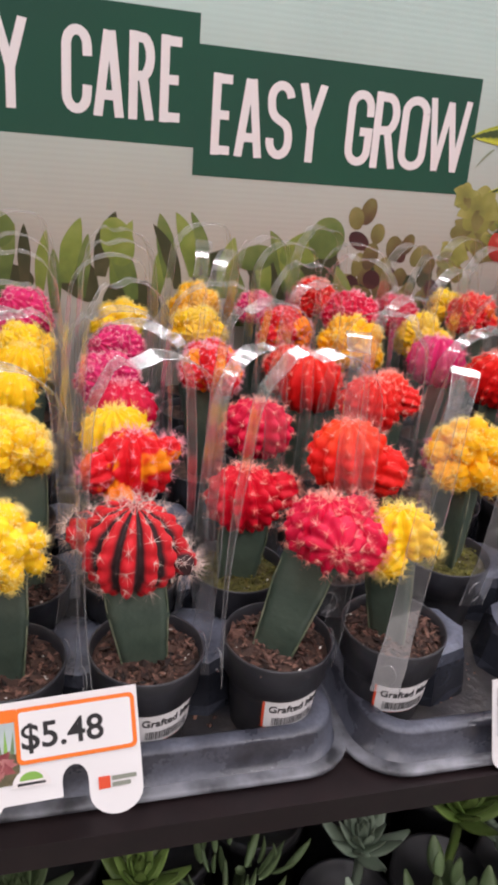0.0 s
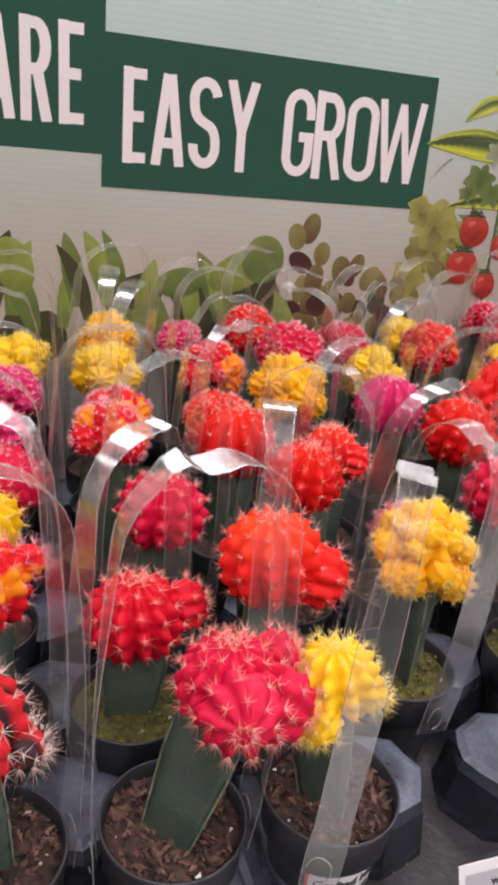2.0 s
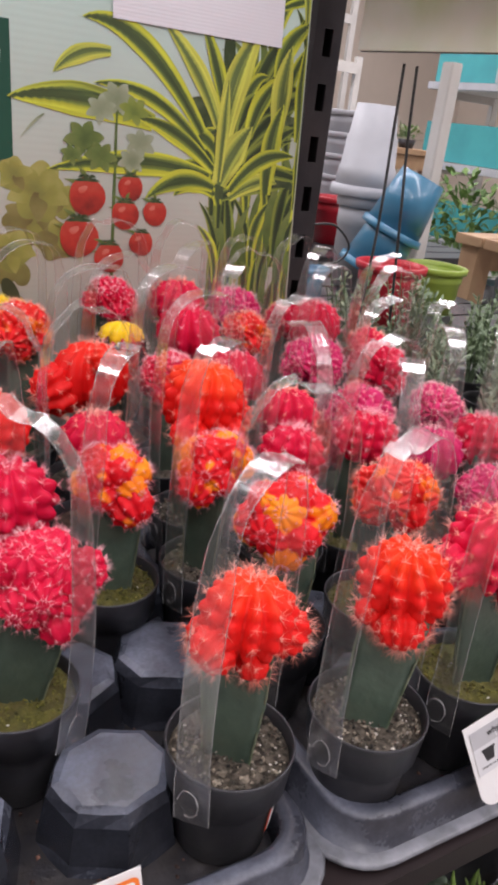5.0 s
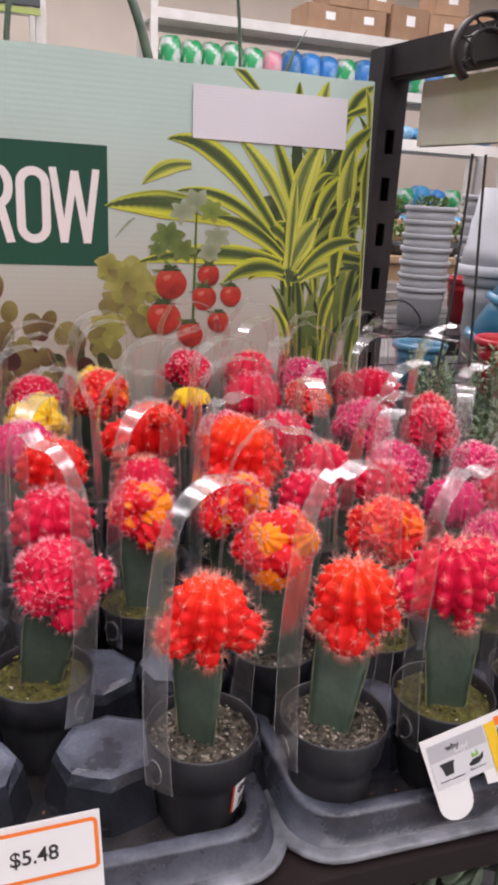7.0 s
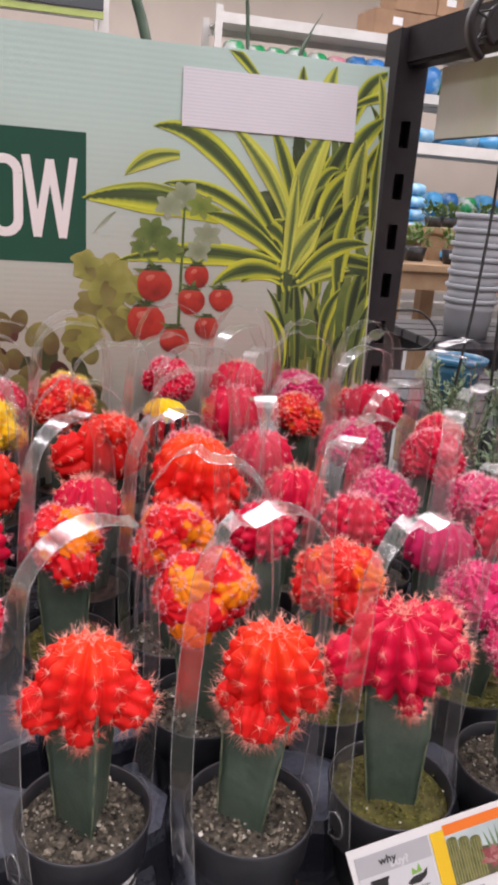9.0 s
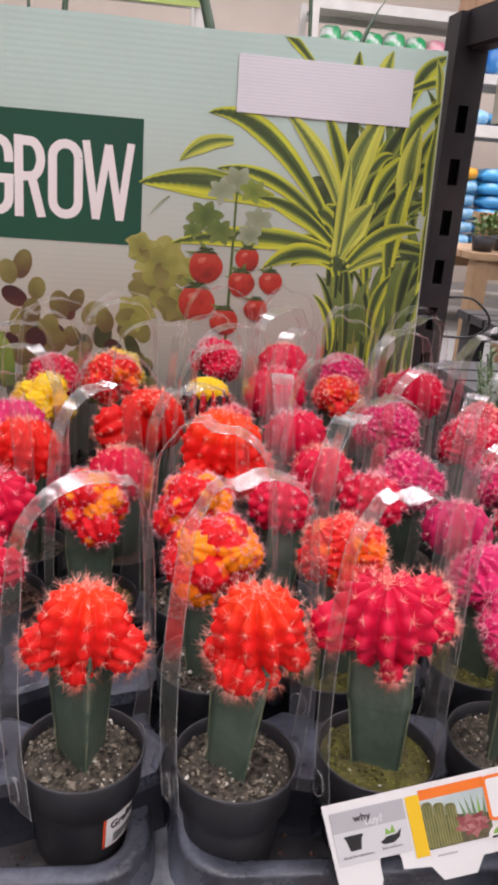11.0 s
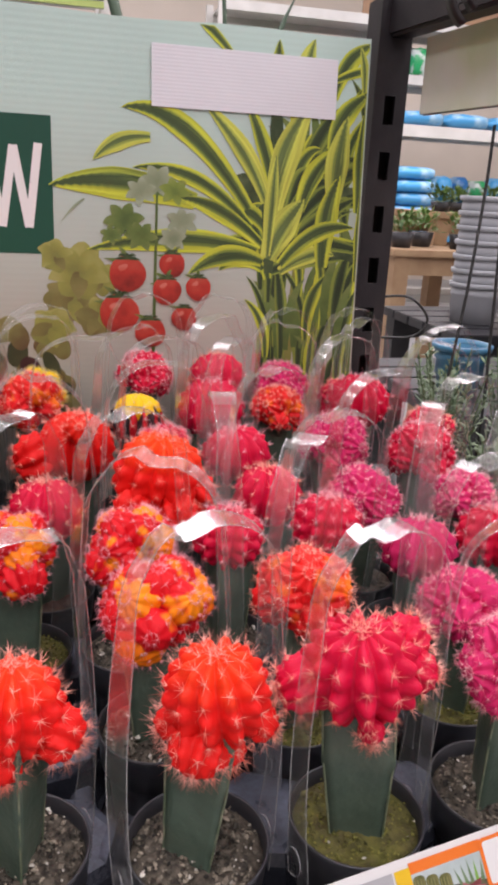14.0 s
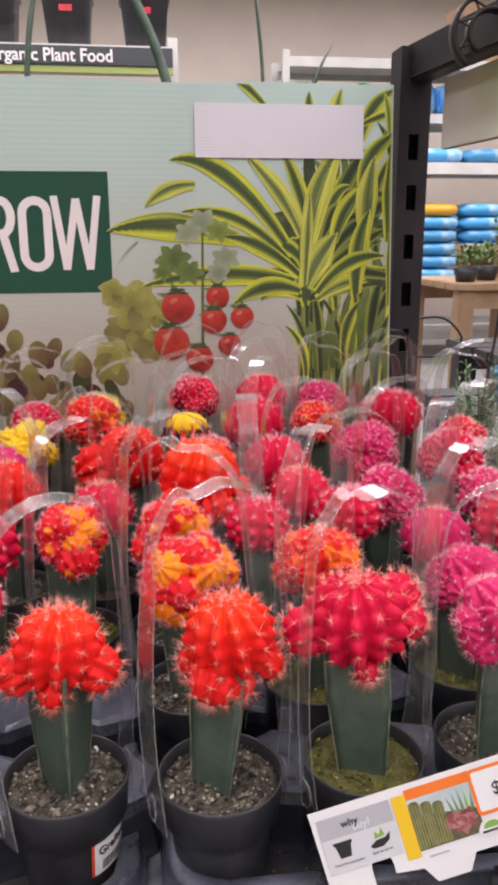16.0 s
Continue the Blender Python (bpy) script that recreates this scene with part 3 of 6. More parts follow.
# tall condensed capitals, as strokes in a box one high
CAPS = {
    "E": (0.36, [[(.07, 0), (.07, 1)], [(.07, .935), (.36, .935)], [(.07, .5), (.32, .5)], [(.07, .065), (.36, .065)]]),
    "A": (0.46, [[(.07, 0), (.21, .97)], [(.39, 0), (.25, .97)], [(.12, .25), (.34, .25)]]),
    "S": (0.42, [arc(.21, .76, .145, .175, 10, 180) + [(.068, .72)] + arc(.19, .72, .122, .2, 190, 255, 4) + arc(.235, .28, .115, .2, 75, 0, 5) + arc(.21, .24, .14, .175, 0, -190, 12)]),
    "Y": (0.46, [[(.06, 1), (.23, .45)], [(.40, 1), (.23, .45)], [(.23, .48), (.23, 0)]]),
    "C": (0.42, [[(.36, .66)] + arc(.21, .77, .145, .165, 0, 180) + arc(.21, .23, .145, .165, 180, 360) + [(.36, .34)]]),
    "R": (0.43, [[(.07, 0), (.07, 1)], [(.07, .935), (.2, .935)] + arc(.22, .72, .14, .215, 80, -80, 10) + [(.07, .5)], [(.24, .5), (.37, 0)]]),
    "G": (0.43, [[(.36, .66)] + arc(.21, .77, .145, .165, 0, 180) + arc(.21, .23, .145, .165, 180, 360) + [(.36, .46), (.22, .46)]]),
    "O": (0.43, [arc(.215, .77, .148, .165, 0, 180) + arc(.215, .23, .148, .165, 180, 360) + [(.363, .77)]]),
    "W": (0.62, [[(.05, 1), (.17, .03)], [(.31, .96), (.17, .03)], [(.31, .96), (.45, .03)], [(.57, 1), (.45, .03)]]),
}


def stroke(points, thick, y):
    pts = [Vector((p[0], p[1])) for p in points]
    n = len(pts)
    verts = []
    for i, p in enumerate(pts):
        a = (p - pts[i - 1]).normalized() if i else (pts[1] - p).normalized()
        b = (pts[i + 1] - p).normalized() if i < n - 1 else a
        d = (a + b)
        d = d.normalized() if d.length > 1e-4 else a
        nrm = Vector((-d.y, d.x))
        k = thick / 2 / max(0.6, nrm.dot(Vector((-a.y, a.x))))
        verts += [(p.x + nrm.x * k, y, p.y + nrm.y * k), (p.x - nrm.x * k, y, p.y - nrm.y * k)]
    return verts, [(2 * i, 2 * i + 1, 2 * i + 3, 2 * i + 2) for i in range(n - 1)]


def slogan(body, spans, z0, z1, layer):
    """Capitals, each fitted between the two ends of its span."""
    h = z1 - z0
    for c, (x0, x1) in zip(body, spans):
        strokes = CAPS[c][1]
        thick = 0.098 if c == "W" else 0.112
        reach = [p[0] for line in strokes for p in line]
        lo, hi = min(reach), max(reach)
        k = ((x1 - x0) / h - thick) / (hi - lo)
        geo = join([stroke([((p[0] - lo) * k + thick / 2, p[1]) for p in line], thick, -0.00015 * layer - 0.0001 - 0.00004 * q) for q, line in enumerate(strokes)])
        geo = [(x0 + p[0] * h, p[1], z0 + max(0.0, min(1.0, p[2])) * h) for p in geo[0]], geo[1]
        part("letter", geo, WHITE_INK, board, "white printed capital", smooth=False)


slogan("EASY", ((-0.146, -0.123), (-0.122, -0.092), (-0.089, -0.060), (-0.053, -0.021)), bz(1.2545), bz(1.3315), 2)
slogan("CARE", ((0.0090, 0.0370), (0.0383, 0.0675), (0.0717, 0.0968), (0.1020, 0.1265)), bz(1.2545), bz(1.3315), 2)
slogan("EASY", ((0.1550, 0.1790), (0.1796, 0.2095), (0.2125, 0.2418), (0.2460, 0.2768)), bz(1.2285), bz(1.3040), 3)
slogan("GROW", ((0.3015, 0.3318), (0.3325, 0.3625), (0.3645, 0.3978), (0.3970, 0.4480)), bz(1.2285), bz(1.3040), 3)
STRIPE = mat("white_corrugated_patch", (0.71, 0.70, 0.74), 0.5, second=(0.66, 0.65, 0.69), scale=6)
za, zb, flutes = bz(1.3415), bz(1.3945), 34
prof = [(za + (zb - za) * k / flutes, -0.00190 - 0.00007 * (k % 2)) for k in range(flutes + 1)]
pv = [(x, y, z) for z, y in prof for x in (0.546, 0.724)] + [(0.546, -0.0013, za), (0.724, -0.0013, za), (0.546, -0.0013, zb), (0.724, -0.0013, zb)]
pf = [(2 * k, 2 * k + 1, 2 * k + 3, 2 * k + 2) for k in range(flutes)] + [(2 * flutes + 2, 2 * flutes + 3, 1, 0), (2 * flutes, 2 * flutes + 1, 2 * flutes + 5, 2 * flutes + 4)]
part("white_patch", (pv, pf), STRIPE, board, "blank white fluted plastic patch", smooth=False)


def bowed_leaf(x0, z0, xm, zm, x1, z1, width, n=16):
    """The two edges of a strap leaf that runs from its base over a middle point to its tip, heights as in the hall."""
    a, m, b = Vector((x0, bz(z0))), Vector((xm, bz(zm))), Vector((x1, bz(z1)))
    c = 2 * m - (a + b) / 2
    left, right = [], []
    for i in range(n + 1):
        u = i / n
        p = a * (1 - u) ** 2 + c * 2 * u * (1 - u) + b * u * u
        d = ((c - a) * (1 - u) + (b - c) * u).normalized()
        w = width * 0.5 * min(1.0, 0.42 + 1.1 * u) * (1 - u ** 2.4) ** 0.85
        left.append((p.x - d.y * w, p.y + d.x * w))
        right.append((p.x + d.y * w, p.y - d.x * w))
    return left, right


clip_x, clip_z = 0.7555, bz(1.4135)
ply = [0]


def mapped_part(name, verts, faces, uv, material, label=""):
    ob = part(name, (verts, faces), material, board, label, smooth=False)
    layer = ob.data.uv_layers.new(name="print")
    for loop in ob.data.loops:
        layer.data[loop.index].uv = uv[loop.vertex_index]
    return ob


def print_leaf(edges, material, label=""):
    """A printed leaf, mapped across and along."""
    left, right = edges
    n = len(left)
    ply[0] += 1
    y = -0.00003 - 0.000005 * ply[0]
    verts = [(min(p[0], clip_x), y, min(p[1], clip_z)) for p in left + right]
    uv = [(0.0, i / (n - 1)) for i in range(n)] + [(1.0, i / (n - 1)) for i in range(n)]
    return mapped_part("printed_leaf", verts, [(i, i + 1, n + i + 1, n + i) for i in range(n - 1)], uv, material, label)


def print_disc(name, cx, cz, rx, rz, tilt, material, wob=0.05, lobes=3, seed=0, n=22):
    ph, t = random.Random(seed).uniform(0, 6), radians(tilt)
    ply[0] += 1
    y = -0.00003 - 0.000005 * ply[0]
    pts = []
    for k in range(n):
        a = 2 * math.pi * k / n
        q = 1 + wob * math.sin(lobes * a + ph)
        x, z = rx * q * math.cos(a), rz * q * math.sin(a)
        pts.append((min(cx + x * math.cos(t) - z * math.sin(t), clip_x), y, bz(cz) + x * math.sin(t) + z * math.cos(t)))
    uv = [(0.5 + (p[0] - cx) / (2.4 * rx), 0.5 + (p[2] - bz(cz)) / (2.4 * rz)) for p in pts]
    return mapped_part(name, pts, [tuple(range(n - 1, -1, -1))], uv, material)


rng = random.Random(4)
# low dark greenery of the print, then rounder and pointed leaves over it
for i in range(70):
    x = rng.uniform(-.45, .32)
    z = 1.118 + 0.012 * math.sin(11 * x) - rng.uniform(0.0, 0.06)
    print_disc("printed_leaf", x, z, rng.uniform(.014, .026), rng.uniform(.014, .022), rng.uniform(-60, 60), (SHADE_PRINT, MID_PRINT, SHADE_PRINT)[i % 3], 0.1, 3, i)
for i in range(46):
    x = -0.44 + i * 0.0168 + rng.uniform(-.008, .008)
    top = 1.150 + 0.012 * math.sin(13 * x) + rng.uniform(-.022, .012) - (0.02 if 0.17 < x < 0.24 else 0)
    lean = rng.uniform(-.03, .03)
    m = (FRESH_PRINT, MID_PRINT, FRESH_PRINT, MID_PRINT, SHADE_PRINT)[i % 5]
    print_leaf(bowed_leaf(x, top - .065, x + lean * .35, top - .03, x + lean, top, rng.uniform(.016, .028)), m)
for x, z, rx, rz, tilt, m in ((0.268, 1.140, .030, .018, 25, FRESH_PRINT), (0.292, 1.152, .020, .024, -20, MID_PRINT), (0.212, 1.128, .022, .014, 10, MID_PRINT), (0.063, 1.138, .016, .026, 20, FRESH_PRINT), (-0.06, 1.145, .022, .020, 0, MID_PRINT), (-0.16, 1.14, .026, .02, 30, FRESH_PRINT)):
    print_disc("printed_leaf", x, z, rx, rz, tilt, m, 0.04, 2, 3)
# brown jade
ply[0] = 0
for i in range(64):
    x, z = rng.uniform(.318, .470), 1.142 - rng.uniform(0.0, .085) - (0.012 if .40 < 0.3 + i * .0025 else 0)
    print_disc("printed_leaf", x, z, rng.uniform(.007, .011), rng.uniform(.009, .014), rng.uniform(-50, 50), (JADE_BROWN, JADE_OLIVE, SHADE_PRINT, JADE_BROWN, JADE_OLIVE, JADE_WINE)[i % 6], 0.05, 2, i)
for x, z, rx, rz, tilt, m in ((0.339, 1.183, .0095, .0145, -12, JADE_BROWN), (0.325, 1.175, .0095, .012, 20, JADE_OLIVE), (0.331, 1.151, .014, .009, -35, JADE_WINE), (0.353, 1.160, .009, .011, 0, JADE_OLIVE), (0.376, 1.1445, .011, .014, 15, JADE_BROWN), (0.347, 1.135, .010, .015, -8, JADE_BROWN), (0.392, 1.150, .008, .012, -20, JADE_BROWN)):
    print_disc("printed_leaf", x, z, rx, rz, tilt, m, 0.05, 2, 2)
ply[0] = 60
# lobed olive leaves beside the tomato plant
for i, (x, z, r, m) in enumerate(((0.470, 1.165, .024, JADE_OLIVE), (0.495, 1.150, .020, JADE_OLIVE), (0.452, 1.140, .020, OLIVE_PRINT), (0.500, 1.185, .015, OLIVE_PRINT), (0.478, 1.192, .026, OLIVE_PRINT), (0.456, 1.206, .015, OLIVE_PRINT))):
    print_disc("printed_leaf", x, z, r, r * .85, 20 * i, m, 0.09, 5, i, 34)
    for k in range(5):
        a = radians(72 * k + 31 * i)
        print_leaf(bowed_leaf(x, z, x + r * .6 * math.cos(a), z + r * .5 * math.sin(a) + .002, x + r * 1.15 * math.cos(a), z + r * math.sin(a), r * .8), (m, OLIVE_PRINT, JADE_OLIVE)[k % 3])
ply[0] = 0
# strap leaves of the tall plant: a tangle at its foot, then the leaves of its crown
part("printed_trunk", slab([(0.651, bz(1.08)), (0.668, bz(1.08)), (0.671, bz(1.20)), (0.658, bz(1.20))], -0.00004, 0.0001), TRUNK_PRINT, board, smooth=False)
part("printed_trunk", slab([(0.677, bz(1.08)), (0.688, bz(1.08)), (0.697, bz(1.20)), (0.688, bz(1.20))], -0.00005, 0.0001), OLIVE_PRINT, board, smooth=False)
for i in range(96):
    x, z = rng.uniform(.655, .765), rng.uniform(1.06, 1.30) if i % 3 else rng.uniform(1.06, 1.18)
    x = max(x, .69) if z > 1.2 else x
    lean, tall = rng.uniform(-.035, .035), rng.uniform(.05, .10)
    print_leaf(bowed_leaf(x, z, x + lean * .2, z + tall * .6, x + lean, z + tall, rng.uniform(.010, .018)), (STRAP_DARK, STRAP_LEAF, STRAP_DARK, MID_PRINT)[i % 4])
for i in range(46):
    a = radians(rng.uniform(-5, 185) if i % 2 else rng.uniform(-5, 80))
    far = rng.uniform(.05, .115) if a < 2.0 else rng.uniform(.04, .085)
    bx, bz0 = 0.668 + rng.uniform(-.012, .022), 1.215 + rng.uniform(-.03, .05)
    sag = rng.uniform(.004, .018)
    x1, z1 = bx + far * math.cos(a), bz0 + far * math.sin(a) * 1.1
    print_leaf(bowed_leaf(bx, bz0, (bx + x1) / 2, (bz0 + z1) / 2 + sag, x1, z1 - sag * .6, rng.uniform(.014, .022)), (STRAP_DARK, DEEP_PRINT, STRAP_DARK, STRAP_LEAF)[i % 4])
upper_leaves = (
    (0.692, 1.256, 0.705, 1.291, 0.730, 1.317, 0.018), (0.674, 1.197, 0.705, 1.214, 0.731, 1.214, 0.016), (0.627, 1.384, 0.603, 1.408, 0.585, 1.419, 0.009),
    (0.670, 1.354, 0.666, 1.381, 0.666, 1.408, 0.015), (0.692, 1.359, 0.693, 1.387, 0.701, 1.411, 0.017), (0.722, 1.360, 0.737, 1.394, 0.763, 1.411, 0.016),
    (0.719, 1.374, 0.744, 1.385, 0.766, 1.387, 0.009), (0.753, 1.366, 0.752, 1.388, 0.746, 1.409, 0.009), (0.723, 1.314, 0.735, 1.346, 0.763, 1.369, 0.019),
    (0.755, 1.256, 0.758, 1.303, 0.755, 1.353, 0.024), (0.727, 1.262, 0.729, 1.303, 0.738, 1.346, 0.023), (0.757, 1.189, 0.761, 1.232, 0.755, 1.276, 0.019),
    (0.718, 1.202, 0.721, 1.250, 0.733, 1.291, 0.022))
crown_leaves = (
    (0.640, 1.256, 0.577, 1.325, 0.518, 1.339, 0.021), (0.588, 1.260, 0.517, 1.273, 0.452, 1.269, 0.028), (0.545, 1.315, 0.515, 1.309, 0.492, 1.292, 0.015),
    (0.642, 1.239, 0.588, 1.280, 0.528, 1.288, 0.015), (0.655, 1.221, 0.612, 1.251, 0.570, 1.263, 0.016), (0.649, 1.215, 0.575, 1.224, 0.485, 1.213, 0.022),
    (0.656, 1.206, 0.618, 1.211, 0.581, 1.192, 0.019), (0.658, 1.262, 0.634, 1.308, 0.593, 1.350, 0.018), (0.664, 1.274, 0.654, 1.314, 0.634, 1.356, 0.015),
    (0.666, 1.250, 0.677, 1.308, 0.704, 1.360, 0.026), (0.661, 1.209, 0.675, 1.239, 0.697, 1.267, 0.028), (0.674, 1.203, 0.711, 1.235, 0.751, 1.241, 0.017),
    (0.660, 1.212, 0.663, 1.262, 0.667, 1.308, 0.013))
for i, leaf in enumerate(upper_leaves):
    print_leaf(bowed_leaf(*leaf[:6], leaf[6] * 1.3), (STRAP_LEAF, STRAP_LIGHT, STRAP_LEAF)[i % 3], "yellow-edged printed leaf")
for i, leaf in enumerate(crown_leaves):
    print_leaf(bowed_leaf(*leaf[:6], leaf[6] * 1.3), STRAP_LIGHT if i in (2, 7, 9, 10, 12) else STRAP_LEAF, "yellow-edged printed leaf")
print_leaf(bowed_leaf(0.484, 1.258, 0.474, 1.250, 0.462, 1.236, .003), GREY_PRINT)
# tomato plant
ply[0] += 1
part("printed_stalk", slab([(0.5455, bz(1.10)), (0.5490, bz(1.10)), (0.5525, bz(1.275)), (0.5505, bz(1.275))], -0.00003 - 0.000005 * ply[0], 0.0), MID_PRINT, board, smooth=False)
for i, (x, z, r) in enumerate(((0.552, 1.276, .017), (0.536, 1.266, .014), (0.568, 1.268, .014), (0.520, 1.240, .018), (0.575, 1.240, .015), (0.536, 1.226, .015), (0.566, 1.224, .013), (0.508, 1.226, .010))):
    m = (GREY_PRINT, GREY_PRINT, FRESH_PRINT, GREY_PRINT)[i % 4] if z > 1.25 else (GREY_PRINT, MID_PRINT)[i % 2]
    for k in range(6):
        a = radians(60 * k + 23 * i)
        print_leaf(bowed_leaf(x, z, x + r * .6 * math.cos(a), z + r * .5 * math.sin(a) + .001, x + r * 1.1 * math.cos(a), z + r * .95 * math.sin(a), r * .75), m)
for i, (x, z, r) in enumerate(((0.566, 1.201, .0125), (0.561, 1.176, .0140), (0.592, 1.179, .0125), (0.523, 1.191, .0175), (0.515, 1.154, .0190), (0.545, 1.136, .0150), (0.578, 1.150, .0125))):
    for k in range(3):
        a = radians(60 + 60 * k + 17 * i)
        print_leaf(bowed_leaf(x, z + r * .6, x + .4 * r * math.cos(a), z + r * (.6 + .5 * math.sin(a)), x + 1.3 * r * math.cos(a), z + r * (.7 + .8 * math.sin(a)), r * .35), MID_PRINT)
    print_disc("printed_tomato", x, z, r, r * .97, 0, TOMATO, 0.03, 3, i)
    print_disc("printed_highlight", x - r * .25, z + r * .35, r * .28, r * .17, 30, TOMATO_SHINE, 0.1, 3, i, 12)
    for k in range(5):
        a = radians(90 + (k - 2) * 42)
        print_leaf(bowed_leaf(x, z + r * .8, x + .35 * r * math.cos(a), z + r * (.8 + .3 * math.sin(a)), x + .75 * r * math.cos(a), z + r * (.72 + .32 * math.sin(a)), r * .22, 5), DEEP_PRINT)

# ---- seed trays ----
def rounded(x0, x1, y0, y1, r, n=6):
    pts = []
    for cx, cy, a0 in ((x1 - r, y0 + r, -90), (x1 - r, y1 - r, 0), (x0 + r, y1 - r, 90), (x0 + r, y0 + r, 180)):
        for k in range(n + 1):
            a = radians(a0 + 90 * k / n)
            pts.append((cx + r * math.cos(a), cy + r * math.sin(a)))
    return pts


def loft(rings, cap=True):
    n = len(rings[0])
    verts = [p for ring in rings for p in ring]
    faces = [(i * n + k, i * n + (k + 1) % n, (i + 1) * n + (k + 1) % n, (i + 1) * n + k) for i in range(len(rings) - 1) for k in range(n)]
    if cap:
        faces.append(tuple((len(rings) - 1) * n + k for k in range(n)))
    return verts, faces


def tray(x0, x1, y0, y1, columns, rows):
    """A thermoformed tray: a rounded wall with a flange, a sunk floor and many-sided domes between the pots."""
    t = thing("plant_tray", "dusty black plastic plant tray with raised domes on the shelf", "tray", group="plant trays on the rack")

    def ring(inset, z, r):
        return [(x, skew(x, y) , z) for x, y in rounded(x0 + inset, x1 - inset, y0 + inset, y1 - inset, r)]

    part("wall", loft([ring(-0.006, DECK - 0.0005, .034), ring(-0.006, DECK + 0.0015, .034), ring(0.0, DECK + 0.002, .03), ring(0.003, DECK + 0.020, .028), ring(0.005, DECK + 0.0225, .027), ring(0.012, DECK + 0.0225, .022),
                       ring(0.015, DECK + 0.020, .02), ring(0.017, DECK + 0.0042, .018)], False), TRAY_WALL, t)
    part("floor", loft([ring(0.0165, DECK + 0.0005, .018), ring(0.0169, DECK + 0.0040, .018)], True), TRAY_FLOOR, t, "soiled dark tray floor", smooth=False)
    part("flange", loft([ring(-0.0075, DECK - 0.0008, .035), ring(-0.0078, DECK + 0.0012, .035), ring(-0.0062, DECK + 0.0022, .034), ring(-0.0005, DECK + 0.0024, .03)], False), FLANGE, t, "scuffed pale flange")
    for cx in columns:
        for cy in rows:
            cys = skew(cx, cy)
            rings = []
            wear = random.Random(int(1000 * (cx + 2) + 77 * cy * 100))
            spin = wear.uniform(-9, 9)
            for rad, z in ((0.0385, DECK + 0.004), (0.0370, DECK + 0.010), (0.0335, DECK + 0.032), (0.0310, DECK + 0.0385), (0.0265, DECK + 0.0402)):
                rings.append([(cx + (rad + dr) * math.cos(radians(22.5 * k + spin)), cys + (rad + dr) * 0.92 * math.sin(radians(22.5 * k + spin)), z + wear.uniform(-.0004, .0004)) for k, dr in [(k, wear.uniform(-.0006, .0006) - (0.0024 if k % 2 else 0.0)) for k in range(16)]])
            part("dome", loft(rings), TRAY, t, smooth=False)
    crumb = random.Random(int(1000 * (x1 + 2)))
    bits = []
    for _ in range(320):
        cx, cy, q = crumb.uniform(x0 + .02, x1 - .02), crumb.uniform(y0 + .02, y1 - .02), crumb.uniform(.0006, .0018)
        m = pose(cx, skew(cx, cy), DECK + 0.0045, crumb.uniform(-30, 30), crumb.uniform(-30, 30), crumb.uniform(0, 360))
        bits.append(moved(([(q * 1.4, 0, 0), (-q, 0, 0), (0, q, 0), (0, -q, 0), (0, 0, q)], [(0, 2, 4), (2, 1, 4), (1, 3, 4), (3, 0, 4), (0, 3, 1, 2)]), m))
    tagged(part("soil_litter", join(bits), CHIP_BARK, t, "spilled crumbs of soil", smooth=False), kind="stuff")
    return t


tray(-0.405, -0.100, 0.340, 0.662, (-0.32, -0.245, -0.17, -0.125), (0.405, 0.48, 0.555))
tray(-0.092, 0.141, 0.340, 0.662, (-0.01, 0.064), (0.42, 0.495, 0.57))
tray(0.149, 0.473, 0.331, 0.660, (0.214, 0.302, 0.385, 0.449), (0.405, 0.482, 0.558))
tray(0.481, 0.808, 0.331, 0.660, (0.555, 0.627, 0.703), (0.408, 0.482, 0.558))
tray(-0.405, -0.100, 0.668, 0.842, (-0.30, -0.2), (0.74,))
tray(-0.092, 0.141, 0.668, 0.842, (0.01, 0.09), (0.74,))
tray(0.149, 0.473, 0.668, 0.842, (0.214, 0.31, 0.39), (0.74,))
tray(0.481, 0.808, 0.668, 0.842, (0.555, 0.64, 0.72), (0.74,))


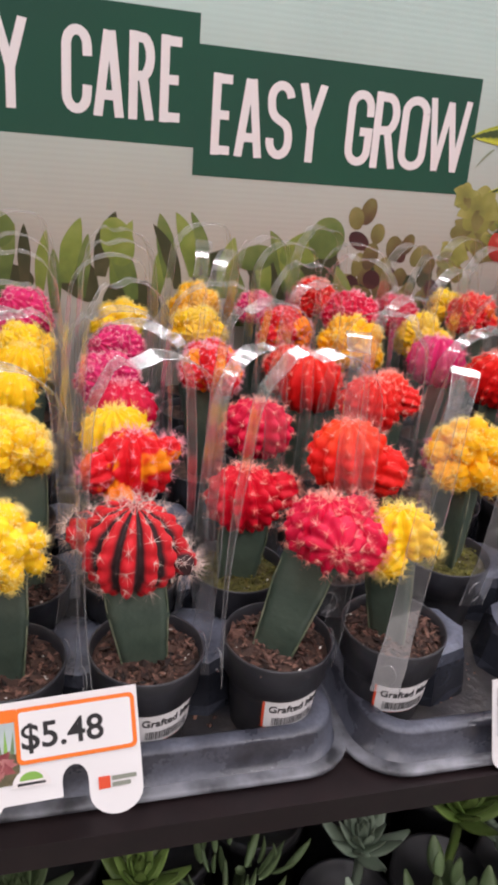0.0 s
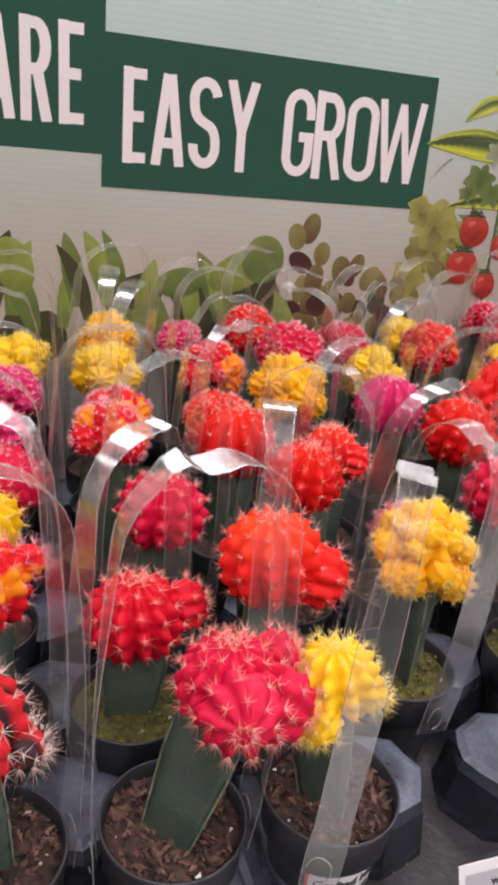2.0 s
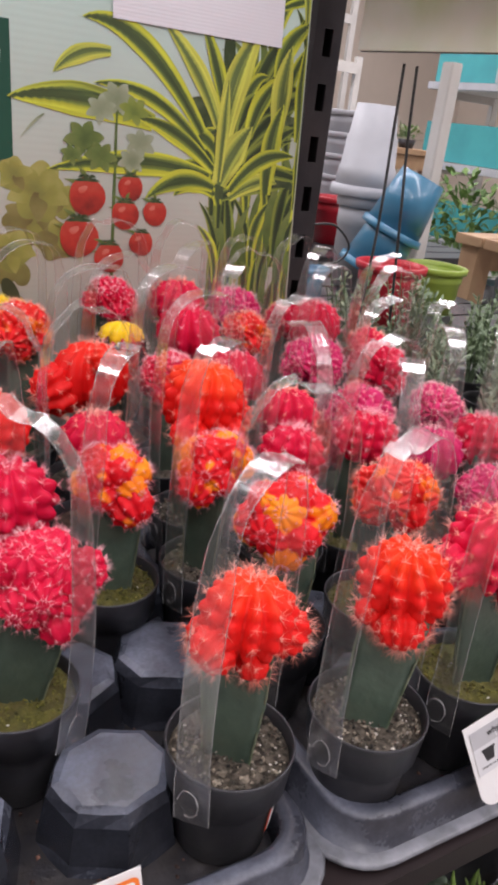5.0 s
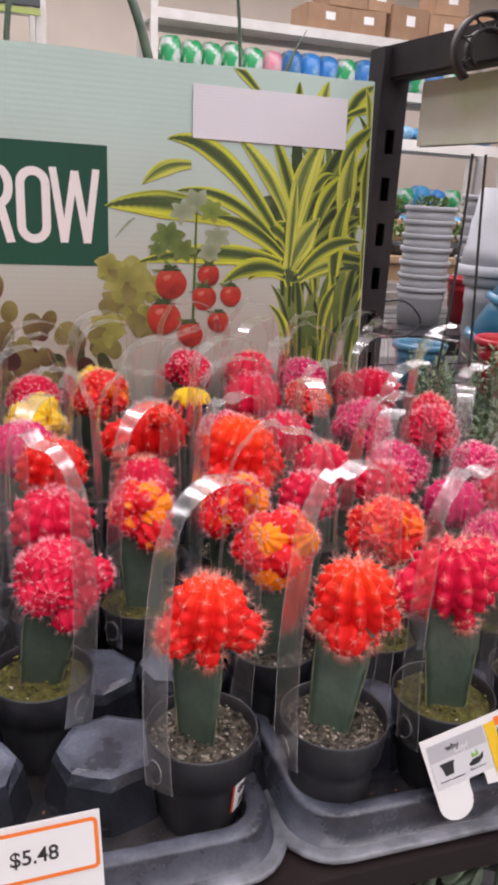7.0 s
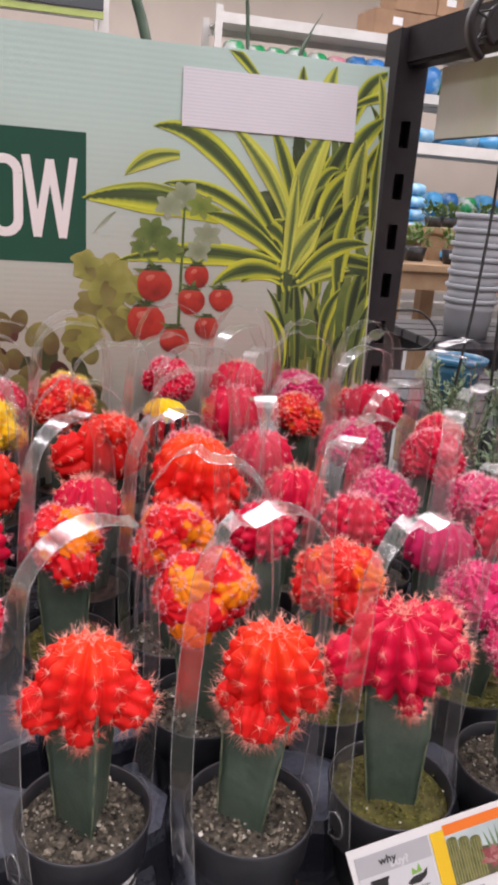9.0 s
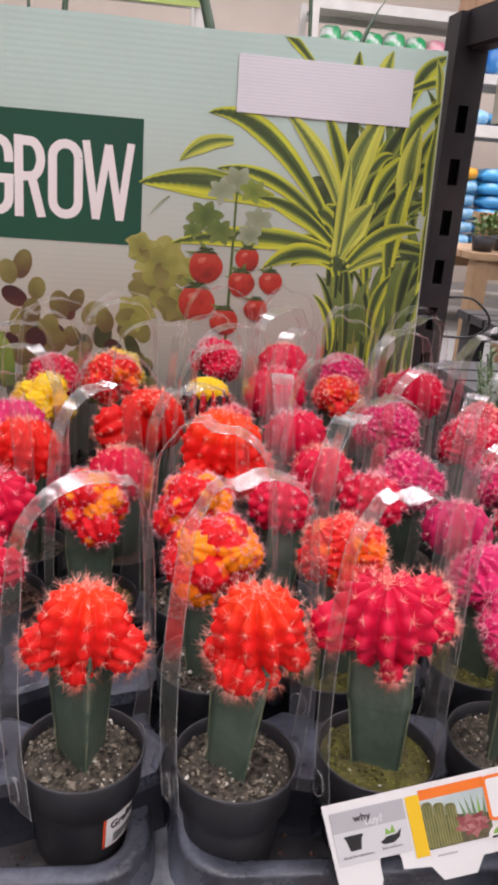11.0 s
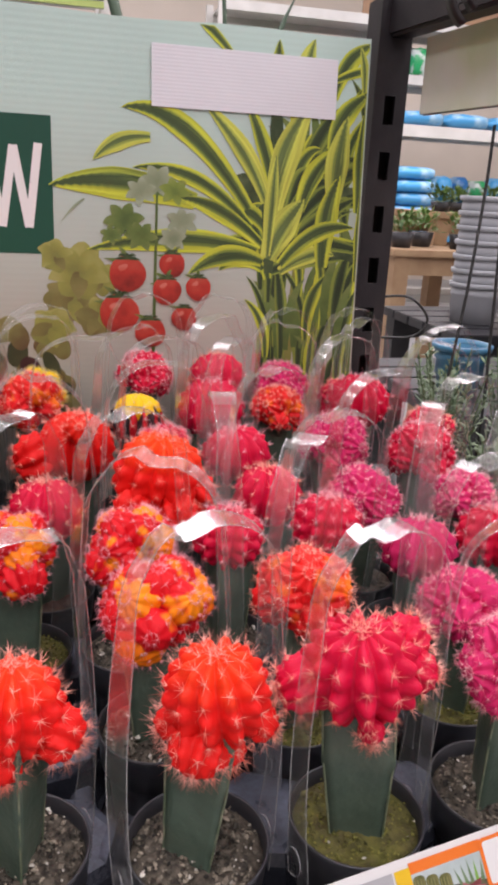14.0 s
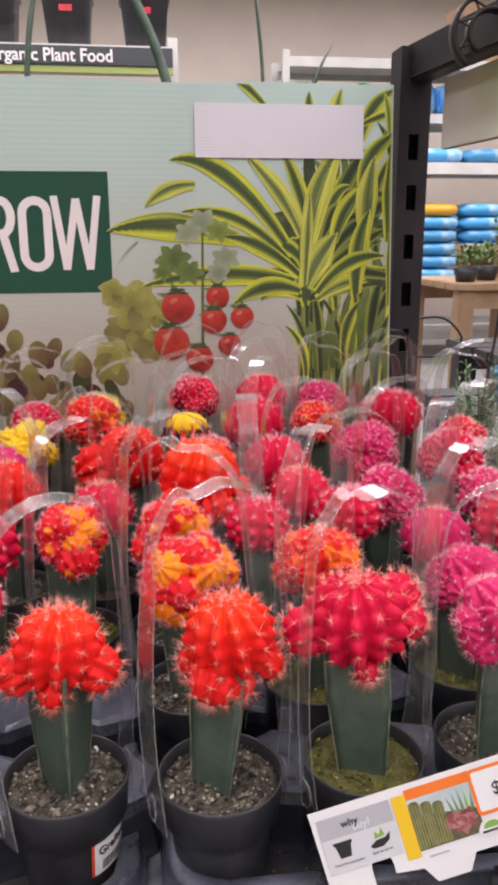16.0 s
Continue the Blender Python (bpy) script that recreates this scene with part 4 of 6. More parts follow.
# ---- grafted cacti ----
def head_geo(seed, rad, ribs, squash, depth, knobs, knob_amp, per=8, nph=40, twist=None):
    """A ribbed body with knobs along its ribs; gives its mesh and the areoles along the crests (place, normal)."""
    r = random.Random(seed)
    nth = ribs * per
    tw = r.uniform(-0.25, 0.25)
    tw = tw if twist is None else twist
    start = r.uniform(0, 6.28)
    th = start + np.arange(nth) * 2 * math.pi / nth
    ph = np.linspace(0.02, math.pi - 0.12, nph)
    lump = [r.uniform(-0.05, 0.05) for _ in range(ribs)]

    def radius(t, p):
        c = 0.5 + 0.5 * np.cos(ribs * (t - start + tw * (p - 1.2)))
        crest = c ** 0.6
        fade = np.sin(np.clip(p, 0.05, math.pi)) ** 0.9
        k = (np.cos(knobs * p * 2 - 0.44 * knobs) * 0.5 + 0.5) ** 0.55
        rib = np.floor((ribs * (t - start + tw * (p - 1.2)) / (2 * math.pi) + 0.5)) % ribs
        low = np.array(lump)[rib.astype(int)]
        return rad * (1 - depth * (1 - crest) * fade + knob_amp * crest * k * fade + low * crest * fade)

    T, P = np.meshgrid(th, ph)
    R = radius(T, P)
    dip = 1 - 0.015 * np.exp(-(P / 0.3) ** 2)
    X, Y, Z = R * np.sin(P) * np.cos(T), R * np.sin(P) * np.sin(T), R * np.cos(P) * squash * dip
    verts = np.stack([X, Y, Z], -1).reshape(-1, 3)
    faces = [(i * nth + k, (i + 1) * nth + k, (i + 1) * nth + (k + 1) % nth, i * nth + (k + 1) % nth) for i in range(nph - 1) for k in range(nth)]
    faces.append(tuple(range(nth)))
    faces.append(tuple((nph - 1) * nth + k for k in range(nth - 1, -1, -1)))
    areoles = []
    for j in range(ribs):
        p = (0.12 if j % 2 else 0.30) if rad > 0.016 else 0.25
        while p < 2.25:
            t = start + 2 * math.pi * j / ribs - tw * (p - 1.2)
            q = radius(np.array(t), np.array(p))
            d = 1 - 0.015 * math.exp(-(p / 0.3) ** 2)
            pos = Vector((q * math.sin(p) * math.cos(t), q * math.sin(p) * math.sin(t), q * math.cos(p) * squash * d))
            nor = Vector((math.sin(p) * math.cos(t), math.sin(p) * math.sin(t), math.cos(p) / squash)).normalized()
            areoles.append((pos, nor))
            p += math.pi / knobs
    return ([tuple(v) for v in verts], faces), areoles


def spine_geo(areoles, seed, length, count, thick):
    r = random.Random(seed)
    verts, faces = [], []
    for pos, nor in areoles:
        side = nor.orthogonal().normalized()
        other = nor.cross(side)
        a0 = r.uniform(0, 6.28)
        for k in range(count):
            a = a0 + 2 * math.pi * k / count + r.uniform(-.3, .3)
            tilt = r.uniform(0.45, 1.2) if k else 0.1
            d = (nor * math.cos(tilt) + (side * math.cos(a) + other * math.sin(a)) * math.sin(tilt)).normalized()
            ln = length * r.uniform(0.6, 1.25)
            u = d.orthogonal().normalized()
            w = d.cross(u)
            b = len(verts)
            base = pos - nor * thick
            for q in range(3):
                s = 2 * math.pi * q / 3
                verts.append(tuple(base + thick * (math.cos(s) * u + math.sin(s) * w)))
            verts.append(tuple(pos + d * ln))
            faces += [(b, b + 1, b + 3), (b + 1, b + 2, b + 3), (b + 2, b, b + 3)]
    return verts, faces


POT_PROFILE = [(0.0, 0.0), (0.0225, 0.0), (0.0236, 0.0015), (0.0262, 0.030), (0.0284, 0.0385), (0.0304, 0.0392), (0.0322, 0.0585), (0.0326, 0.0602), (0.0322, 0.0612), (0.0312, 0.0606), (0.0300, 0.052)]
POT_MESH = mesh_of("pot", *lathe(POT_PROFILE, 44), POT_BLACK)


def soil_geo(seed, kind):
    r = random.Random(seed)
    verts, faces, n, rings = [], [], 30, 9
    verts.append((0, 0, 0.056))
    for i in range(1, rings + 1):
        rad = 0.0306 * i / rings
        for k in range(n):
            a = 2 * math.pi * k / n
            h = 0.0545 + r.uniform(-0.0013, 0.0013) + 0.002 * noise.noise(Vector((rad * 90 * math.cos(a) + seed, rad * 90 * math.sin(a), 0)))
            verts.append((rad * math.cos(a), rad * math.sin(a), h if i < rings else 0.0525))
    faces += [(0, 1 + k, 1 + (k + 1) % n) for k in range(n)]
    faces += [(1 + i * n + k, 1 + (i + 1) * n + k, 1 + (i + 1) * n + (k + 1) % n, 1 + i * n + (k + 1) % n) for i in range(rings - 1) for k in range(n)]
    return verts, faces


def chips_geo(seed, count, size, stretch):
    r = random.Random(seed)
    geos = []
    for _ in range(count):
        rad, a = 0.0285 * math.sqrt(r.random()), r.uniform(0, 6.28)
        s = size * r.uniform(0.45, 1.0) * (1.7 if r.random() < 0.15 else 1.0)
        m = pose(rad * math.cos(a), rad * math.sin(a), 0.0558 + r.uniform(-0.0008, 0.0012), r.uniform(-40, 40), r.uniform(-40, 40), r.uniform(0, 360))
        v = [(s * stretch * r.uniform(.7, 1.2), 0, 0), (-s * stretch * r.uniform(.7, 1.2), 0, 0), (0, s * r.uniform(.6, 1.1), 0), (0, -s * r.uniform(.6, 1.1), 0), (0, 0, s * r.uniform(.4, .9)), (0, 0, -s * .5)]
        f = [(0, 2, 4), (2, 1, 4), (1, 3, 4), (3, 0, 4), (2, 0, 5), (1, 2, 5), (3, 1, 5), (0, 3, 5)]
        geos.append(moved((v, f), m))
    return join(geos)


SOILS = {}
for kind, soil_m in (("bark", BARK), ("grit", GRIT), ("moss", MOSS)):
    for q in range(3):
        SOILS[kind, q] = mesh_of("soil", *soil_geo(q * 7 + len(kind), kind), soil_m)
    chip_m = {"bark": CHIP_BARK, "grit": CHIP_GRIT, "moss": CHIP_MOSS}[kind]
    for q in range(3):
        SOILS[kind, q, "chips"] = mesh_of("chips", *chips_geo(q + 11, {"bark": 380, "grit": 460, "moss": 420}[kind], {"bark": 0.0018, "grit": 0.0014, "moss": 0.0011}[kind], {"bark": 1.9, "grit": 1.2, "moss": 1.2}[kind]), chip_m, False)
        SOILS[kind, q, "perlite"] = mesh_of("perlite", *chips_geo(q + 31, {"bark": 12, "grit": 42, "moss": 9}[kind], 0.0013, 1.1), PERLITE, False)


def stem_geo(base, top, rad, turn, seed):
    """A three-winged rootstock between two points."""
    r = random.Random(seed)
    n, seg = 14, 36
    verts = []
    for i in range(n + 1):
        u = i / n
        c = base.lerp(top, u)
        k = rad * (0.76 + 0.24 * min(1, u * 1.6)) * (1.0 + 0.02 * math.sin(9 * u + seed))
        for q in range(seg):
            a = 2 * math.pi * q / seg
            tri = 0.5 / math.cos(a % (2 * math.pi / 3) - math.pi / 3)
            wing = max(0.0, 2 * tri - 1)
            rr = k * (0.50 + 0.58 * wing + 0.03 * wing * math.sin(30 * u + seed))
            verts.append((c.x + rr * math.cos(a + turn), c.y + rr * math.sin(a + turn), c.z))
    faces = [(i * seg + q, i * seg + (q + 1) % seg, (i + 1) * seg + (q + 1) % seg, (i + 1) * seg + q) for i in range(n) for q in range(seg)]
    faces.append(tuple(n * seg + q for q in range(seg)))
    edges = []
    for w in range(3):
        a = turn + 2 * math.pi * w / 3
        pts = []
        for i in range(n + 1):
            u = i / n
            c = base.lerp(top, u)
            k = rad * (0.76 + 0.24 * min(1, u * 1.6)) * 1.06
            pts.append((c.x + k * math.cos(a), c.y + k * math.sin(a), c.z))
        edges.append(tube(pts, 0.0005, 5))
    return (verts, faces), edges


def strap_geo(height, yaw, reach, wide, seed):
    """A clear carrying strap: two legs hooked on the pot's rim and an arch over the plant, folded sharply beside its crown."""
    r = random.Random(seed)
    n = 40
    round_top = r.uniform(0.80, 1.05)
    lean, sway = r.uniform(-0.010, 0.010), r.uniform(-0.006, 0.006)
    twist = r.uniform(-0.35, 0.35)
    fold = r.choice((-1, 1)) * r.uniform(1.5, 5.0)
    verts, faces, soft = [], [], []
    for i in range(n + 1):
        u = -1 + 2 * i / n
        a = abs(u)
        if a > 0.42:
            s = (a - 0.42) / 0.58
            x = math.copysign(reach * (1.0 + 0.13 * math.sin(math.pi * s)), u)
            z = 0.036 + (height - reach * 1.02 - 0.036) * (1 - s)
        else:
            t = u / 0.42 * math.pi / 2
            x = reach * math.sin(t)
            z = height - reach * 1.02 * (1 - max(0.0, math.cos(t)) ** round_top)
        x += sway * (1 - a)
        j = i - n / 2 - fold
        # a level ledge between two sharp folds, then a hollow
        ledge = 0.0034 if abs(j) < 1.2 else -0.0022 if 1.2 <= j < 3.2 else 0.0
        w = wide * (0.70 + 0.30 * min(1.0, abs(a - 0.25) * 4)) * (1.12 if a > 0.88 else 1.0)
        off = lean * math.cos(u * math.pi / 2) + 0.0012 * math.sin(4 * u + seed)
        turn = twist * math.sin(2.4 * u + seed) + (0.12 if abs(j) < 1.2 else 0.0)
        for k in (-1, -0.33, 0.33, 1):
            verts.append((x + k * w / 2 * math.sin(turn), off + k * w / 2 * math.cos(turn), z + ledge + 0.0009 * k * k * (a > 0.5)))
    for i in range(n):
        for k in range(3):
            faces.append((i * 4 + k, i * 4 + k + 1, (i + 1) * 4 + k + 1, (i + 1) * 4 + k))
            soft.append(abs(i + 0.5 - n / 2 - fold) > 4)
    m = pose(0, 0, 0, 0, 0, yaw)
    sheet = moved((verts, faces), m)
    # Thin beads on both edges, whitened to stand in for edge highlights.
    edge_l = moved(tube([verts[i * 4] for i in range(n + 1)], 0.0003, 3), m)
    edge_r = moved(tube([verts[i * 4 + 3] for i in range(n + 1)], 0.0003, 3), m)
    loops = []
    for s in (-1, 1):
        x = s * reach * 1.03
        pts = [(x + 0.0015 * s, 0.0055 * math.cos(a) + 0.001, 0.050 + 0.0075 * math.sin(a)) for a in [math.pi * 2 * k / 14 for k in range(12)]]
        loops.append(moved(tube(pts, 0.0004, 4), m))
    return sheet, join([edge_l, edge_r] + loops), np.array(soft)


GROUP = "grafted cacti on the rack"


def cactus(x, y, z, wide, colour, seed, style="ribbed", soil="bark", strap=None, pot_x=None, pups=(), fine=True, label="", top=None, sticker=None):
    """One potted grafted cactus whose body is centred at (x, y, z) and is wide metres across."""
    r = random.Random(seed)
    px = x if pot_x is None else pot_x
    py = skew(x, y) if y < 0.66 else y
    words = label or {"orange": "potted grafted cactus with a ribbed orange body", "orange_red": "potted grafted cactus with an orange-red body", "red": "potted grafted cactus with a bright red body",
                      "crimson": "potted grafted cactus with a bristly crimson body", "magenta": "potted grafted cactus with a bristly magenta body", "coral": "potted grafted cactus with a coral clustered body",
                      "red_gold": "potted grafted cactus with a red body flecked gold", "gold": "potted grafted cactus with a knobbly golden body", "yellow": "potted grafted cactus with a bristly yellow body",
                      "dark": "potted grafted cactus with a dark red striped body"}[colour]
    t = thing("grafted_cactus", words + " and clear strap", "cactus", Matrix.Translation((px, py, DECK + 0.0015 if y > 0.66 else DECK + 0.0045)), GROUP)
    z0 = t.location.z
    pot = new("pot", POT_MESH)
    pot.parent = t
    q = seed % 3
    ground = new("soil", SOILS[soil, q])
    ground.parent = t
    if fine:
        for what in ("chips", "perlite"):
            c = new("topdressing", SOILS[soil, q, what])
            c.parent = ground
            c.matrix_basis = pose(0, 0, 0, 0, 0, seed * 47 % 360)
            tagged(c, kind="stuff")
    rad = wide / 2 * (0.97 if y < 0.42 else (0.98 if fine else 1.06) if style == "cluster" else 1.07 if fine else 1.15)
    hz = z - z0
    squash = {"ribbed": 0.96, "cluster": 0.86, "bristly": 0.92}[style]
    centre = Vector((x - px, 0, hz))
    stem, edge = stem_geo(Vector((r.uniform(-.002, .002), r.uniform(-.002, .002), 0.053)), centre - Vector((0, 0, rad * squash * 0.35)), 0.0172 + 0.06 * (rad - 0.022), (-1.45 if seed % 3 == 1 else 1.57) + r.uniform(-0.4, 0.4) if y < 0.5 else r.uniform(0, 2), seed)
    st = part("rootstock", stem, STEM, t, "dark green three-winged rootstock")
    if fine:
        for rib in edge:
            part("rib_edge", rib, STEM_EDGE, st)
    ribs = {"ribbed": 12 if colour == "dark" else 11 + seed % 3, "cluster": 9 + seed % 3, "bristly": 11 + seed % 4}[style]
    depth = {"ribbed": 0.22, "cluster": 0.26, "bristly": 0.22}[style]
    knobs = {"ribbed": 8, "cluster": 7, "bristly": 7}[style]
    amp = {"ribbed": 0.11, "cluster": 0.15, "bristly": 0.17}[style]
    spots, nubs = list(pups), colour in ("gold", "yellow")
    body, areoles = head_geo(seed, rad / (1 + amp * 0.8) * (0.82 if style == "cluster" and not nubs else 1.0), ribs, squash, depth, knobs, amp, 8 if fine else 6, 44 if fine else 20, 0.0 if colour == "dark" else None)
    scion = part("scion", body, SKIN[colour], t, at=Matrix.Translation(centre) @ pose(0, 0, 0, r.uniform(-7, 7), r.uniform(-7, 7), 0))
    if style == "cluster":
        lobes = 24 if fine and nubs else 13
        for k in range(lobes):
            spots.append((k * 137.5 + seed * 31 + r.uniform(-20, 20), -38 + 110 * (k + 0.5) / lobes + r.uniform(-10, 10), r.uniform(0.20, 0.36) if fine and nubs else r.uniform(0.36, 0.50)))
    every = list(areoles)
    for k, (az, el, size) in enumerate(spots):
        lobe = k >= len(pups)
        sunk = 0.05 if not lobe else 0.32 if nubs else 0.70
        pr = rad * size
        d = Vector((math.cos(radians(az)) * math.cos(radians(el)), math.sin(radians(az)) * math.cos(radians(el)), math.sin(radians(el))))
        c = Vector((d.x * rad, d.y * rad, d.z * rad * squash)) * (1.0 - sunk * size)
        pg, pa = head_geo(seed + 50 + k, pr, 7 if size < 0.4 else 9, 0.95, 0.10 if lobe and (nubs or colour == "red_gold") else 0.17, 5 if size < 0.4 else 6, 0.10 if lobe and (nubs or colour == "red_gold") else 0.2, 4 if size < 0.4 else 6, 12 if size < 0.4 else 20)
        turn = d.to_track_quat("Z", "Y").to_matrix().to_4x4()
        m = Matrix.Translation(c) @ turn
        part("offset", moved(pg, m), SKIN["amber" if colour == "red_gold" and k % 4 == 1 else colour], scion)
        every += [(m @ p, turn.to_3x3() @ n) for p, n in pa if n.z > -0.2]
    sp = {"orange": "pale", "orange_red": "pale", "red": "pale", "crimson": "pink", "magenta": "pink", "coral": "pale", "red_gold": "pink", "gold": "gold", "yellow": "gold", "dark": "brown"}[colour]
    if colour == "crimson" and seed % 2:
        sp = "pale"
    length = {"ribbed": 0.0062, "cluster": 0.0040, "bristly": 0.0060}[style] * (1.3 if colour == "dark" else 1.0)
    count = {"ribbed": 7, "cluster": 5, "bristly": 10}[style] if fine else 5
    tagged(part("bristle", spine_geo(every, seed, length, count, 0.00017 if fine else 0.00028), SPINE[sp], scion), kind="stuff")
    if top:
        tg, ta = head_geo(seed + 9, rad * 0.74, 9, 0.7, 0.15, 7, 0.1, 6, 20)
        part("offset", moved(tg, Matrix.Translation((0, 0, rad * 0.5))), SKIN[top], scion, "differently coloured crown")
    if strap is not None:
        h, yaw = strap
        sheet, edges, soft = strap_geo(h + (0.017 if y > 0.65 else 0.011) - z0, yaw * (0.75 if y < 0.41 else 0.3 if y > 0.5 and seed % 2 else 1.0), 0.0338, 0.0155, seed)
        s = part("carry_strap", sheet, FILM, t, "clear creased plastic strap", soft)
        part("strap_edge_glint", edges, FILM_EDGE_GLINT, s)
    if sticker is not None:
        label_sticker(t, sticker)
    return t


def wrap(geo, lift):
    """Bends a flat (angle-length, height) drawing round the lower pot."""
    out = []
    for u, y, v in geo[0]:
        v += 0.0045
        rad = 0.0238 + 0.0885 * (v - 0.001) + lift - y
        a = u / 0.026
        out.append((rad * math.cos(a), rad * math.sin(a), v))
    return out, geo[1]


def label_sticker(t, turn):
    """The paper label on a pot: red and white, with the kind of plant and a bar code."""
    m = pose(0, 0, 0, 0, 0, turn)
    seg = 14

    def patch(u0, u1, v0, v1):
        pts = [(u0 + (u1 - u0) * k / seg, 0, v) for v in (v0, v1) for k in range(seg + 1)]
        return pts, [(k, k + 1, seg + 2 + k, seg + 1 + k) for k in range(seg)]

    s = part("label_sticker", moved(wrap(patch(-0.022, 0.022, 0.010, 0.032), 0.0006), m), RED_INK, t, "red and white paper label")
    part("label_face", moved(wrap(patch(-0.0205, 0.021, 0.0105, 0.0305), 0.0008), m), CARD, s)
    g = text_geo("Grafted Moon", 0.0052, 0.92, 0.01)
    w = max(p[0] for p in g[0])
    g = [(p[0] - w / 2 + 0.0005, p[1], p[2] + 0.0225) for p in g[0]], g[1]
    part("lettering", moved(wrap(g, 0.0010), m), BLACK_INK, s, smooth=False)
    rr = random.Random(3)
    bars, u = [], -0.016
    while u < 0.012:
        w = rr.choice((0.0003, 0.0005, 0.0008))
        bars.append(wrap(([(u, 0, 0.0125), (u + w, 0, 0.0125), (u + w, 0, 0.0185), (u, 0, 0.0185)], [(0, 1, 2, 3)]), 0.0010))
        u += w + rr.choice((0.0004, 0.0006))
    tagged(part("bar_code", moved(join(bars), m), BLACK_INK, s, smooth=False), kind="stuff")


# first row
cactus(0.016, 0.380, 1.061, 0.058, "dark", 3, "ribbed", "bark", (1.155, 20), 0.026, [(150, 5, .34), (-20, -10, .25)], sticker=-62)
cactus(0.122, 0.380, 1.066, 0.048, "crimson", 7, "bristly", "bark", (1.160, 8), 0.103, [(-100, 5, .62), (-30, -18, .60), (10, 20, .4)], sticker=-72)
cactus(0.170, 0.380, 1.060, 0.043, "yellow", 4, "bristly", "bark", (1.150, 82), 0.178, [(-140, -25, .48), (-20, -30, .25)], sticker=-82)
cactus(-0.050, 0.380, 1.064, 0.045, "yellow", 9, "cluster", "bark", (1.150, 30))
cactus(0.435, 0.378, 1.068, 0.048, "orange", 10, "ribbed", "grit", (1.135, 42), 0.434, [(-12, -26, .46), (192, -30, .44), (-95, -62, .30), (150, -35, .36)], sticker=-14)
cactus(0.519, 0.370, 1.073, 0.050, "orange", 13, "ribbed", "grit", (1.140, 20), 0.513, [(-128, -44, .46), (-85, -58, .30), (-22, -38, .30), (178, -34, .28), (-155, -48, .3)])
cactus(0.584, 0.374, 1.076, 0.057, "crimson", 9, "bristly", "moss", (1.135, 28), 0.590, [(175, -8, .42), (20, 5, .4), (-95, -48, .2), (-10, -10, .3)])
cactus(0.666, 0.380, 1.064, 0.050, "magenta", 14, "cluster", "grit", (1.130, -20))
# second row
cactus(0.027, 0.455, 1.072, 0.046, "red_gold", 16, "ribbed", "bark", (1.150, -30), None, [(-160, 0, .45), (-120, -30, .35), (10, 20, .3)])
cactus(0.099, 0.455, 1.046, 0.048, "red", 18, "bristly", "moss", (1.135, 40), None, [(0, 10, .45)])
cactus(0.166, 0.455, 1.074, 0.052, "orange", 21, "ribbed", "bark", (1.145, 70), None, [(-20, -22, .55)])
cactus(0.255, 0.455, 1.072, 0.050, "gold", 22, "cluster", "moss", (1.135, 100), None, [(-60, -30, .4), (-150, -15, .4)])
cactus(-0.042, 0.455, 1.083, 0.040, "yellow", 23, "cluster", "bark", (1.150, 25))
cactus(0.361, 0.452, 1.056, 0.052, "crimson", 24, "cluster", "moss", (1.135, -55), 0.350, [(-80, -35, .36), (0, 0, .4)])
cactus(0.505, 0.452, 1.065, 0.058, "red_gold", 26, "cluster", "grit", (1.140, -15))
cactus(0.582, 0.452, 1.071, 0.050, "coral", 27, "cluster", "moss", (1.145, 50))
cactus(0.680, 0.455, 1.050, 0.052, "magenta", 28, "cluster", "moss", (1.135, 15))
cactus(0.750, 0.455, 1.060, 0.048, "magenta", 29, "bristly", "grit", (1.140, 60))
# third row
cactus(0.026, 0.530, 1.058, 0.044, "yellow", 31, "bristly", "bark", (1.140, 10), fine=False)
cactus(0.128, 0.530, 1.062, 0.049, "crimson", 33, "bristly", "bark", (1.145, 25))
cactus(0.214, 0.530, 1.080, 0.045, "orange_red", 34, "ribbed", "bark", (1.140, -40))
cactus(0.365, 0.530, 1.060, 0.055, "crimson", 36, "bristly", "bark", (1.140, 60))
cactus(0.429, 0.530, 1.066, 0.047, "red_gold", 38, "cluster", "moss", (1.135, 45), None, [(-70, -40, .55)])
cactus(0.499, 0.530, 1.066, 0.048, "red_gold", 39, "cluster", "grit", (1.140, 80), None, [(-150, -30, .5)])
cactus(0.558, 0.530, 1.067, 0.044, "crimson", 40, "bristly", "grit", (1.150, 85))
cactus(0.622, 0.530, 1.072, 0.044, "crimson", 42, "bristly", "moss", (1.140, 10))
cactus(-0.047, 0.530, 1.052, 0.042, "yellow", 43, "cluster", "bark", (1.135, 70), fine=False)
cactus(0.741, 0.530, 1.058, 0.046, "crimson", 44, "bristly", "grit", (1.135, 40))
# fourth row
cactus(0.041, 0.605, 1.046, 0.050, "crimson", 46, "bristly", "bark", (1.140, 20), fine=False)
cactus(0.110, 0.605, 1.078, 0.045, "red_gold", 47, "cluster", "bark", (1.140, -20), fine=False)
cactus(0.196, 0.605, 1.070, 0.050, "orange_red", 49, "ribbed", "bark", (1.145, 75), fine=False)
cactus(0.268, 0.605, 1.062, 0.034, "orange", 50, "ribbed", "bark", (1.135, 20), None, [(-30, -20, .6)], fine=False)
cactus(0.373, 0.605, 1.073, 0.053, "orange_red", 52, "ribbed", "grit", (1.145, -25))
cactus(0.522, 0.598, 1.084, 0.060, "orange", 53, "ribbed", "grit", (1.150, 45), None, [(-60, -35, .4), (-130, -35, .4), (0, -25, .45)])
cactus(0.676, 0.605, 1.056, 0.050, "magenta", 54, "cluster", "grit", (1.145, 20), fine=False)
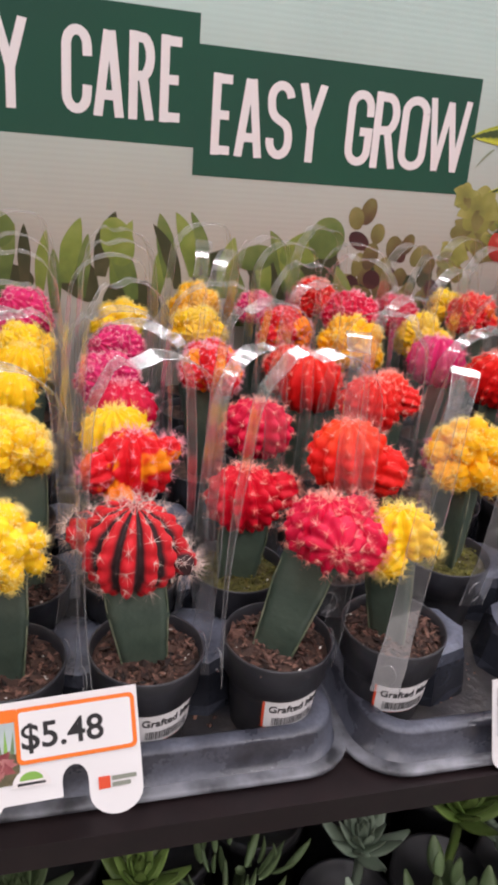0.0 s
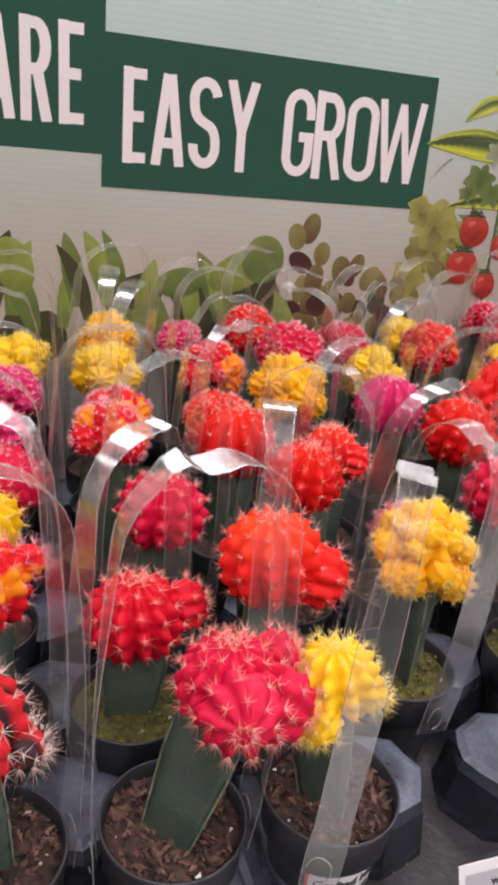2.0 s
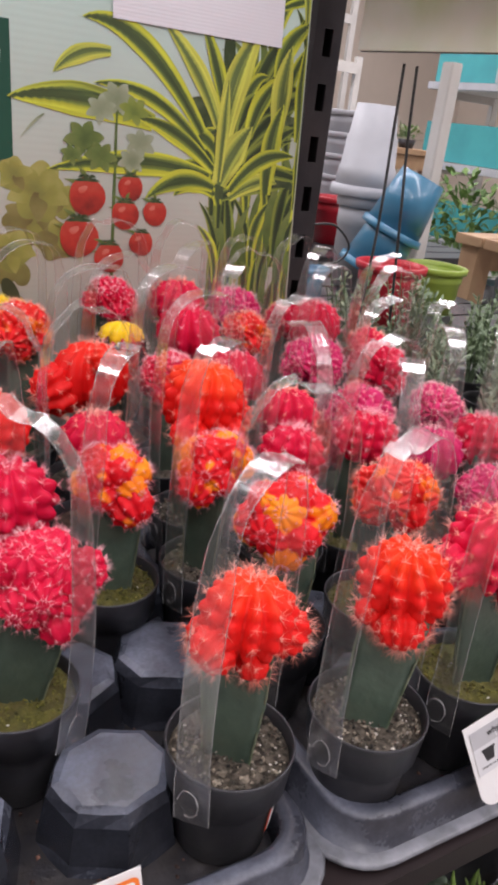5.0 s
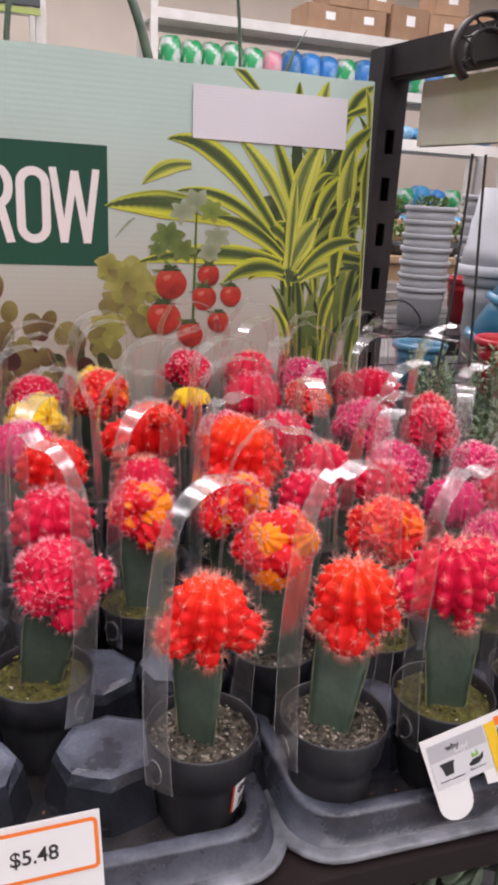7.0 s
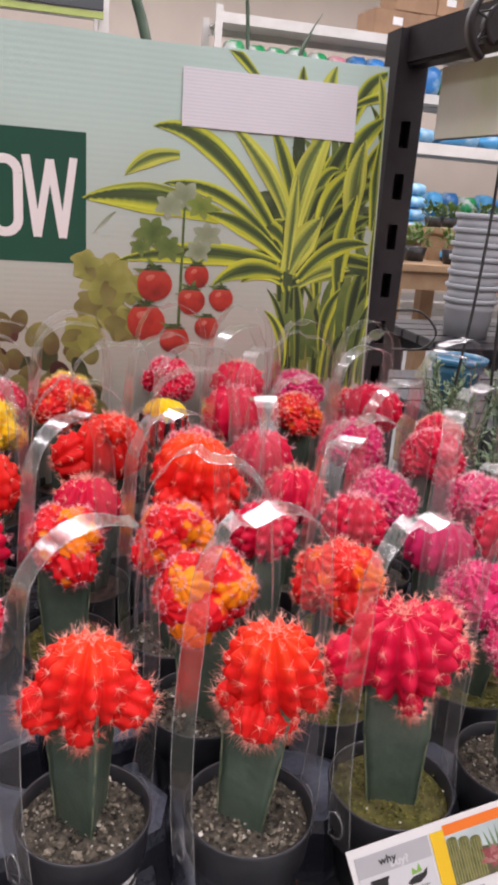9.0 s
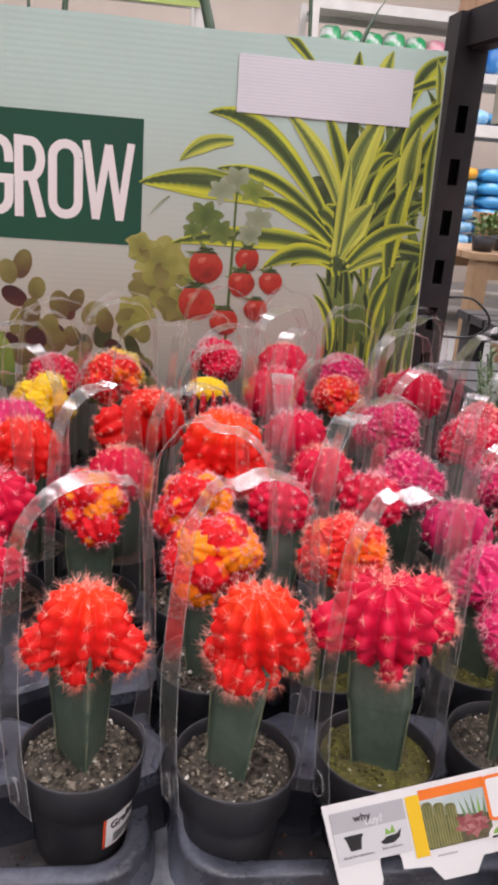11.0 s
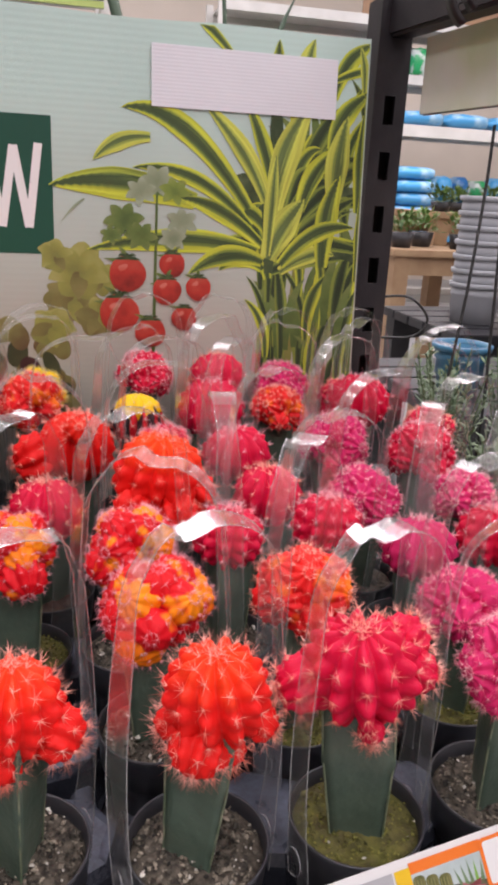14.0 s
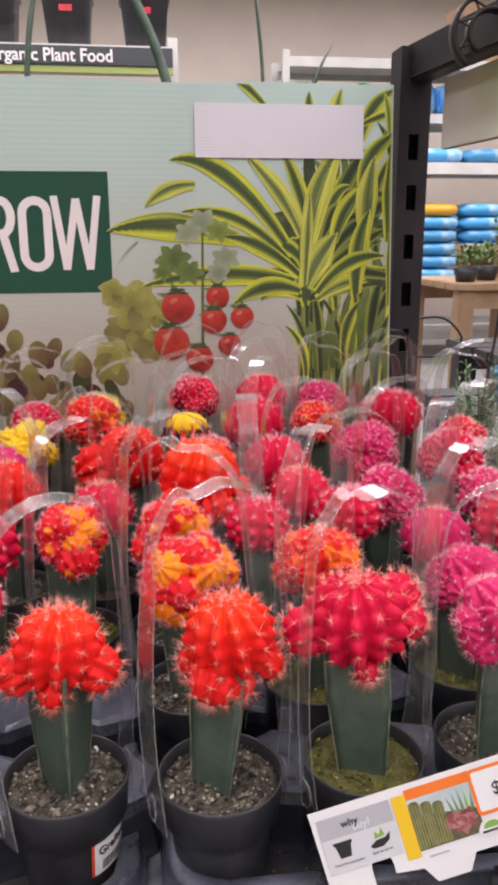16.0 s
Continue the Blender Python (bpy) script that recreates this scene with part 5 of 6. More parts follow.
cactus(0.762, 0.605, 1.053, 0.045, "magenta", 55, "cluster", "grit", (1.140, 70), fine=False)
cactus(-0.046, 0.605, 1.060, 0.040, "yellow", 56, "bristly", "bark", (1.135, 10), fine=False)
# fifth row
cactus(0.035, 0.680, 1.048, 0.050, "magenta", 61, "cluster", "bark", (1.140, 30), fine=False)
cactus(0.125, 0.680, 1.062, 0.046, "red_gold", 62, "cluster", "bark", (1.145, 60), fine=False)
cactus(0.205, 0.680, 1.055, 0.048, "orange_red", 63, "cluster", "bark", (1.140, 15), fine=False)
cactus(0.263, 0.685, 1.080, 0.049, "gold", 64, "cluster", "bark", (1.145, -35), fine=False)
cactus(0.354, 0.680, 1.066, 0.052, "magenta", 65, "bristly", "bark", (1.140, 85), fine=False)
cactus(0.468, 0.680, 1.077, 0.054, "orange_red", 67, "ribbed", "grit", (1.145, 15), None, [(190, -20, .6), (-90, 40, .3)], fine=False)
cactus(0.597, 0.680, 1.066, 0.050, "crimson", 68, "bristly", "grit", (1.145, 50), fine=False)
cactus(0.682, 0.680, 1.072, 0.052, "magenta", 69, "cluster", "grit", (1.150, 75), fine=False)
cactus(0.764, 0.680, 1.060, 0.054, "crimson", 70, "cluster", "grit", (1.145, 5), fine=False)
cactus(-0.035, 0.680, 1.060, 0.042, "yellow", 71, "bristly", "bark", (1.140, 50), fine=False)
# sixth row
cactus(0.052, 0.750, 1.055, 0.046, "magenta", 73, "cluster", "bark", (1.140, 20), fine=False)
cactus(0.129, 0.750, 1.072, 0.043, "yellow", 74, "cluster", "bark", (1.140, 75), fine=False)
cactus(0.219, 0.750, 1.074, 0.050, "red_gold", 75, "cluster", "bark", (1.145, 15), fine=False)
cactus(0.289, 0.750, 1.090, 0.050, "crimson", 76, "cluster", "bark", (1.145, -20), fine=False)
cactus(0.372, 0.745, 1.070, 0.044, "yellow", 77, "cluster", "bark", (1.140, 60), fine=False)
cactus(0.433, 0.755, 1.092, 0.048, "coral", 78, "cluster", "grit", (1.150, 20), fine=False)
cactus(0.523, 0.755, 1.072, 0.044, "dark", 79, "bristly", "grit", (1.140, 65), fine=False, top="yellow", label="potted cactus with a dark body and yellow crown")
cactus(0.590, 0.755, 1.084, 0.055, "crimson", 80, "bristly", "grit", (1.150, 35), fine=False)
cactus(0.653, 0.755, 1.080, 0.044, "coral", 81, "cluster", "grit", (1.145, -15), fine=False)
cactus(0.732, 0.755, 1.088, 0.052, "crimson", 82, "bristly", "grit", (1.150, 30), fine=False)
cactus(-0.034, 0.750, 1.052, 0.046, "yellow", 83, "cluster", "bark", (1.140, 10), fine=False)
# plants that fill the gaps between the rows
cactus(0.292, 0.530, 1.035, 0.044, "magenta", 141, "bristly", "bark", (1.130, 25))
cactus(0.446, 0.605, 1.056, 0.046, "crimson", 143, "bristly", "bark", (1.140, 30), fine=False)
cactus(0.604, 0.605, 1.062, 0.046, "crimson", 145, "bristly", "grit", (1.145, 50), fine=False)
cactus(0.537, 0.683, 1.068, 0.044, "crimson", 146, "cluster", "grit", (1.145, 10), fine=False)
cactus(0.803, 0.745, 1.060, 0.046, "crimson", 147, "cluster", "grit", (1.145, 10), fine=False)
cactus(0.688, 0.530, 1.052, 0.044, "magenta", 148, "bristly", "grit", (1.140, 60), fine=False)
# last row, against the board
cactus(0.064, 0.815, 1.060, 0.046, "yellow", 85, "cluster", "bark", (1.140, 20), fine=False)
cactus(0.140, 0.815, 1.080, 0.044, "gold", 87, "cluster", "bark", (1.150, 55), fine=False)
cactus(0.206, 0.815, 1.080, 0.036, "magenta", 88, "cluster", "bark", (1.140, 15), fine=False)
cactus(0.272, 0.815, 1.092, 0.044, "orange_red", 89, "cluster", "bark", (1.150, 70), fine=False)
cactus(0.372, 0.815, 1.074, 0.048, "crimson", 90, "cluster", "bark", (1.140, 25), fine=False)
cactus(0.438, 0.815, 1.084, 0.038, "yellow", 91, "cluster", "bark", (1.150, 80), fine=False)
cactus(0.536, 0.815, 1.100, 0.045, "crimson", 92, "cluster", "grit", (1.160, 10), fine=False)
cactus(0.607, 0.815, 1.098, 0.050, "crimson", 93, "bristly", "grit", (1.160, 55), fine=False)
cactus(0.672, 0.815, 1.088, 0.048, "magenta", 94, "cluster", "grit", (1.150, 20), fine=False)
cactus(0.740, 0.815, 1.070, 0.048, "crimson", 95, "cluster", "grit", (1.150, 60), fine=False)
cactus(-0.033, 0.815, 1.068, 0.054, "magenta", 96, "cluster", "bark", (1.150, 20), fine=False)
for k, (cx, cy, col) in enumerate([(-0.115, 0.38, "yellow"), (-0.12, 0.455, "red"), (-0.115, 0.53, "yellow"), (-0.11, 0.605, "yellow"), (-0.11, 0.69, "magenta"), (-0.105, 0.76, "yellow")]):
    cactus(cx, cy, 1.065, 0.046, col, 100 + k, "cluster", "bark", (1.14, 20 + 30 * k), fine=False)

# ---- price cards on the trays ----
def card_outline(w, h):
    pts = [(0, 0), (w, 0)]
    pts += [(w, -h * 0.86)] + arc(w - 0.0130, -h * 0.86, 0.0130, 0.0115, 0, -180, 10)
    pts += [(w - 0.026, -h * 0.76)] + arc(w - 0.0322, -h * 0.72, 0.0062, 0.008, 0, 180, 8) + [(w - 0.0384, -h * 0.84), (w - 0.066, -h * 0.84), (w - 0.072, -h * 1.0), (w - 0.092, -h * 1.0), (w - 0.098, -h * 0.84)]
    pts += [(0.0405, -h * 0.80)] + arc(0.0340, -h * 0.70, 0.0065, 0.008, 0, 180, 8) + [(0.0275, -h * 0.86)] + arc(0.0140, -h * 0.86, 0.0130, 0.0115, 0, -180, 10) + [(0.001, -h * 0.86)]
    return pts


def ink(card, name, pts, material, layer, label=""):
    n = len(pts)
    return part(name, ([(x, -0.0004 - 0.00012 * layer, z) for x, z in pts], [tuple(range(n))]), material, card, label, smooth=False)


def frame_pts(x0, x1, z0, z1, r):
    return [(x, z) for x, z in rounded(x0, x1, z0, z1, r, 4)]


CLIP_BLACK = mat("black_clip_plastic", (0.014, 0.014, 0.016), 0.4, second=(0.022, 0.022, 0.024), scale=40, bump=0.1, bump_scale=120)
LOGO_GREY = mat("logo_grey_ink", (0.25, 0.27, 0.22), 0.5)
SKY_INK = mat("photo_sky_ink", (0.55, 0.62, 0.62), 0.5, second=(0.42, 0.5, 0.5), scale=60)
CACTUS_INK = mat("photo_cactus_ink", (0.10, 0.11, 0.035), 0.5, second=(0.19, 0.18, 0.07), scale=200)
ROSE_INK = mat("photo_rosette_ink", (0.36, 0.10, 0.11), 0.5, second=(0.46, 0.22, 0.20), scale=120)
ROSE_DARK = mat("photo_rosette_shade_ink", (0.20, 0.035, 0.045), 0.5, second=(0.34, 0.10, 0.10), scale=160)
RIB_INK = mat("photo_rib_ink", (0.34, 0.32, 0.12), 0.5, second=(0.24, 0.23, 0.08), scale=400)
PHOTO_LEAF = mat("photo_leaf_ink", (0.12, 0.20, 0.09), 0.5, second=(0.20, 0.30, 0.15), scale=150)
PHOTO_DARK = mat("photo_ground_ink", (0.08, 0.075, 0.04), 0.5, second=(0.16, 0.13, 0.07), scale=200)


def left_ink(card, name, pts, material, layer, label=""):
    return ink(card, name, [(x * 1.19, z * 1.02) for x, z in pts], material, layer, label)


def price_card(x, y, z, turn=0.0, lean=21.0, size=1.0, bold=1.0):
    w, h = 0.155, 0.058
    c = thing("price_card", "white price card with orange frame clipped to the tray front", "price card", Matrix.Translation((x, y, z)) @ pose(0, 0, 0, -lean, turn, -1.6) @ Matrix.Scale(size, 4), "price cards on the trays")
    part("card", slab(card_outline(w, h), 0.0, 0.0006), CARD, c, smooth=False)
    left_ink(c, "grey_panel", [(0.003, -0.005), (0.0405, -0.005), (0.0405, -0.017), (0.003, -0.017)], GREY_INK, 1)
    left_ink(c, "pale_panel", [(0.003, -0.017), (0.0405, -0.017), (0.0405, -0.036), (0.003, -0.036)], PALE_INK, 1)
    left_ink(c, "yellow_band", [(0.0415, -0.005), (0.0485, -0.005), (0.0485, -0.041), (0.0415, -0.041)], YELLOW_INK, 1)
    left_ink(c, "orange_band", [(0.0485, -0.003), (0.082, -0.003), (0.082, -0.009), (0.0485, -0.009)], ORANGE_INK, 1)
    left_ink(c, "photo", [(0.0485, -0.009), (0.082, -0.009), (0.082, -0.038), (0.0485, -0.038)], SKY_INK, 1)
    left_ink(c, "photo_ground", [(0.0485, -0.018), (0.082, -0.024), (0.082, -0.038), (0.0485, -0.038)], PHOTO_DARK, 1.5)
    for k in range(3):
        px = 0.0515 + k * 0.0058
        left_ink(c, "photo_cactus", frame_pts(px - 0.0029, px + 0.0027, -0.0378, -0.0105 - 0.0016 * k, 0.0024), CACTUS_INK, 2 + 0.2 * k)
        for q in range(4):
            rx = px - 0.0021 + q * 0.0014
            left_ink(c, "photo_rib", [(rx - .0002, -0.037), (rx + .0003, -0.037), (rx + .0002, -0.0125 - 0.0016 * k), (rx - .0001, -0.0125 - 0.0016 * k)], RIB_INK, 2.1 + 0.2 * k)
    for k in range(22):
        a = k * 2.4
        ln = 0.0115 - 0.0004 * k
        cx, cz = 0.0725, -0.0285
        tip = (min(0.0815, cx + ln * math.cos(a)), max(-0.038, cz + ln * 0.8 * math.sin(a)))
        sx, sz = -math.sin(a) * 0.0026, math.cos(a) * 0.0026
        left_ink(c, "photo_rosette", [(cx, cz), ((cx + tip[0]) / 2 + sx, (cz + tip[1]) / 2 + sz), tip, ((cx + tip[0]) / 2 - sx, (cz + tip[1]) / 2 - sz)], (ROSE_INK, ROSE_DARK)[k % 2], 2.8 + 0.1 * k)
    for k in range(5):
        lx = 0.0690 + 0.0024 * k
        left_ink(c, "photo_leaf", [(lx, -0.0235), (lx + 0.0002 + 0.0008 * (k - 2), -0.0105 - 0.0012 * abs(k - 2)), (lx + 0.0018, -0.0235)], (PHOTO_LEAF, GREEN_INK)[k == 3], 2.4 + 0.05 * k)
    ink(c, "price_frame", frame_pts(0.0965, 0.1535, -0.0300, -0.003, 0.003), ORANGE_INK, 4.4, "orange printed frame")
    ink(c, "price_field", frame_pts(0.0985, 0.1515, -0.0280, -0.0050, 0.0015), CARD, 4.6)

    def words(body, height, x0, z0, material, layer, squeeze=1.0, weight=0.02):
        v, f = text_geo(body, height, squeeze, weight)
        part("lettering", ([(p[0] + x0, p[1] * 0.2 - 0.0004 - 0.00012 * layer, p[2] + z0) for p in v], f), material, c, smooth=False)

    words("$5.48", 0.0078 * bold, 0.1250 - 0.0165 * bold, -0.0166 - 0.0039 * bold, BLACK_INK, 5.2, 1.02, 0.016)
    words("Great for containers", 0.0017, 0.0070, -0.0330, BLACK_INK, 2.6, 0.95, 0.0)
    words("Easy to Grow", 0.0017, 0.0305, -0.0322, BLACK_INK, 2.6, 0.95, 0.0)
    words("buy?", 0.0046, 0.0232, -0.0155, PALE_INK, 2, 1.0, 0.03)
    words("why ", 0.0046, 0.0170, -0.0125, BLACK_INK, 2.6, 1.0, 0.02)
    left_ink(c, "pot_icon", [(0.0080, -0.0195), (0.0175, -0.0195), (0.0175, -0.0212), (0.0168, -0.0212), (0.0155, -0.0285), (0.0100, -0.0285), (0.0087, -0.0212), (0.0080, -0.0212)], BLACK_INK, 2)
    left_ink(c, "hand_icon", [(0.0255, -0.0270), (0.029, -0.0245), (0.034, -0.0240), (0.0368, -0.0215), (0.0356, -0.0260), (0.032, -0.0287), (0.027, -0.0287)], BLACK_INK, 2)
    left_ink(c, "leaf_icon", [(0.0285, -0.0235), (0.0292, -0.0195), (0.0312, -0.022), (0.0328, -0.018), (0.0338, -0.023)], GREEN_INK, 2)
    ink(c, "emblem", arc(0.1025, -0.0405, 0.0090, 0.009, 0, 180, 12), WHITE_INK, 4.8)
    ink(c, "emblem_leaf", arc(0.1025, -0.0375, 0.0055, 0.004, 0, 180, 8), GREEN_INK, 5)
    ink(c, "small_print", [(0.0960, -0.0385), (0.1090, -0.0385), (0.1090, -0.0398), (0.0960, -0.0398)], BLACK_INK, 5.2)
    ink(c, "logo_square", [(0.1335, -0.042), (0.1392, -0.042), (0.1392, -0.048), (0.1335, -0.048)], RED_INK, 2)
    ink(c, "logo_bar", [(0.1400, -0.0425), (0.1520, -0.0425), (0.1520, -0.0446), (0.1400, -0.0446)], LOGO_GREY, 2)
    ink(c, "logo_bar", [(0.1400, -0.0456), (0.1490, -0.0456), (0.1490, -0.0477), (0.1400, -0.0477)], LOGO_GREY, 2)
    ink(c, "small_print", [(0.062, -0.0425), (0.074, -0.0425), (0.074, -0.0435), (0.062, -0.0435)], GREY_INK, 2)
    return c


price_card(0.2215, 0.3415, 0.9845, -1.8, 18.0, 0.955)
price_card(0.552, 0.335, 0.991, -15.0, 21.0, 0.83)
price_card(-0.142, 0.350, 1.001, -3.5, 26.0, 1.0, 1.6)


clip = thing("card_clip", "black plastic clip that holds a price card on the tray", "clip")
part("foot", box(0.640, 0.670, 0.300, 0.3125, 0.9085, 0.939, 0.003), CLIP_BLACK, clip)
part("jaw", box(0.636, 0.674, 0.3005, 0.3135, 0.9392, 0.973, 0.004), CLIP_BLACK, clip)
part("knob", moved(lathe([(0.0, 0.0), (0.0075, 0.0), (0.0080, 0.004), (0.0078, 0.010), (0.0060, 0.0135), (0.0, 0.0145)], 24), Matrix.Translation((0.658, 0.307, 0.973))), CLIP_BLACK, clip)


# ---- succulents on the shelf below ----
SUC_GREY = mat("grey_green_succulent", (0.19, 0.25, 0.18), 0.5, second=(0.25, 0.31, 0.23), scale=30, vary=0.3, bump=0.2, bump_scale=150)
SUC_GREEN = mat("fresh_green_succulent", (0.12, 0.20, 0.04), 0.45, second=(0.18, 0.26, 0.07), scale=30, vary=0.3, bump=0.2, bump_scale=150)
SUC_DARK = mat("dark_green_succulent", (0.09, 0.14, 0.06), 0.5, second=(0.13, 0.18, 0.08), scale=30, vary=0.3, bump=0.2, bump_scale=150)


def fleshy_leaf(length, width, thick, curl):
    n, seg = 7, 8
    verts, faces = [], []
    for i in range(n + 1):
        u = i / n
        w = width * (math.sin(math.pi * (0.10 + 0.86 * u ** 0.8)) ** 0.8) * 0.5
        x, z = length * u, curl * length * u * u
        for k in range(seg):
            a = 2 * math.pi * k / seg
            verts.append((x, w * math.cos(a), z + thick * (w / (width * .5)) * math.sin(a) * 0.5))
    for i in range(n):
        for k in range(seg):
            faces.append((i * seg + k, i * seg + (k + 1) % seg, (i + 1) * seg + (k + 1) % seg, (i + 1) * seg + k))
    faces += [tuple(range(seg)), tuple(n * seg + k for k in range(seg - 1, -1, -1))]
    return verts, faces


LEAVES = {}
for key, dims in (("rosette", (0.042, 0.018, 0.005, 0.35)), ("paddle", (0.030, 0.016, 0.006, 0.1)), ("finger", (0.034, 0.0075, 0.006, 0.3))):
    for m in (SUC_GREY, SUC_GREEN, SUC_DARK):
        LEAVES[key, m.name] = mesh_of("leaf", *fleshy_leaf(*dims), m)


def succulent(x, y, z, kind, material, seed, size=1.0):
    r = random.Random(seed)
    words = {"rosette": "rosette succulent with pointed fleshy leaves in a small black pot", "paddle": "branching succulent with round paddle leaves in a black pot", "finger": "succulent with upright finger leaves in a small black pot"}[kind]
    t = thing("succulent", words, "succulent", Matrix.Translation((x, y, 0.5705)), "succulents on the lower shelf")
    h = z - 0.5705
    part("pot", moved(lathe([(0.0, 0.0), (0.030, 0.0), (0.040, h * 0.55), (0.043, h * 0.56), (0.043, h * 0.62), (0.040, h * 0.62), (0.039, h * 0.58), (0.0, h * 0.57)], 24), Matrix.Identity(4)), POT_BLACK, t)
    part("stalk", tube([(0, 0, h * 0.56), (0.002, 0, h * 0.8), (0, 0, h)], 0.004, 6), material, t)
    leaf = LEAVES[kind, material.name]
    for k in range({"rosette": 26, "paddle": 44, "finger": 40}[kind]):
        ob = new("leaf", leaf)
        ob.parent = t
        az = k * 137.5 + r.uniform(-10, 10)
        if kind == "rosette":
            m = pose(0, 0, h - 0.012 + k * 0.0006, 0, 0, az) @ pose(0, 0, 0, 0, -8 - k * 2.6, 0)
            sc = size * (1.15 - 0.026 * k)
        else:
            rad = 0.034 * math.sqrt((k + 0.5) / 30)
            m = pose(rad * math.cos(radians(az)), rad * math.sin(radians(az)), h - r.uniform(0.0, 0.055), 0, 0, az + r.uniform(-50, 50)) @ pose(0, 0, 0, r.uniform(-30, 30), -r.uniform(15, 80), 0)
            sc = size * r.uniform(0.7, 1.1)
        ob.matrix_basis = m @ Matrix.Scale(sc, 4)
    return t


low = random.Random(12)
k = 0
for row, yy in enumerate((0.255, 0.335, 0.415, 0.495, 0.575)):
    for col in range(15):
        xx = -0.40 + col * 0.086 + (0.04 if row % 2 else 0) + low.uniform(-.012, .012)
        kind = low.choice(("paddle", "paddle", "finger", "rosette")) if col < 8 else "rosette" if row < 3 and col % 3 else low.choice(("rosette", "paddle", "finger", "paddle"))
        m = low.choice((SUC_GREY, SUC_GREEN, SUC_DARK, SUC_GREY)) if row > 2 else (SUC_DARK, SUC_GREEN, SUC_DARK, SUC_GREY)[(col * 3 + row) % 4] if col < 8 else (SUC_GREY, SUC_GREEN, SUC_GREY)[(col + row) % 3]
        succulent(xx, yy + low.uniform(-.012, .012), low.uniform(0.765, 0.805), kind, m, 300 + k, low.uniform(0.7, 0.95) if col < 8 else low.uniform(0.85, 1.25))
        k += 1

# ---- the neighbouring rack with leafy plants ----
near = thing("plant_shelf", "black steel shelf of small leafy plants beside the rack", "shelf")
part("deck", box(0.8155, 1.75, 0.45, 1.00, 0.915, 0.930, 0.002), STEEL_BLACK, near, smooth=False)
part("leg", box(1.70, 1.735, 0.96, 0.995, 0.0, 0.915), STEEL_BLACK, near, smooth=False)
part("leg", box(0.85, 0.885, 0.96, 0.995, 0.0, 0.915), STEEL_BLACK, near, smooth=False)
part("leg", box(1.70, 1.735, 0.455, 0.49, 0.0, 0.915), STEEL_BLACK, near, smooth=False)
part("leg", box(0.856, 0.89, 0.455, 0.49, 0.0, 0.915), STEEL_BLACK, near, smooth=False)
HERB = mat("small_herb_leaf", (0.11, 0.17, 0.09), 0.5, second=(0.19, 0.26, 0.14), scale=50, vary=0.2)


def herb(x, y, top, seed):
    r = random.Random(seed)
    t = thing("herb_plant", "bushy grey-green herb with narrow leaves in a black pot", "plant", Matrix.Translation((x, y, 0.9302)), "small herbs beside the rack")
    pot = new("pot", POT_MESH)
    pot.parent = t
    bits = []
    for b in range(22):
        az, spread = r.uniform(0, 6.28), r.uniform(0.0, 0.045)
        ht = (top - 0.93) * r.uniform(0.75, 1.0)
        tip = Vector((spread * math.cos(az), spread * math.sin(az), ht))
        base = Vector((tip.x * 0.25, tip.y * 0.25, 0.05))
        bits.append(tube([tuple(base), tuple(base.lerp(tip, .5) + Vector((0, 0, .004))), tuple(tip)], 0.0009, 4))
        for q in range(18):
            p = base.lerp(tip, 0.25 + 0.75 * q / 18)
            a, e = r.uniform(0, 6.28), r.uniform(0.1, 1.0)
            d = Vector((math.cos(a) * math.cos(e), math.sin(a) * math.cos(e), math.sin(e)))
            sd = d.cross(Vector((0, 0, 1))).normalized() * 0.0022
            ln = r.uniform(0.010, 0.016)
            up = Vector((0, 0, 0.0008))
            bits.append(([tuple(p), tuple(p + d * ln * .5 + sd), tuple(p + d * ln), tuple(p + d * ln * .5 - sd), tuple(p + d * ln * .5 + up)], [(0, 1, 4), (1, 2, 4), (2, 3, 4), (3, 0, 4), (0, 3, 2, 1)]))
    part("foliage", join(bits), HERB, t, "narrow grey-green leaves", smooth=False)
    return t


for k, (hx, hy, hz) in enumerate([(0.895, 0.80, 1.105), (0.900, 0.70, 1.09), (0.965, 0.76, 1.10), (0.97, 0.66, 1.085), (0.900, 0.60, 1.07), (0.968, 0.56, 1.07), (0.935, 0.885, 1.125), (1.01, 0.86, 1.12), (1.04, 0.73, 1.10), (1.04, 0.62, 1.09), (1.09, 0.81, 1.11), (1.12, 0.68, 1.09), (1.17, 0.77, 1.10)]):
    herb(hx - 0.042, hy, hz, 500 + k)

# cords that hang from the side panel, and the loop of cable on the post
CORD = mat("black_rubber_cord", (0.012, 0.012, 0.013), 0.5, second=(0.02, 0.02, 0.02), scale=40)


def cord(points, rad, label):
    c = thing("cable", label, "cable")
    pts = [Vector(p) for p in points]
    smooth_pts = []
    for i in range(len(pts) - 1):
        p0, p1, p2, p3 = pts[max(i - 1, 0)], pts[i], pts[i + 1], pts[min(i + 2, len(pts) - 1)]
        for q in range(6):
            u = q / 6
            smooth_pts.append(tuple(0.5 * ((2 * p1) + (p2 - p0) * u + (2 * p0 - 5 * p1 + 4 * p2 - p3) * u * u + (3 * p1 - p0 - 3 * p2 + p3) * u ** 3)))
    smooth_pts.append(tuple(pts[-1]))
    part("cord", tube(smooth_pts, rad, 8), CORD, c)


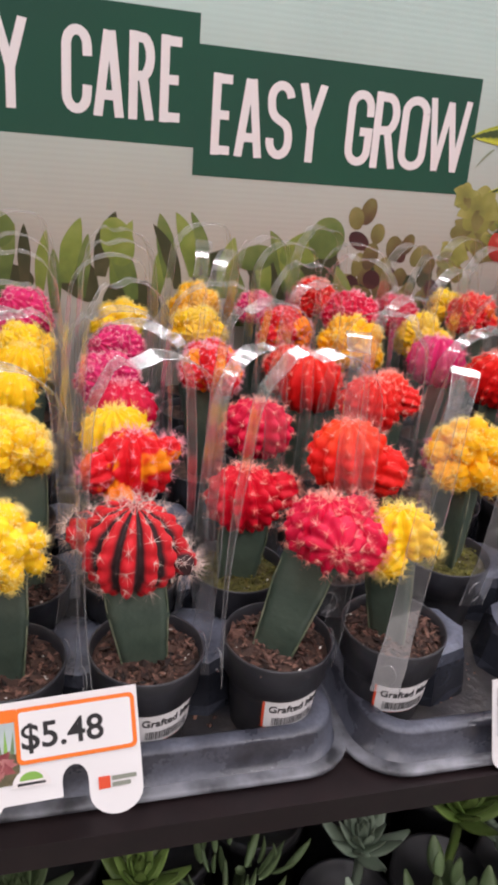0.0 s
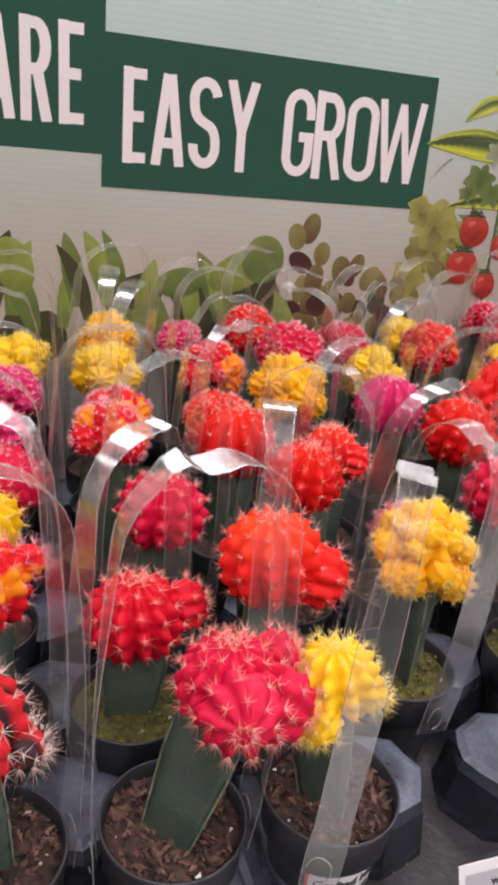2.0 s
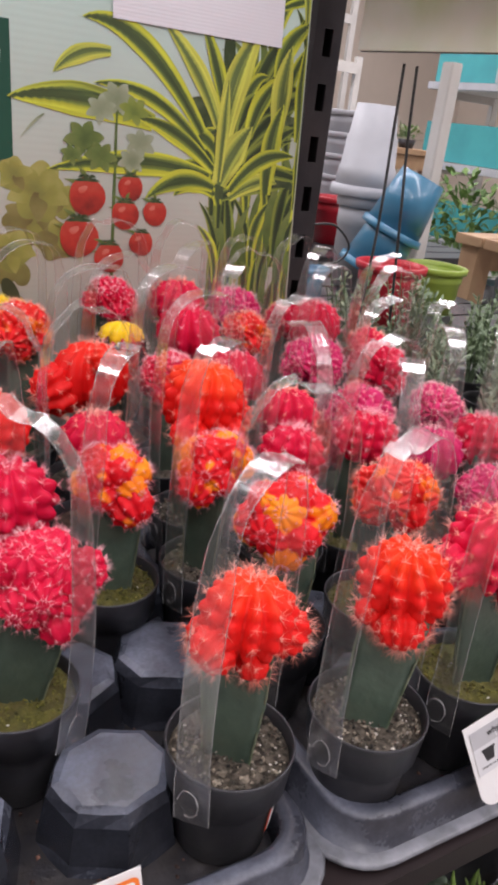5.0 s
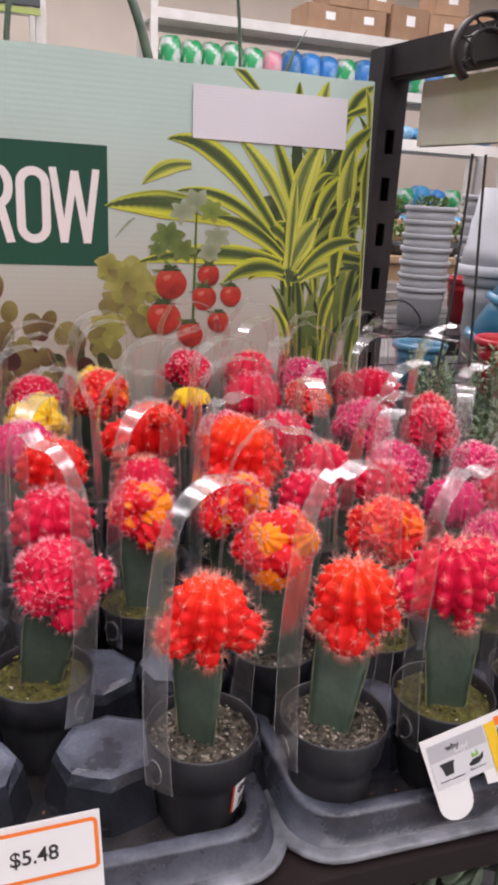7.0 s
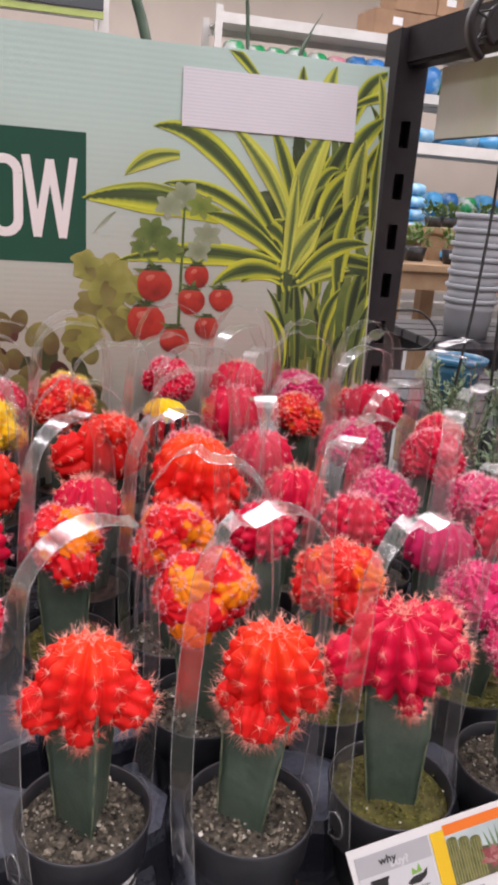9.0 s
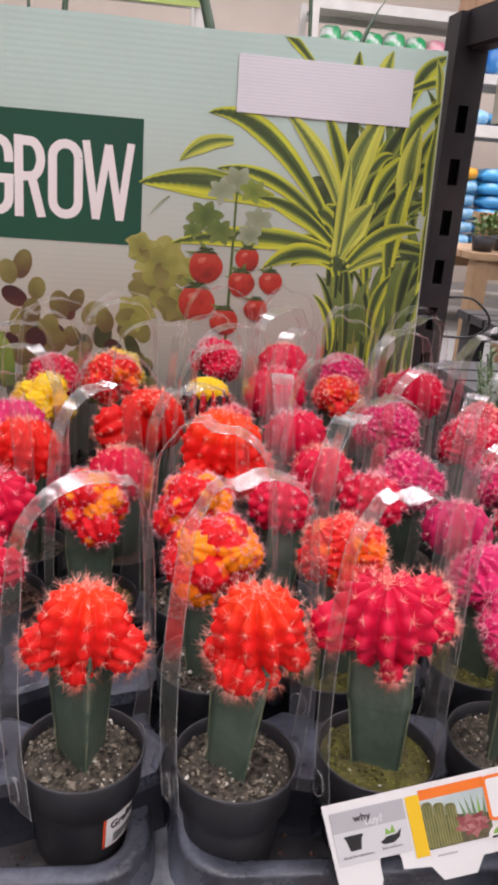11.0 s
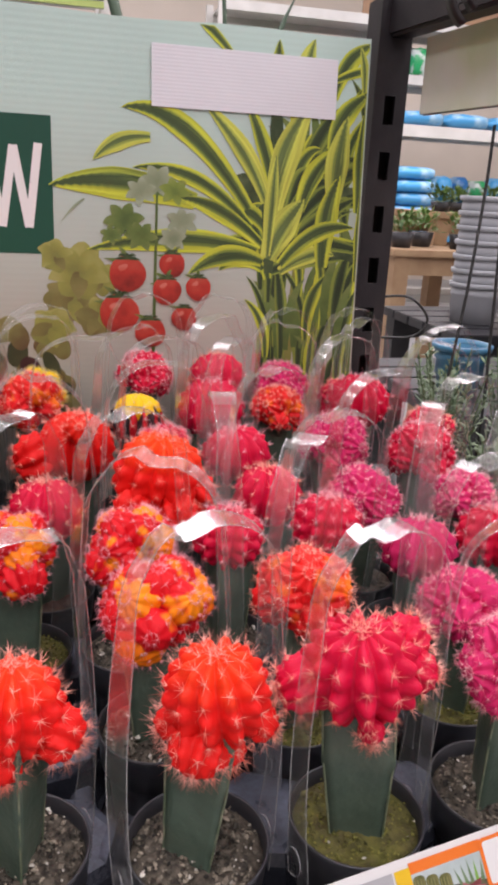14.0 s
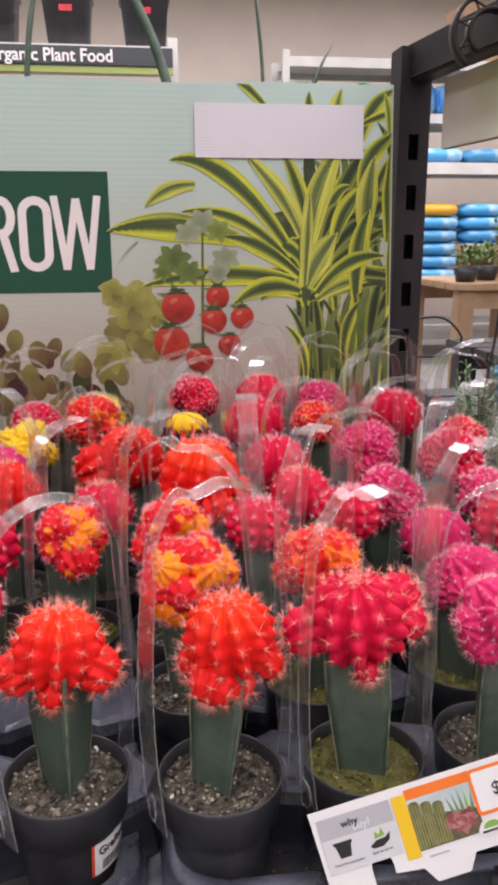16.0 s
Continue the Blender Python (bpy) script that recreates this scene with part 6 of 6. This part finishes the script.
cord([(0.918, 0.90, 1.352), (0.915, 0.895, 1.28), (0.895, 0.87, 1.17), (0.872, 0.85, 1.05), (0.868, 0.85, 0.932)], 0.0018, "thin black cord hanging from the side panel")
cord([(0.938, 0.90, 1.352), (0.940, 0.895, 1.27), (0.932, 0.87, 1.15), (0.925, 0.85, 1.04), (0.924, 0.85, 0.932)], 0.0018, "thin black cord hanging behind the herbs")
cord([(0.796, 0.868, 1.172), (0.825, 0.862, 1.172), (0.846, 0.858, 1.150), (0.832, 0.86, 1.131), (0.796, 0.868, 1.128)], 0.0014, "loop of black cable on the rack post")

# tall leaves of plants that stand behind the board
SNAKE = mat("snake_plant_leaf", (0.07, 0.11, 0.075), 0.45, second=(0.12, 0.17, 0.12), scale=35, third=(0.05, 0.08, 0.05), third_scale=12)
ledge = thing("back_shelf", "black steel shelf behind the sign board", "shelf")
part("deck", box(-0.75, 0.84, 0.93, 1.35, 0.915, 0.930, 0.002), STEEL_BLACK, ledge, smooth=False)
part("leg", box(-0.74, -0.705, 1.31, 1.345, 0.0, 0.915), STEEL_BLACK, ledge, smooth=False)
part("leg", box(0.80, 0.835, 1.31, 1.345, 0.0, 0.915), STEEL_BLACK, ledge, smooth=False)


def tall_leaf(x0, z0, x1, z1, wide, seed):
    t = thing("tall_plant", "tall narrow-leaved green plant behind the sign board", "plant", Matrix.Translation((x0, 1.0, 0.9302)), "tall plants behind the board")
    pot = new("pot", POT_MESH)
    pot.parent = t
    verts, faces, n = [], [], 30
    for i in range(n + 1):
        u = i / n
        zz = 0.055 + (z1 - 0.93 - 0.055) * u
        k = max(0.0, (zz + 0.93 - z0) / (z1 - z0))
        xx = (x1 - x0) * k * k if k else 0.0
        w = wide * (0.55 + 0.45 * math.sin(math.pi * min(1, u + .3))) * max(0.04, min(1.0, (z1 - 0.93 - zz) / 0.055))
        for s, d in ((-1, 0), (0, .003), (1, 0), (0, -.002)):
            verts.append((xx + s * w / 2, d, zz))
    for i in range(n):
        for q in range(4):
            faces.append((i * 4 + q, i * 4 + (q + 1) % 4, (i + 1) * 4 + (q + 1) % 4, (i + 1) * 4 + q))
    part("leaf", (verts, faces), SNAKE, t, "long pointed leaf")



tall_leaf(0.535, 1.36, 0.440, 1.60, 0.022, 1)
tall_leaf(0.366, 1.40, 0.392, 1.56, 0.012, 2)
tall_leaf(0.640, 1.40, 0.625, 1.56, 0.008, 3)
tall_leaf(0.690, 1.38, 0.724, 1.485, 0.014, 4)
tall_leaf(0.330, 1.43, 0.322, 1.50, 0.007, 5)

# ---- the shop behind ----
RACK_WHITE = mat("white_rack_steel", (0.62, 0.60, 0.57), 0.5, second=(0.55, 0.53, 0.50), scale=5)
BOX_CARD = mat("brown_cardboard", (0.36, 0.22, 0.13), 0.8, second=(0.30, 0.18, 0.11), scale=6, vary=0.2)
BAG_GREEN = mat("green_bag_film", (0.02, 0.30, 0.10), 0.35, second=(0.50, 0.55, 0.52), scale=8, lo=0.5, hi=0.6)
BAG_BLUE = mat("blue_bag_film", (0.03, 0.17, 0.45), 0.35, second=(0.25, 0.40, 0.55), scale=7, lo=0.5, hi=0.62, vary=0.2)
BAG_SKY = mat("sky_blue_bag_film", (0.06, 0.30, 0.58), 0.35, second=(0.35, 0.52, 0.65), scale=6, lo=0.5, hi=0.65, vary=0.25)
BAG_PINK = mat("pink_bag_film", (0.55, 0.12, 0.22), 0.35, second=(0.6, 0.4, 0.4), scale=8)
BAG_GOLD = mat("orange_bag_film", (0.75, 0.36, 0.03), 0.35)
BIN_BLACK = mat("black_bin_plastic", (0.018, 0.018, 0.022), 0.4, second=(0.03, 0.03, 0.034), scale=10)
WOOD = mat("pale_bench_wood", (0.42, 0.28, 0.16), 0.6, second=(0.34, 0.21, 0.12), scale=12, bump=0.2, bump_scale=60)
POT_GREY = mat("grey_planter_plastic", (0.42, 0.43, 0.46), 0.5, second=(0.37, 0.38, 0.41), scale=10)
POT_BLUE = mat("blue_glazed_planter", (0.03, 0.15, 0.26), 0.35, second=(0.04, 0.18, 0.30), scale=12, coat=0.4)
POT_RED = mat("red_glazed_planter", (0.45, 0.015, 0.03), 0.3, second=(0.38, 0.012, 0.025), scale=12)
POT_LIME = mat("lime_planter", (0.26, 0.36, 0.05), 0.4)
TEAL = mat("teal_shelf_panel", (0.06, 0.34, 0.36), 0.5, second=(0.05, 0.28, 0.30), scale=4)
LEAFY = mat("far_plant_leaf", (0.06, 0.13, 0.03), 0.5, second=(0.14, 0.22, 0.05), scale=20, vary=0.3)


def shop_rack(x0, x1, y, levels, label, depth=0.7):
    t = thing("storage_rack", label, "rack", group="storage racks in the hall")
    top = levels[-1] + 0.06
    for x in (x0, x1 - 0.07):
        for yy in (y, y + depth - 0.05):
            part("upright", box(x, x + 0.07, yy, yy + 0.05, 0, top), RACK_WHITE, t, smooth=False)
    for z in levels:
        part("beam", box(x0 + 0.07, x1 - 0.07, y, y + 0.045, z - 0.09, z), RACK_WHITE, t, smooth=False)
        part("beam", box(x0 + 0.07, x1 - 0.07, y + depth - 0.045, y + depth, z - 0.09, z), RACK_WHITE, t, smooth=False)
        part("board", box(x0 + 0.07, x1 - 0.07, y + 0.045, y + depth - 0.045, z - 0.03, z - 0.004), RACK_WHITE, t, smooth=False)
    return t


def bag(x, y, z, w, d, h, material, label, seed, group):
    """A filled plastic bag, plump in the middle and pinched at its ends."""
    r = random.Random(seed)
    n, seg = 8, 16
    verts, faces = [], []
    for i in range(n + 1):
        u = -1 + 2 * i / n
        k = (1 - abs(u) ** 4) ** 0.5 * 0.85 + 0.15
        for q in range(seg):
            a = 2 * math.pi * q / seg
            c, s = math.cos(a), math.sin(a)
            verts.append((u * w / 2, d / 2 * k * math.copysign(abs(c) ** .6, c), h / 2 + h / 2 * k * math.copysign(abs(s) ** .7, s) * (1 + r.uniform(-.06, .06))))
    for i in range(n):
        for q in range(seg):
            faces.append((i * seg + q, i * seg + (q + 1) % seg, (i + 1) * seg + (q + 1) % seg, (i + 1) * seg + q))
    faces += [tuple(range(seg)), tuple(n * seg + q for q in range(seg - 1, -1, -1))]
    ob = new("soil_bag", mesh_of("soil_bag", verts, faces, material))
    ob.location = (x, y, z)
    return tagged(ob, label, "bag", group)


r = random.Random(8)
shop_rack(1.98, 6.2, 8.0, (0.25, 1.2, 2.46, 2.96), "white steel storage rack stocked with bags and boxes")
kinds = [(BAG_GREEN, "green and white plastic garden bag on the rack")] * 5 + [(BAG_PINK, "pink plastic garden bag on the rack")] + [(BAG_BLUE, "dark blue plastic garden bag on the rack")] * 3 + [(BAG_GREEN, "green and white plastic garden bag on the rack"), (BAG_BLUE, "dark blue plastic garden bag on the rack")] * 4
for i, (m, words) in enumerate(kinds):
    bag(2.22 + i * 0.215, 8.25 + r.uniform(-.03, .03), 2.461, 0.225, 0.3, 0.29 + r.uniform(-.02, .02), m, words, i, "garden bags on the rack")
    if i < 17:
        bag(2.22 + i * 0.215, 8.25 + r.uniform(-.03, .03), 1.201, 0.21, 0.3, 0.30 + r.uniform(-.02, .02), (BAG_BLUE, BAG_GREEN, BAG_SKY)[i % 3], "stacked plastic garden bag on a rack board", i + 40, "garden bags on the rack")


def carton(x, y, z, w, d, h, seed):
    t = thing("cardboard_box", "closed brown cardboard box with a tape seam", "box", Matrix.Translation((x, y, z)) @ pose(0, 0, 0, 0, 0, random.Random(seed).uniform(-6, 6)), "cardboard boxes on the rack")
    part("carton", box(-w / 2, w / 2, -d / 2, d / 2, 0, h, 0.006), BOX_CARD, t, smooth=False)
    part("flap_seam", box(-w / 2, w / 2, -0.03, 0.03, h + 0.0005, h + 0.002), WOOD, t, "strip of tape", smooth=False)
    part("paper_label", box(-0.05, 0.06, -d / 2 - 0.002, -d / 2 - 0.0005, h * .45, h * .75), CARD, t, "white paper label", smooth=False)


for i, (bx, bz_, bw, bh) in enumerate([(3.85, 2.962, .52, .24), (4.32, 2.962, .40, .24), (4.78, 2.962, .48, .33), (5.28, 2.962, .46, .3), (5.75, 2.962, .44, .35), (4.05, 3.204, .46, .3), (4.42, 3.204, .3, .22), (5.3, 3.264, .4, .25)]):
    carton(bx, 8.28, bz_, bw, 0.4, bh, i)

# plant food bay
bay = shop_rack(-2.6, 0.84, 6.0, (0.3, 1.1, 1.9, 2.57), "white steel bay with a dark header sign and bins", 0.6)
header = thing("header_sign", "dark shop header sign with white lettering on the bay", "sign")
part("panel", box(-2.5, 0.80, 5.93, 5.97, 2.425, 2.545, 0.003), mat("charcoal_sign", (0.045, 0.05, 0.055), 0.5), header, smooth=False)
hv, hf = text_geo("Organic Plant Food", 0.085, 0.95, 0.02)
hx = max(p[0] for p in hv)
part("lettering", ([(p[0] - hx + 0.38, p[1] + 5.925, p[2] + 2.446) for p in hv], hf), WHITE_INK, header, "white lettering", smooth=False)
part("price_rail", box(-2.5, 0.80, 5.935, 5.965, 2.375, 2.415), mat("lime_rail", (0.30, 0.36, 0.10), 0.5), header, "lime green price rail", smooth=False)
for i, bxx in enumerate((-1.75, -1.05, -0.45, 0.07, 0.62)):
    t = thing("storage_bin", "black tapered plastic bin with a red label", "bin", Matrix.Translation((bxx, 6.25, 2.5705)), "black bins on the bay")
    part("tub", loft([[(x * k, y * k, z) for x, y in rounded(-0.17, 0.17, -0.16, 0.16, 0.03)] for k, z in ((0.82, 0), (1.0, 0.34), (1.08, 0.342), (1.08, 0.36), (0.98, 0.36), (0.8, 0.02))]), BIN_BLACK, t)
    part("label_mark", box(-0.05, 0.04, -0.168, -0.160, 0.23, 0.27), POT_RED, t, "red label", smooth=False)
for i in range(12):
    bag(-2.35 + i * 0.27, 6.3, 1.901, 0.25, 0.26, 0.27, (BAG_GREEN, BAG_GOLD, BAG_SKY, BAG_GREEN)[i % 4], "plastic plant food bag on a bay board", 90 + i, "plant food bags on the bay")

upright = thing("steel_upright", "pale grey square steel upright standing on the shop floor", "upright")
part("foot_plate", box(1.835, 1.925, 1.785, 1.865, 0.0, 0.008, 0.002), RACK_WHITE, upright, smooth=False)
part("post", box(1.86, 1.90, 1.805, 1.845, 0.0081, 1.47, 0.003), RACK_WHITE, upright, smooth=False)

# stacked soil bags
pallet = shop_rack(2.98, 5.60, 7.0, (0.84, 1.90), "low white rack holding stacked blue soil bags", 0.62)
part("ticket_rail", box(3.05, 5.53, 6.97, 6.995, 1.80, 1.90), RACK_WHITE, pallet, "white ticket rail", smooth=False)
for cx in range(5):
    for lv in range(6 if cx < 2 else 3):
        bag(3.31 + cx * 0.46 + r.uniform(-.02, .02), 7.26, 0.841 + lv * 0.118, 0.47, 0.45, 0.125, BAG_GOLD if (cx, lv) == (0, 5) else BAG_SKY, "flat orange soil bag on the stack" if (cx, lv) == (0, 5) else "flat blue soil bag in a stack", 130 + cx * 8 + lv, "stacked soil bags")
    bag(3.31 + cx * 0.46, 7.26, 1.901, 0.47, 0.45, 0.14, BAG_SKY, "flat blue soil bag on the upper board", 190 + cx, "stacked soil bags")


def planter(x, y, z, r0, r1, h, material, label, group="", tilt=(0, 0, 0), rings=2):
    t = thing("planter", label, "planter", Matrix.Translation((x, y, z)) @ pose(0, 0, 0, *tilt), group)
    prof = [(0.0, 0.0), (r0, 0.0)]
    for q in range(1, rings + 1):
        u = q / (rings + 1)
        rr = r0 + (r1 - r0) * u
        prof += [(rr, h * u), (rr + 0.004, h * u + 0.003)]
    prof += [(r1, h * 0.90), (r1 - 0.003, h * 0.90), (r0 * 0.9, 0.01)]
    part("body", lathe(prof, 36), material, t)
    part("rim", lathe([(r1 - 0.002, h * 0.88), (r1 + 0.008, h * 0.885), (r1 + 0.010, h * 0.99), (r1 + 0.008, h), (r1 - 0.002, h), (r1 - 0.003, h * 0.88)], 36), material, t)
    return t


def bench(x0, x1, y0, y1, top, label, stuff=None):
    t = thing("display_bench", label, "bench", group="display benches in the hall")
    top_m = stuff or WOOD
    n = 5
    for q in range(n):
        w = (y1 - y0) / n
        part("plank", box(x0, x1, y0 + q * w + .004, y0 + (q + 1) * w - .004, top - 0.03, top, 0.003), top_m, t, smooth=False)
    for xx in (x0 + .02, x1 - .09):
        for yy in (y0 + .02, y1 - .09):
            part("leg", box(xx, xx + .07, yy, yy + .07, 0, top - 0.031), top_m, t, smooth=False)
    part("rail", box(x0 + .09, x1 - .09, y0 + .03, y0 + .06, top - 0.11, top - 0.032), top_m, t, smooth=False)
    part("rail", box(x0 + .09, x1 - .09, y1 - .06, y1 - .03, top - 0.11, top - 0.032), top_m, t, smooth=False)
    return t


def far_plant(x, y, z, wide, tall, seed, material):
    rr = random.Random(seed)
    t = thing("potted_plant", "leafy green plant in a black nursery pot", "plant", Matrix.Translation((x, y, z)), "plants on the benches")
    part("pot", lathe([(0, 0), (wide * .3, 0), (wide * .4, tall * .38), (wide * .36, tall * .38), (0, tall * .36)], 20), POT_BLACK, t)
    bits = []
    for q in range(110):
        a, e = rr.uniform(0, 6.28), rr.uniform(-.1, 1.4)
        p = Vector((wide * .5 * rr.random() * math.cos(a), wide * .5 * rr.random() * math.sin(a), tall * rr.uniform(.38, .9)))
        d = Vector((math.cos(a) * math.cos(e), math.sin(a) * math.cos(e), math.sin(e)))
        sd = d.cross(Vector((0, 0, 1))).normalized() * wide * .07
        ln = wide * rr.uniform(.2, .35)
        bits.append(([tuple(p), tuple(p + d * ln * .5 + sd), tuple(p + d * ln - Vector((0, 0, ln * .15))), tuple(p + d * ln * .5 - sd)], [(0, 1, 2, 3)]))
    part("foliage", join(bits), material, t, "small green leaves", smooth=False)


bench(1.62, 2.6, 2.15, 2.75, 0.888, "dark slatted bench with stacked planters on it", BIN_BLACK)
for q in range(7):
    planter(1.80, 2.40, 0.889 + q * 0.045, 0.072, 0.080, 0.13, POT_GREY, "grey ribbed plastic planter in a nested stack", "nested grey planters")
planter(2.02, 2.42, 0.889, 0.07, 0.085, 0.16, POT_RED, "glossy red planter on the bench")
for q in range(5):
    planter(2.17, 2.58, 0.889 + q * 0.075, 0.085, 0.10, 0.15, POT_GREY, "wide grey plastic planter in a nested stack", "nested grey planters")
bench(1.22, 1.98, 1.42, 1.98, 0.86, "low dark slatted bench with coloured planters on it", BIN_BLACK)
planter(1.33, 1.62, 0.861, 0.045, 0.058, 0.11, POT_BLUE, "glossy blue planter on the bench")
planter(1.50, 1.50, 0.861, 0.06, 0.075, 0.14, POT_RED, "glossy red planter beside the blue one")
planter(1.668, 1.687, 1.084, 0.064, 0.080, 0.16, POT_BLUE, "blue planter tilted upside down on the bench", "tilted blue planters", (192, 18, 0), 0)
planter(1.701, 1.664, 1.186, 0.060, 0.076, 0.16, POT_BLUE, "blue planter nested upside down over another", "tilted blue planters", (192, 18, 0), 0)
planter(1.69, 1.88, 0.861, 0.05, 0.06, 0.25, POT_GREY, "tall grey plastic planter on the bench")
planter(1.70, 1.89, 1.345, 0.055, 0.085, 0.235, POT_GREY, "pale grey planter set upside down over another", "", (180, 0, 0))
planter(1.72, 1.58, 0.861, 0.06, 0.075, 0.12, POT_LIME, "lime green planter on the bench")
bench(1.85, 3.1, 3.2, 3.9, 1.06, "pale wooden bench carrying potted plants")
for q in range(8):
    far_plant(1.95 + q * 0.145, 3.35 + 0.1 * (q % 2), 1.061, 0.14, 0.17, 700 + q, LEAFY)
bench(2.1, 4.2, 1.3, 1.9, 1.02, "long pale wooden bench carrying potted plants")
for q in range(12):
    far_plant(2.2 + q * 0.16, 1.45 + 0.18 * (q % 2), 1.021, 0.17, 0.24, 720 + q, LEAFY)
shop_rack(5.2, 5.9, 3.0, (0.5, 1.1, 1.7, 2.3), "white steel rack with teal back panels", 2.4)
teal = thing("teal_display", "teal display panels on the hall's side rack", "display")
for q, z in enumerate((0.52, 1.12, 1.72)):
    part("panel", box(5.12, 5.16, 3.02, 5.38, z, z + 0.30, 0.004), TEAL, teal, smooth=False)
    part("shelf_edge", box(5.05, 5.119, 3.02, 5.38, z - 0.06, z - 0.005, 0.004), POT_GREY, teal, "pale grey shelf edge", smooth=False)
    part("upright", box(5.05, 5.11, 3.1 + 0.75 * q, 3.16 + 0.75 * q, z, z + 0.30, 0.004), POT_GREY, teal, smooth=False)
for q in range(9):
    far_plant(4.6 + 0.1 * (q % 2), 3.1 + q * 0.26, 0.0, 0.4, 1.0 + 0.1 * (q % 3), 760 + q, LEAFY)
bench(2.20, 3.6, 3.55, 4.1, 1.215, "tall pale wooden bench carrying small plants")
for q in range(9):
    far_plant(2.28 + q * 0.14, 3.66 + 0.12 * (q % 2), 1.216, 0.13, 0.12, 800 + q, LEAFY)
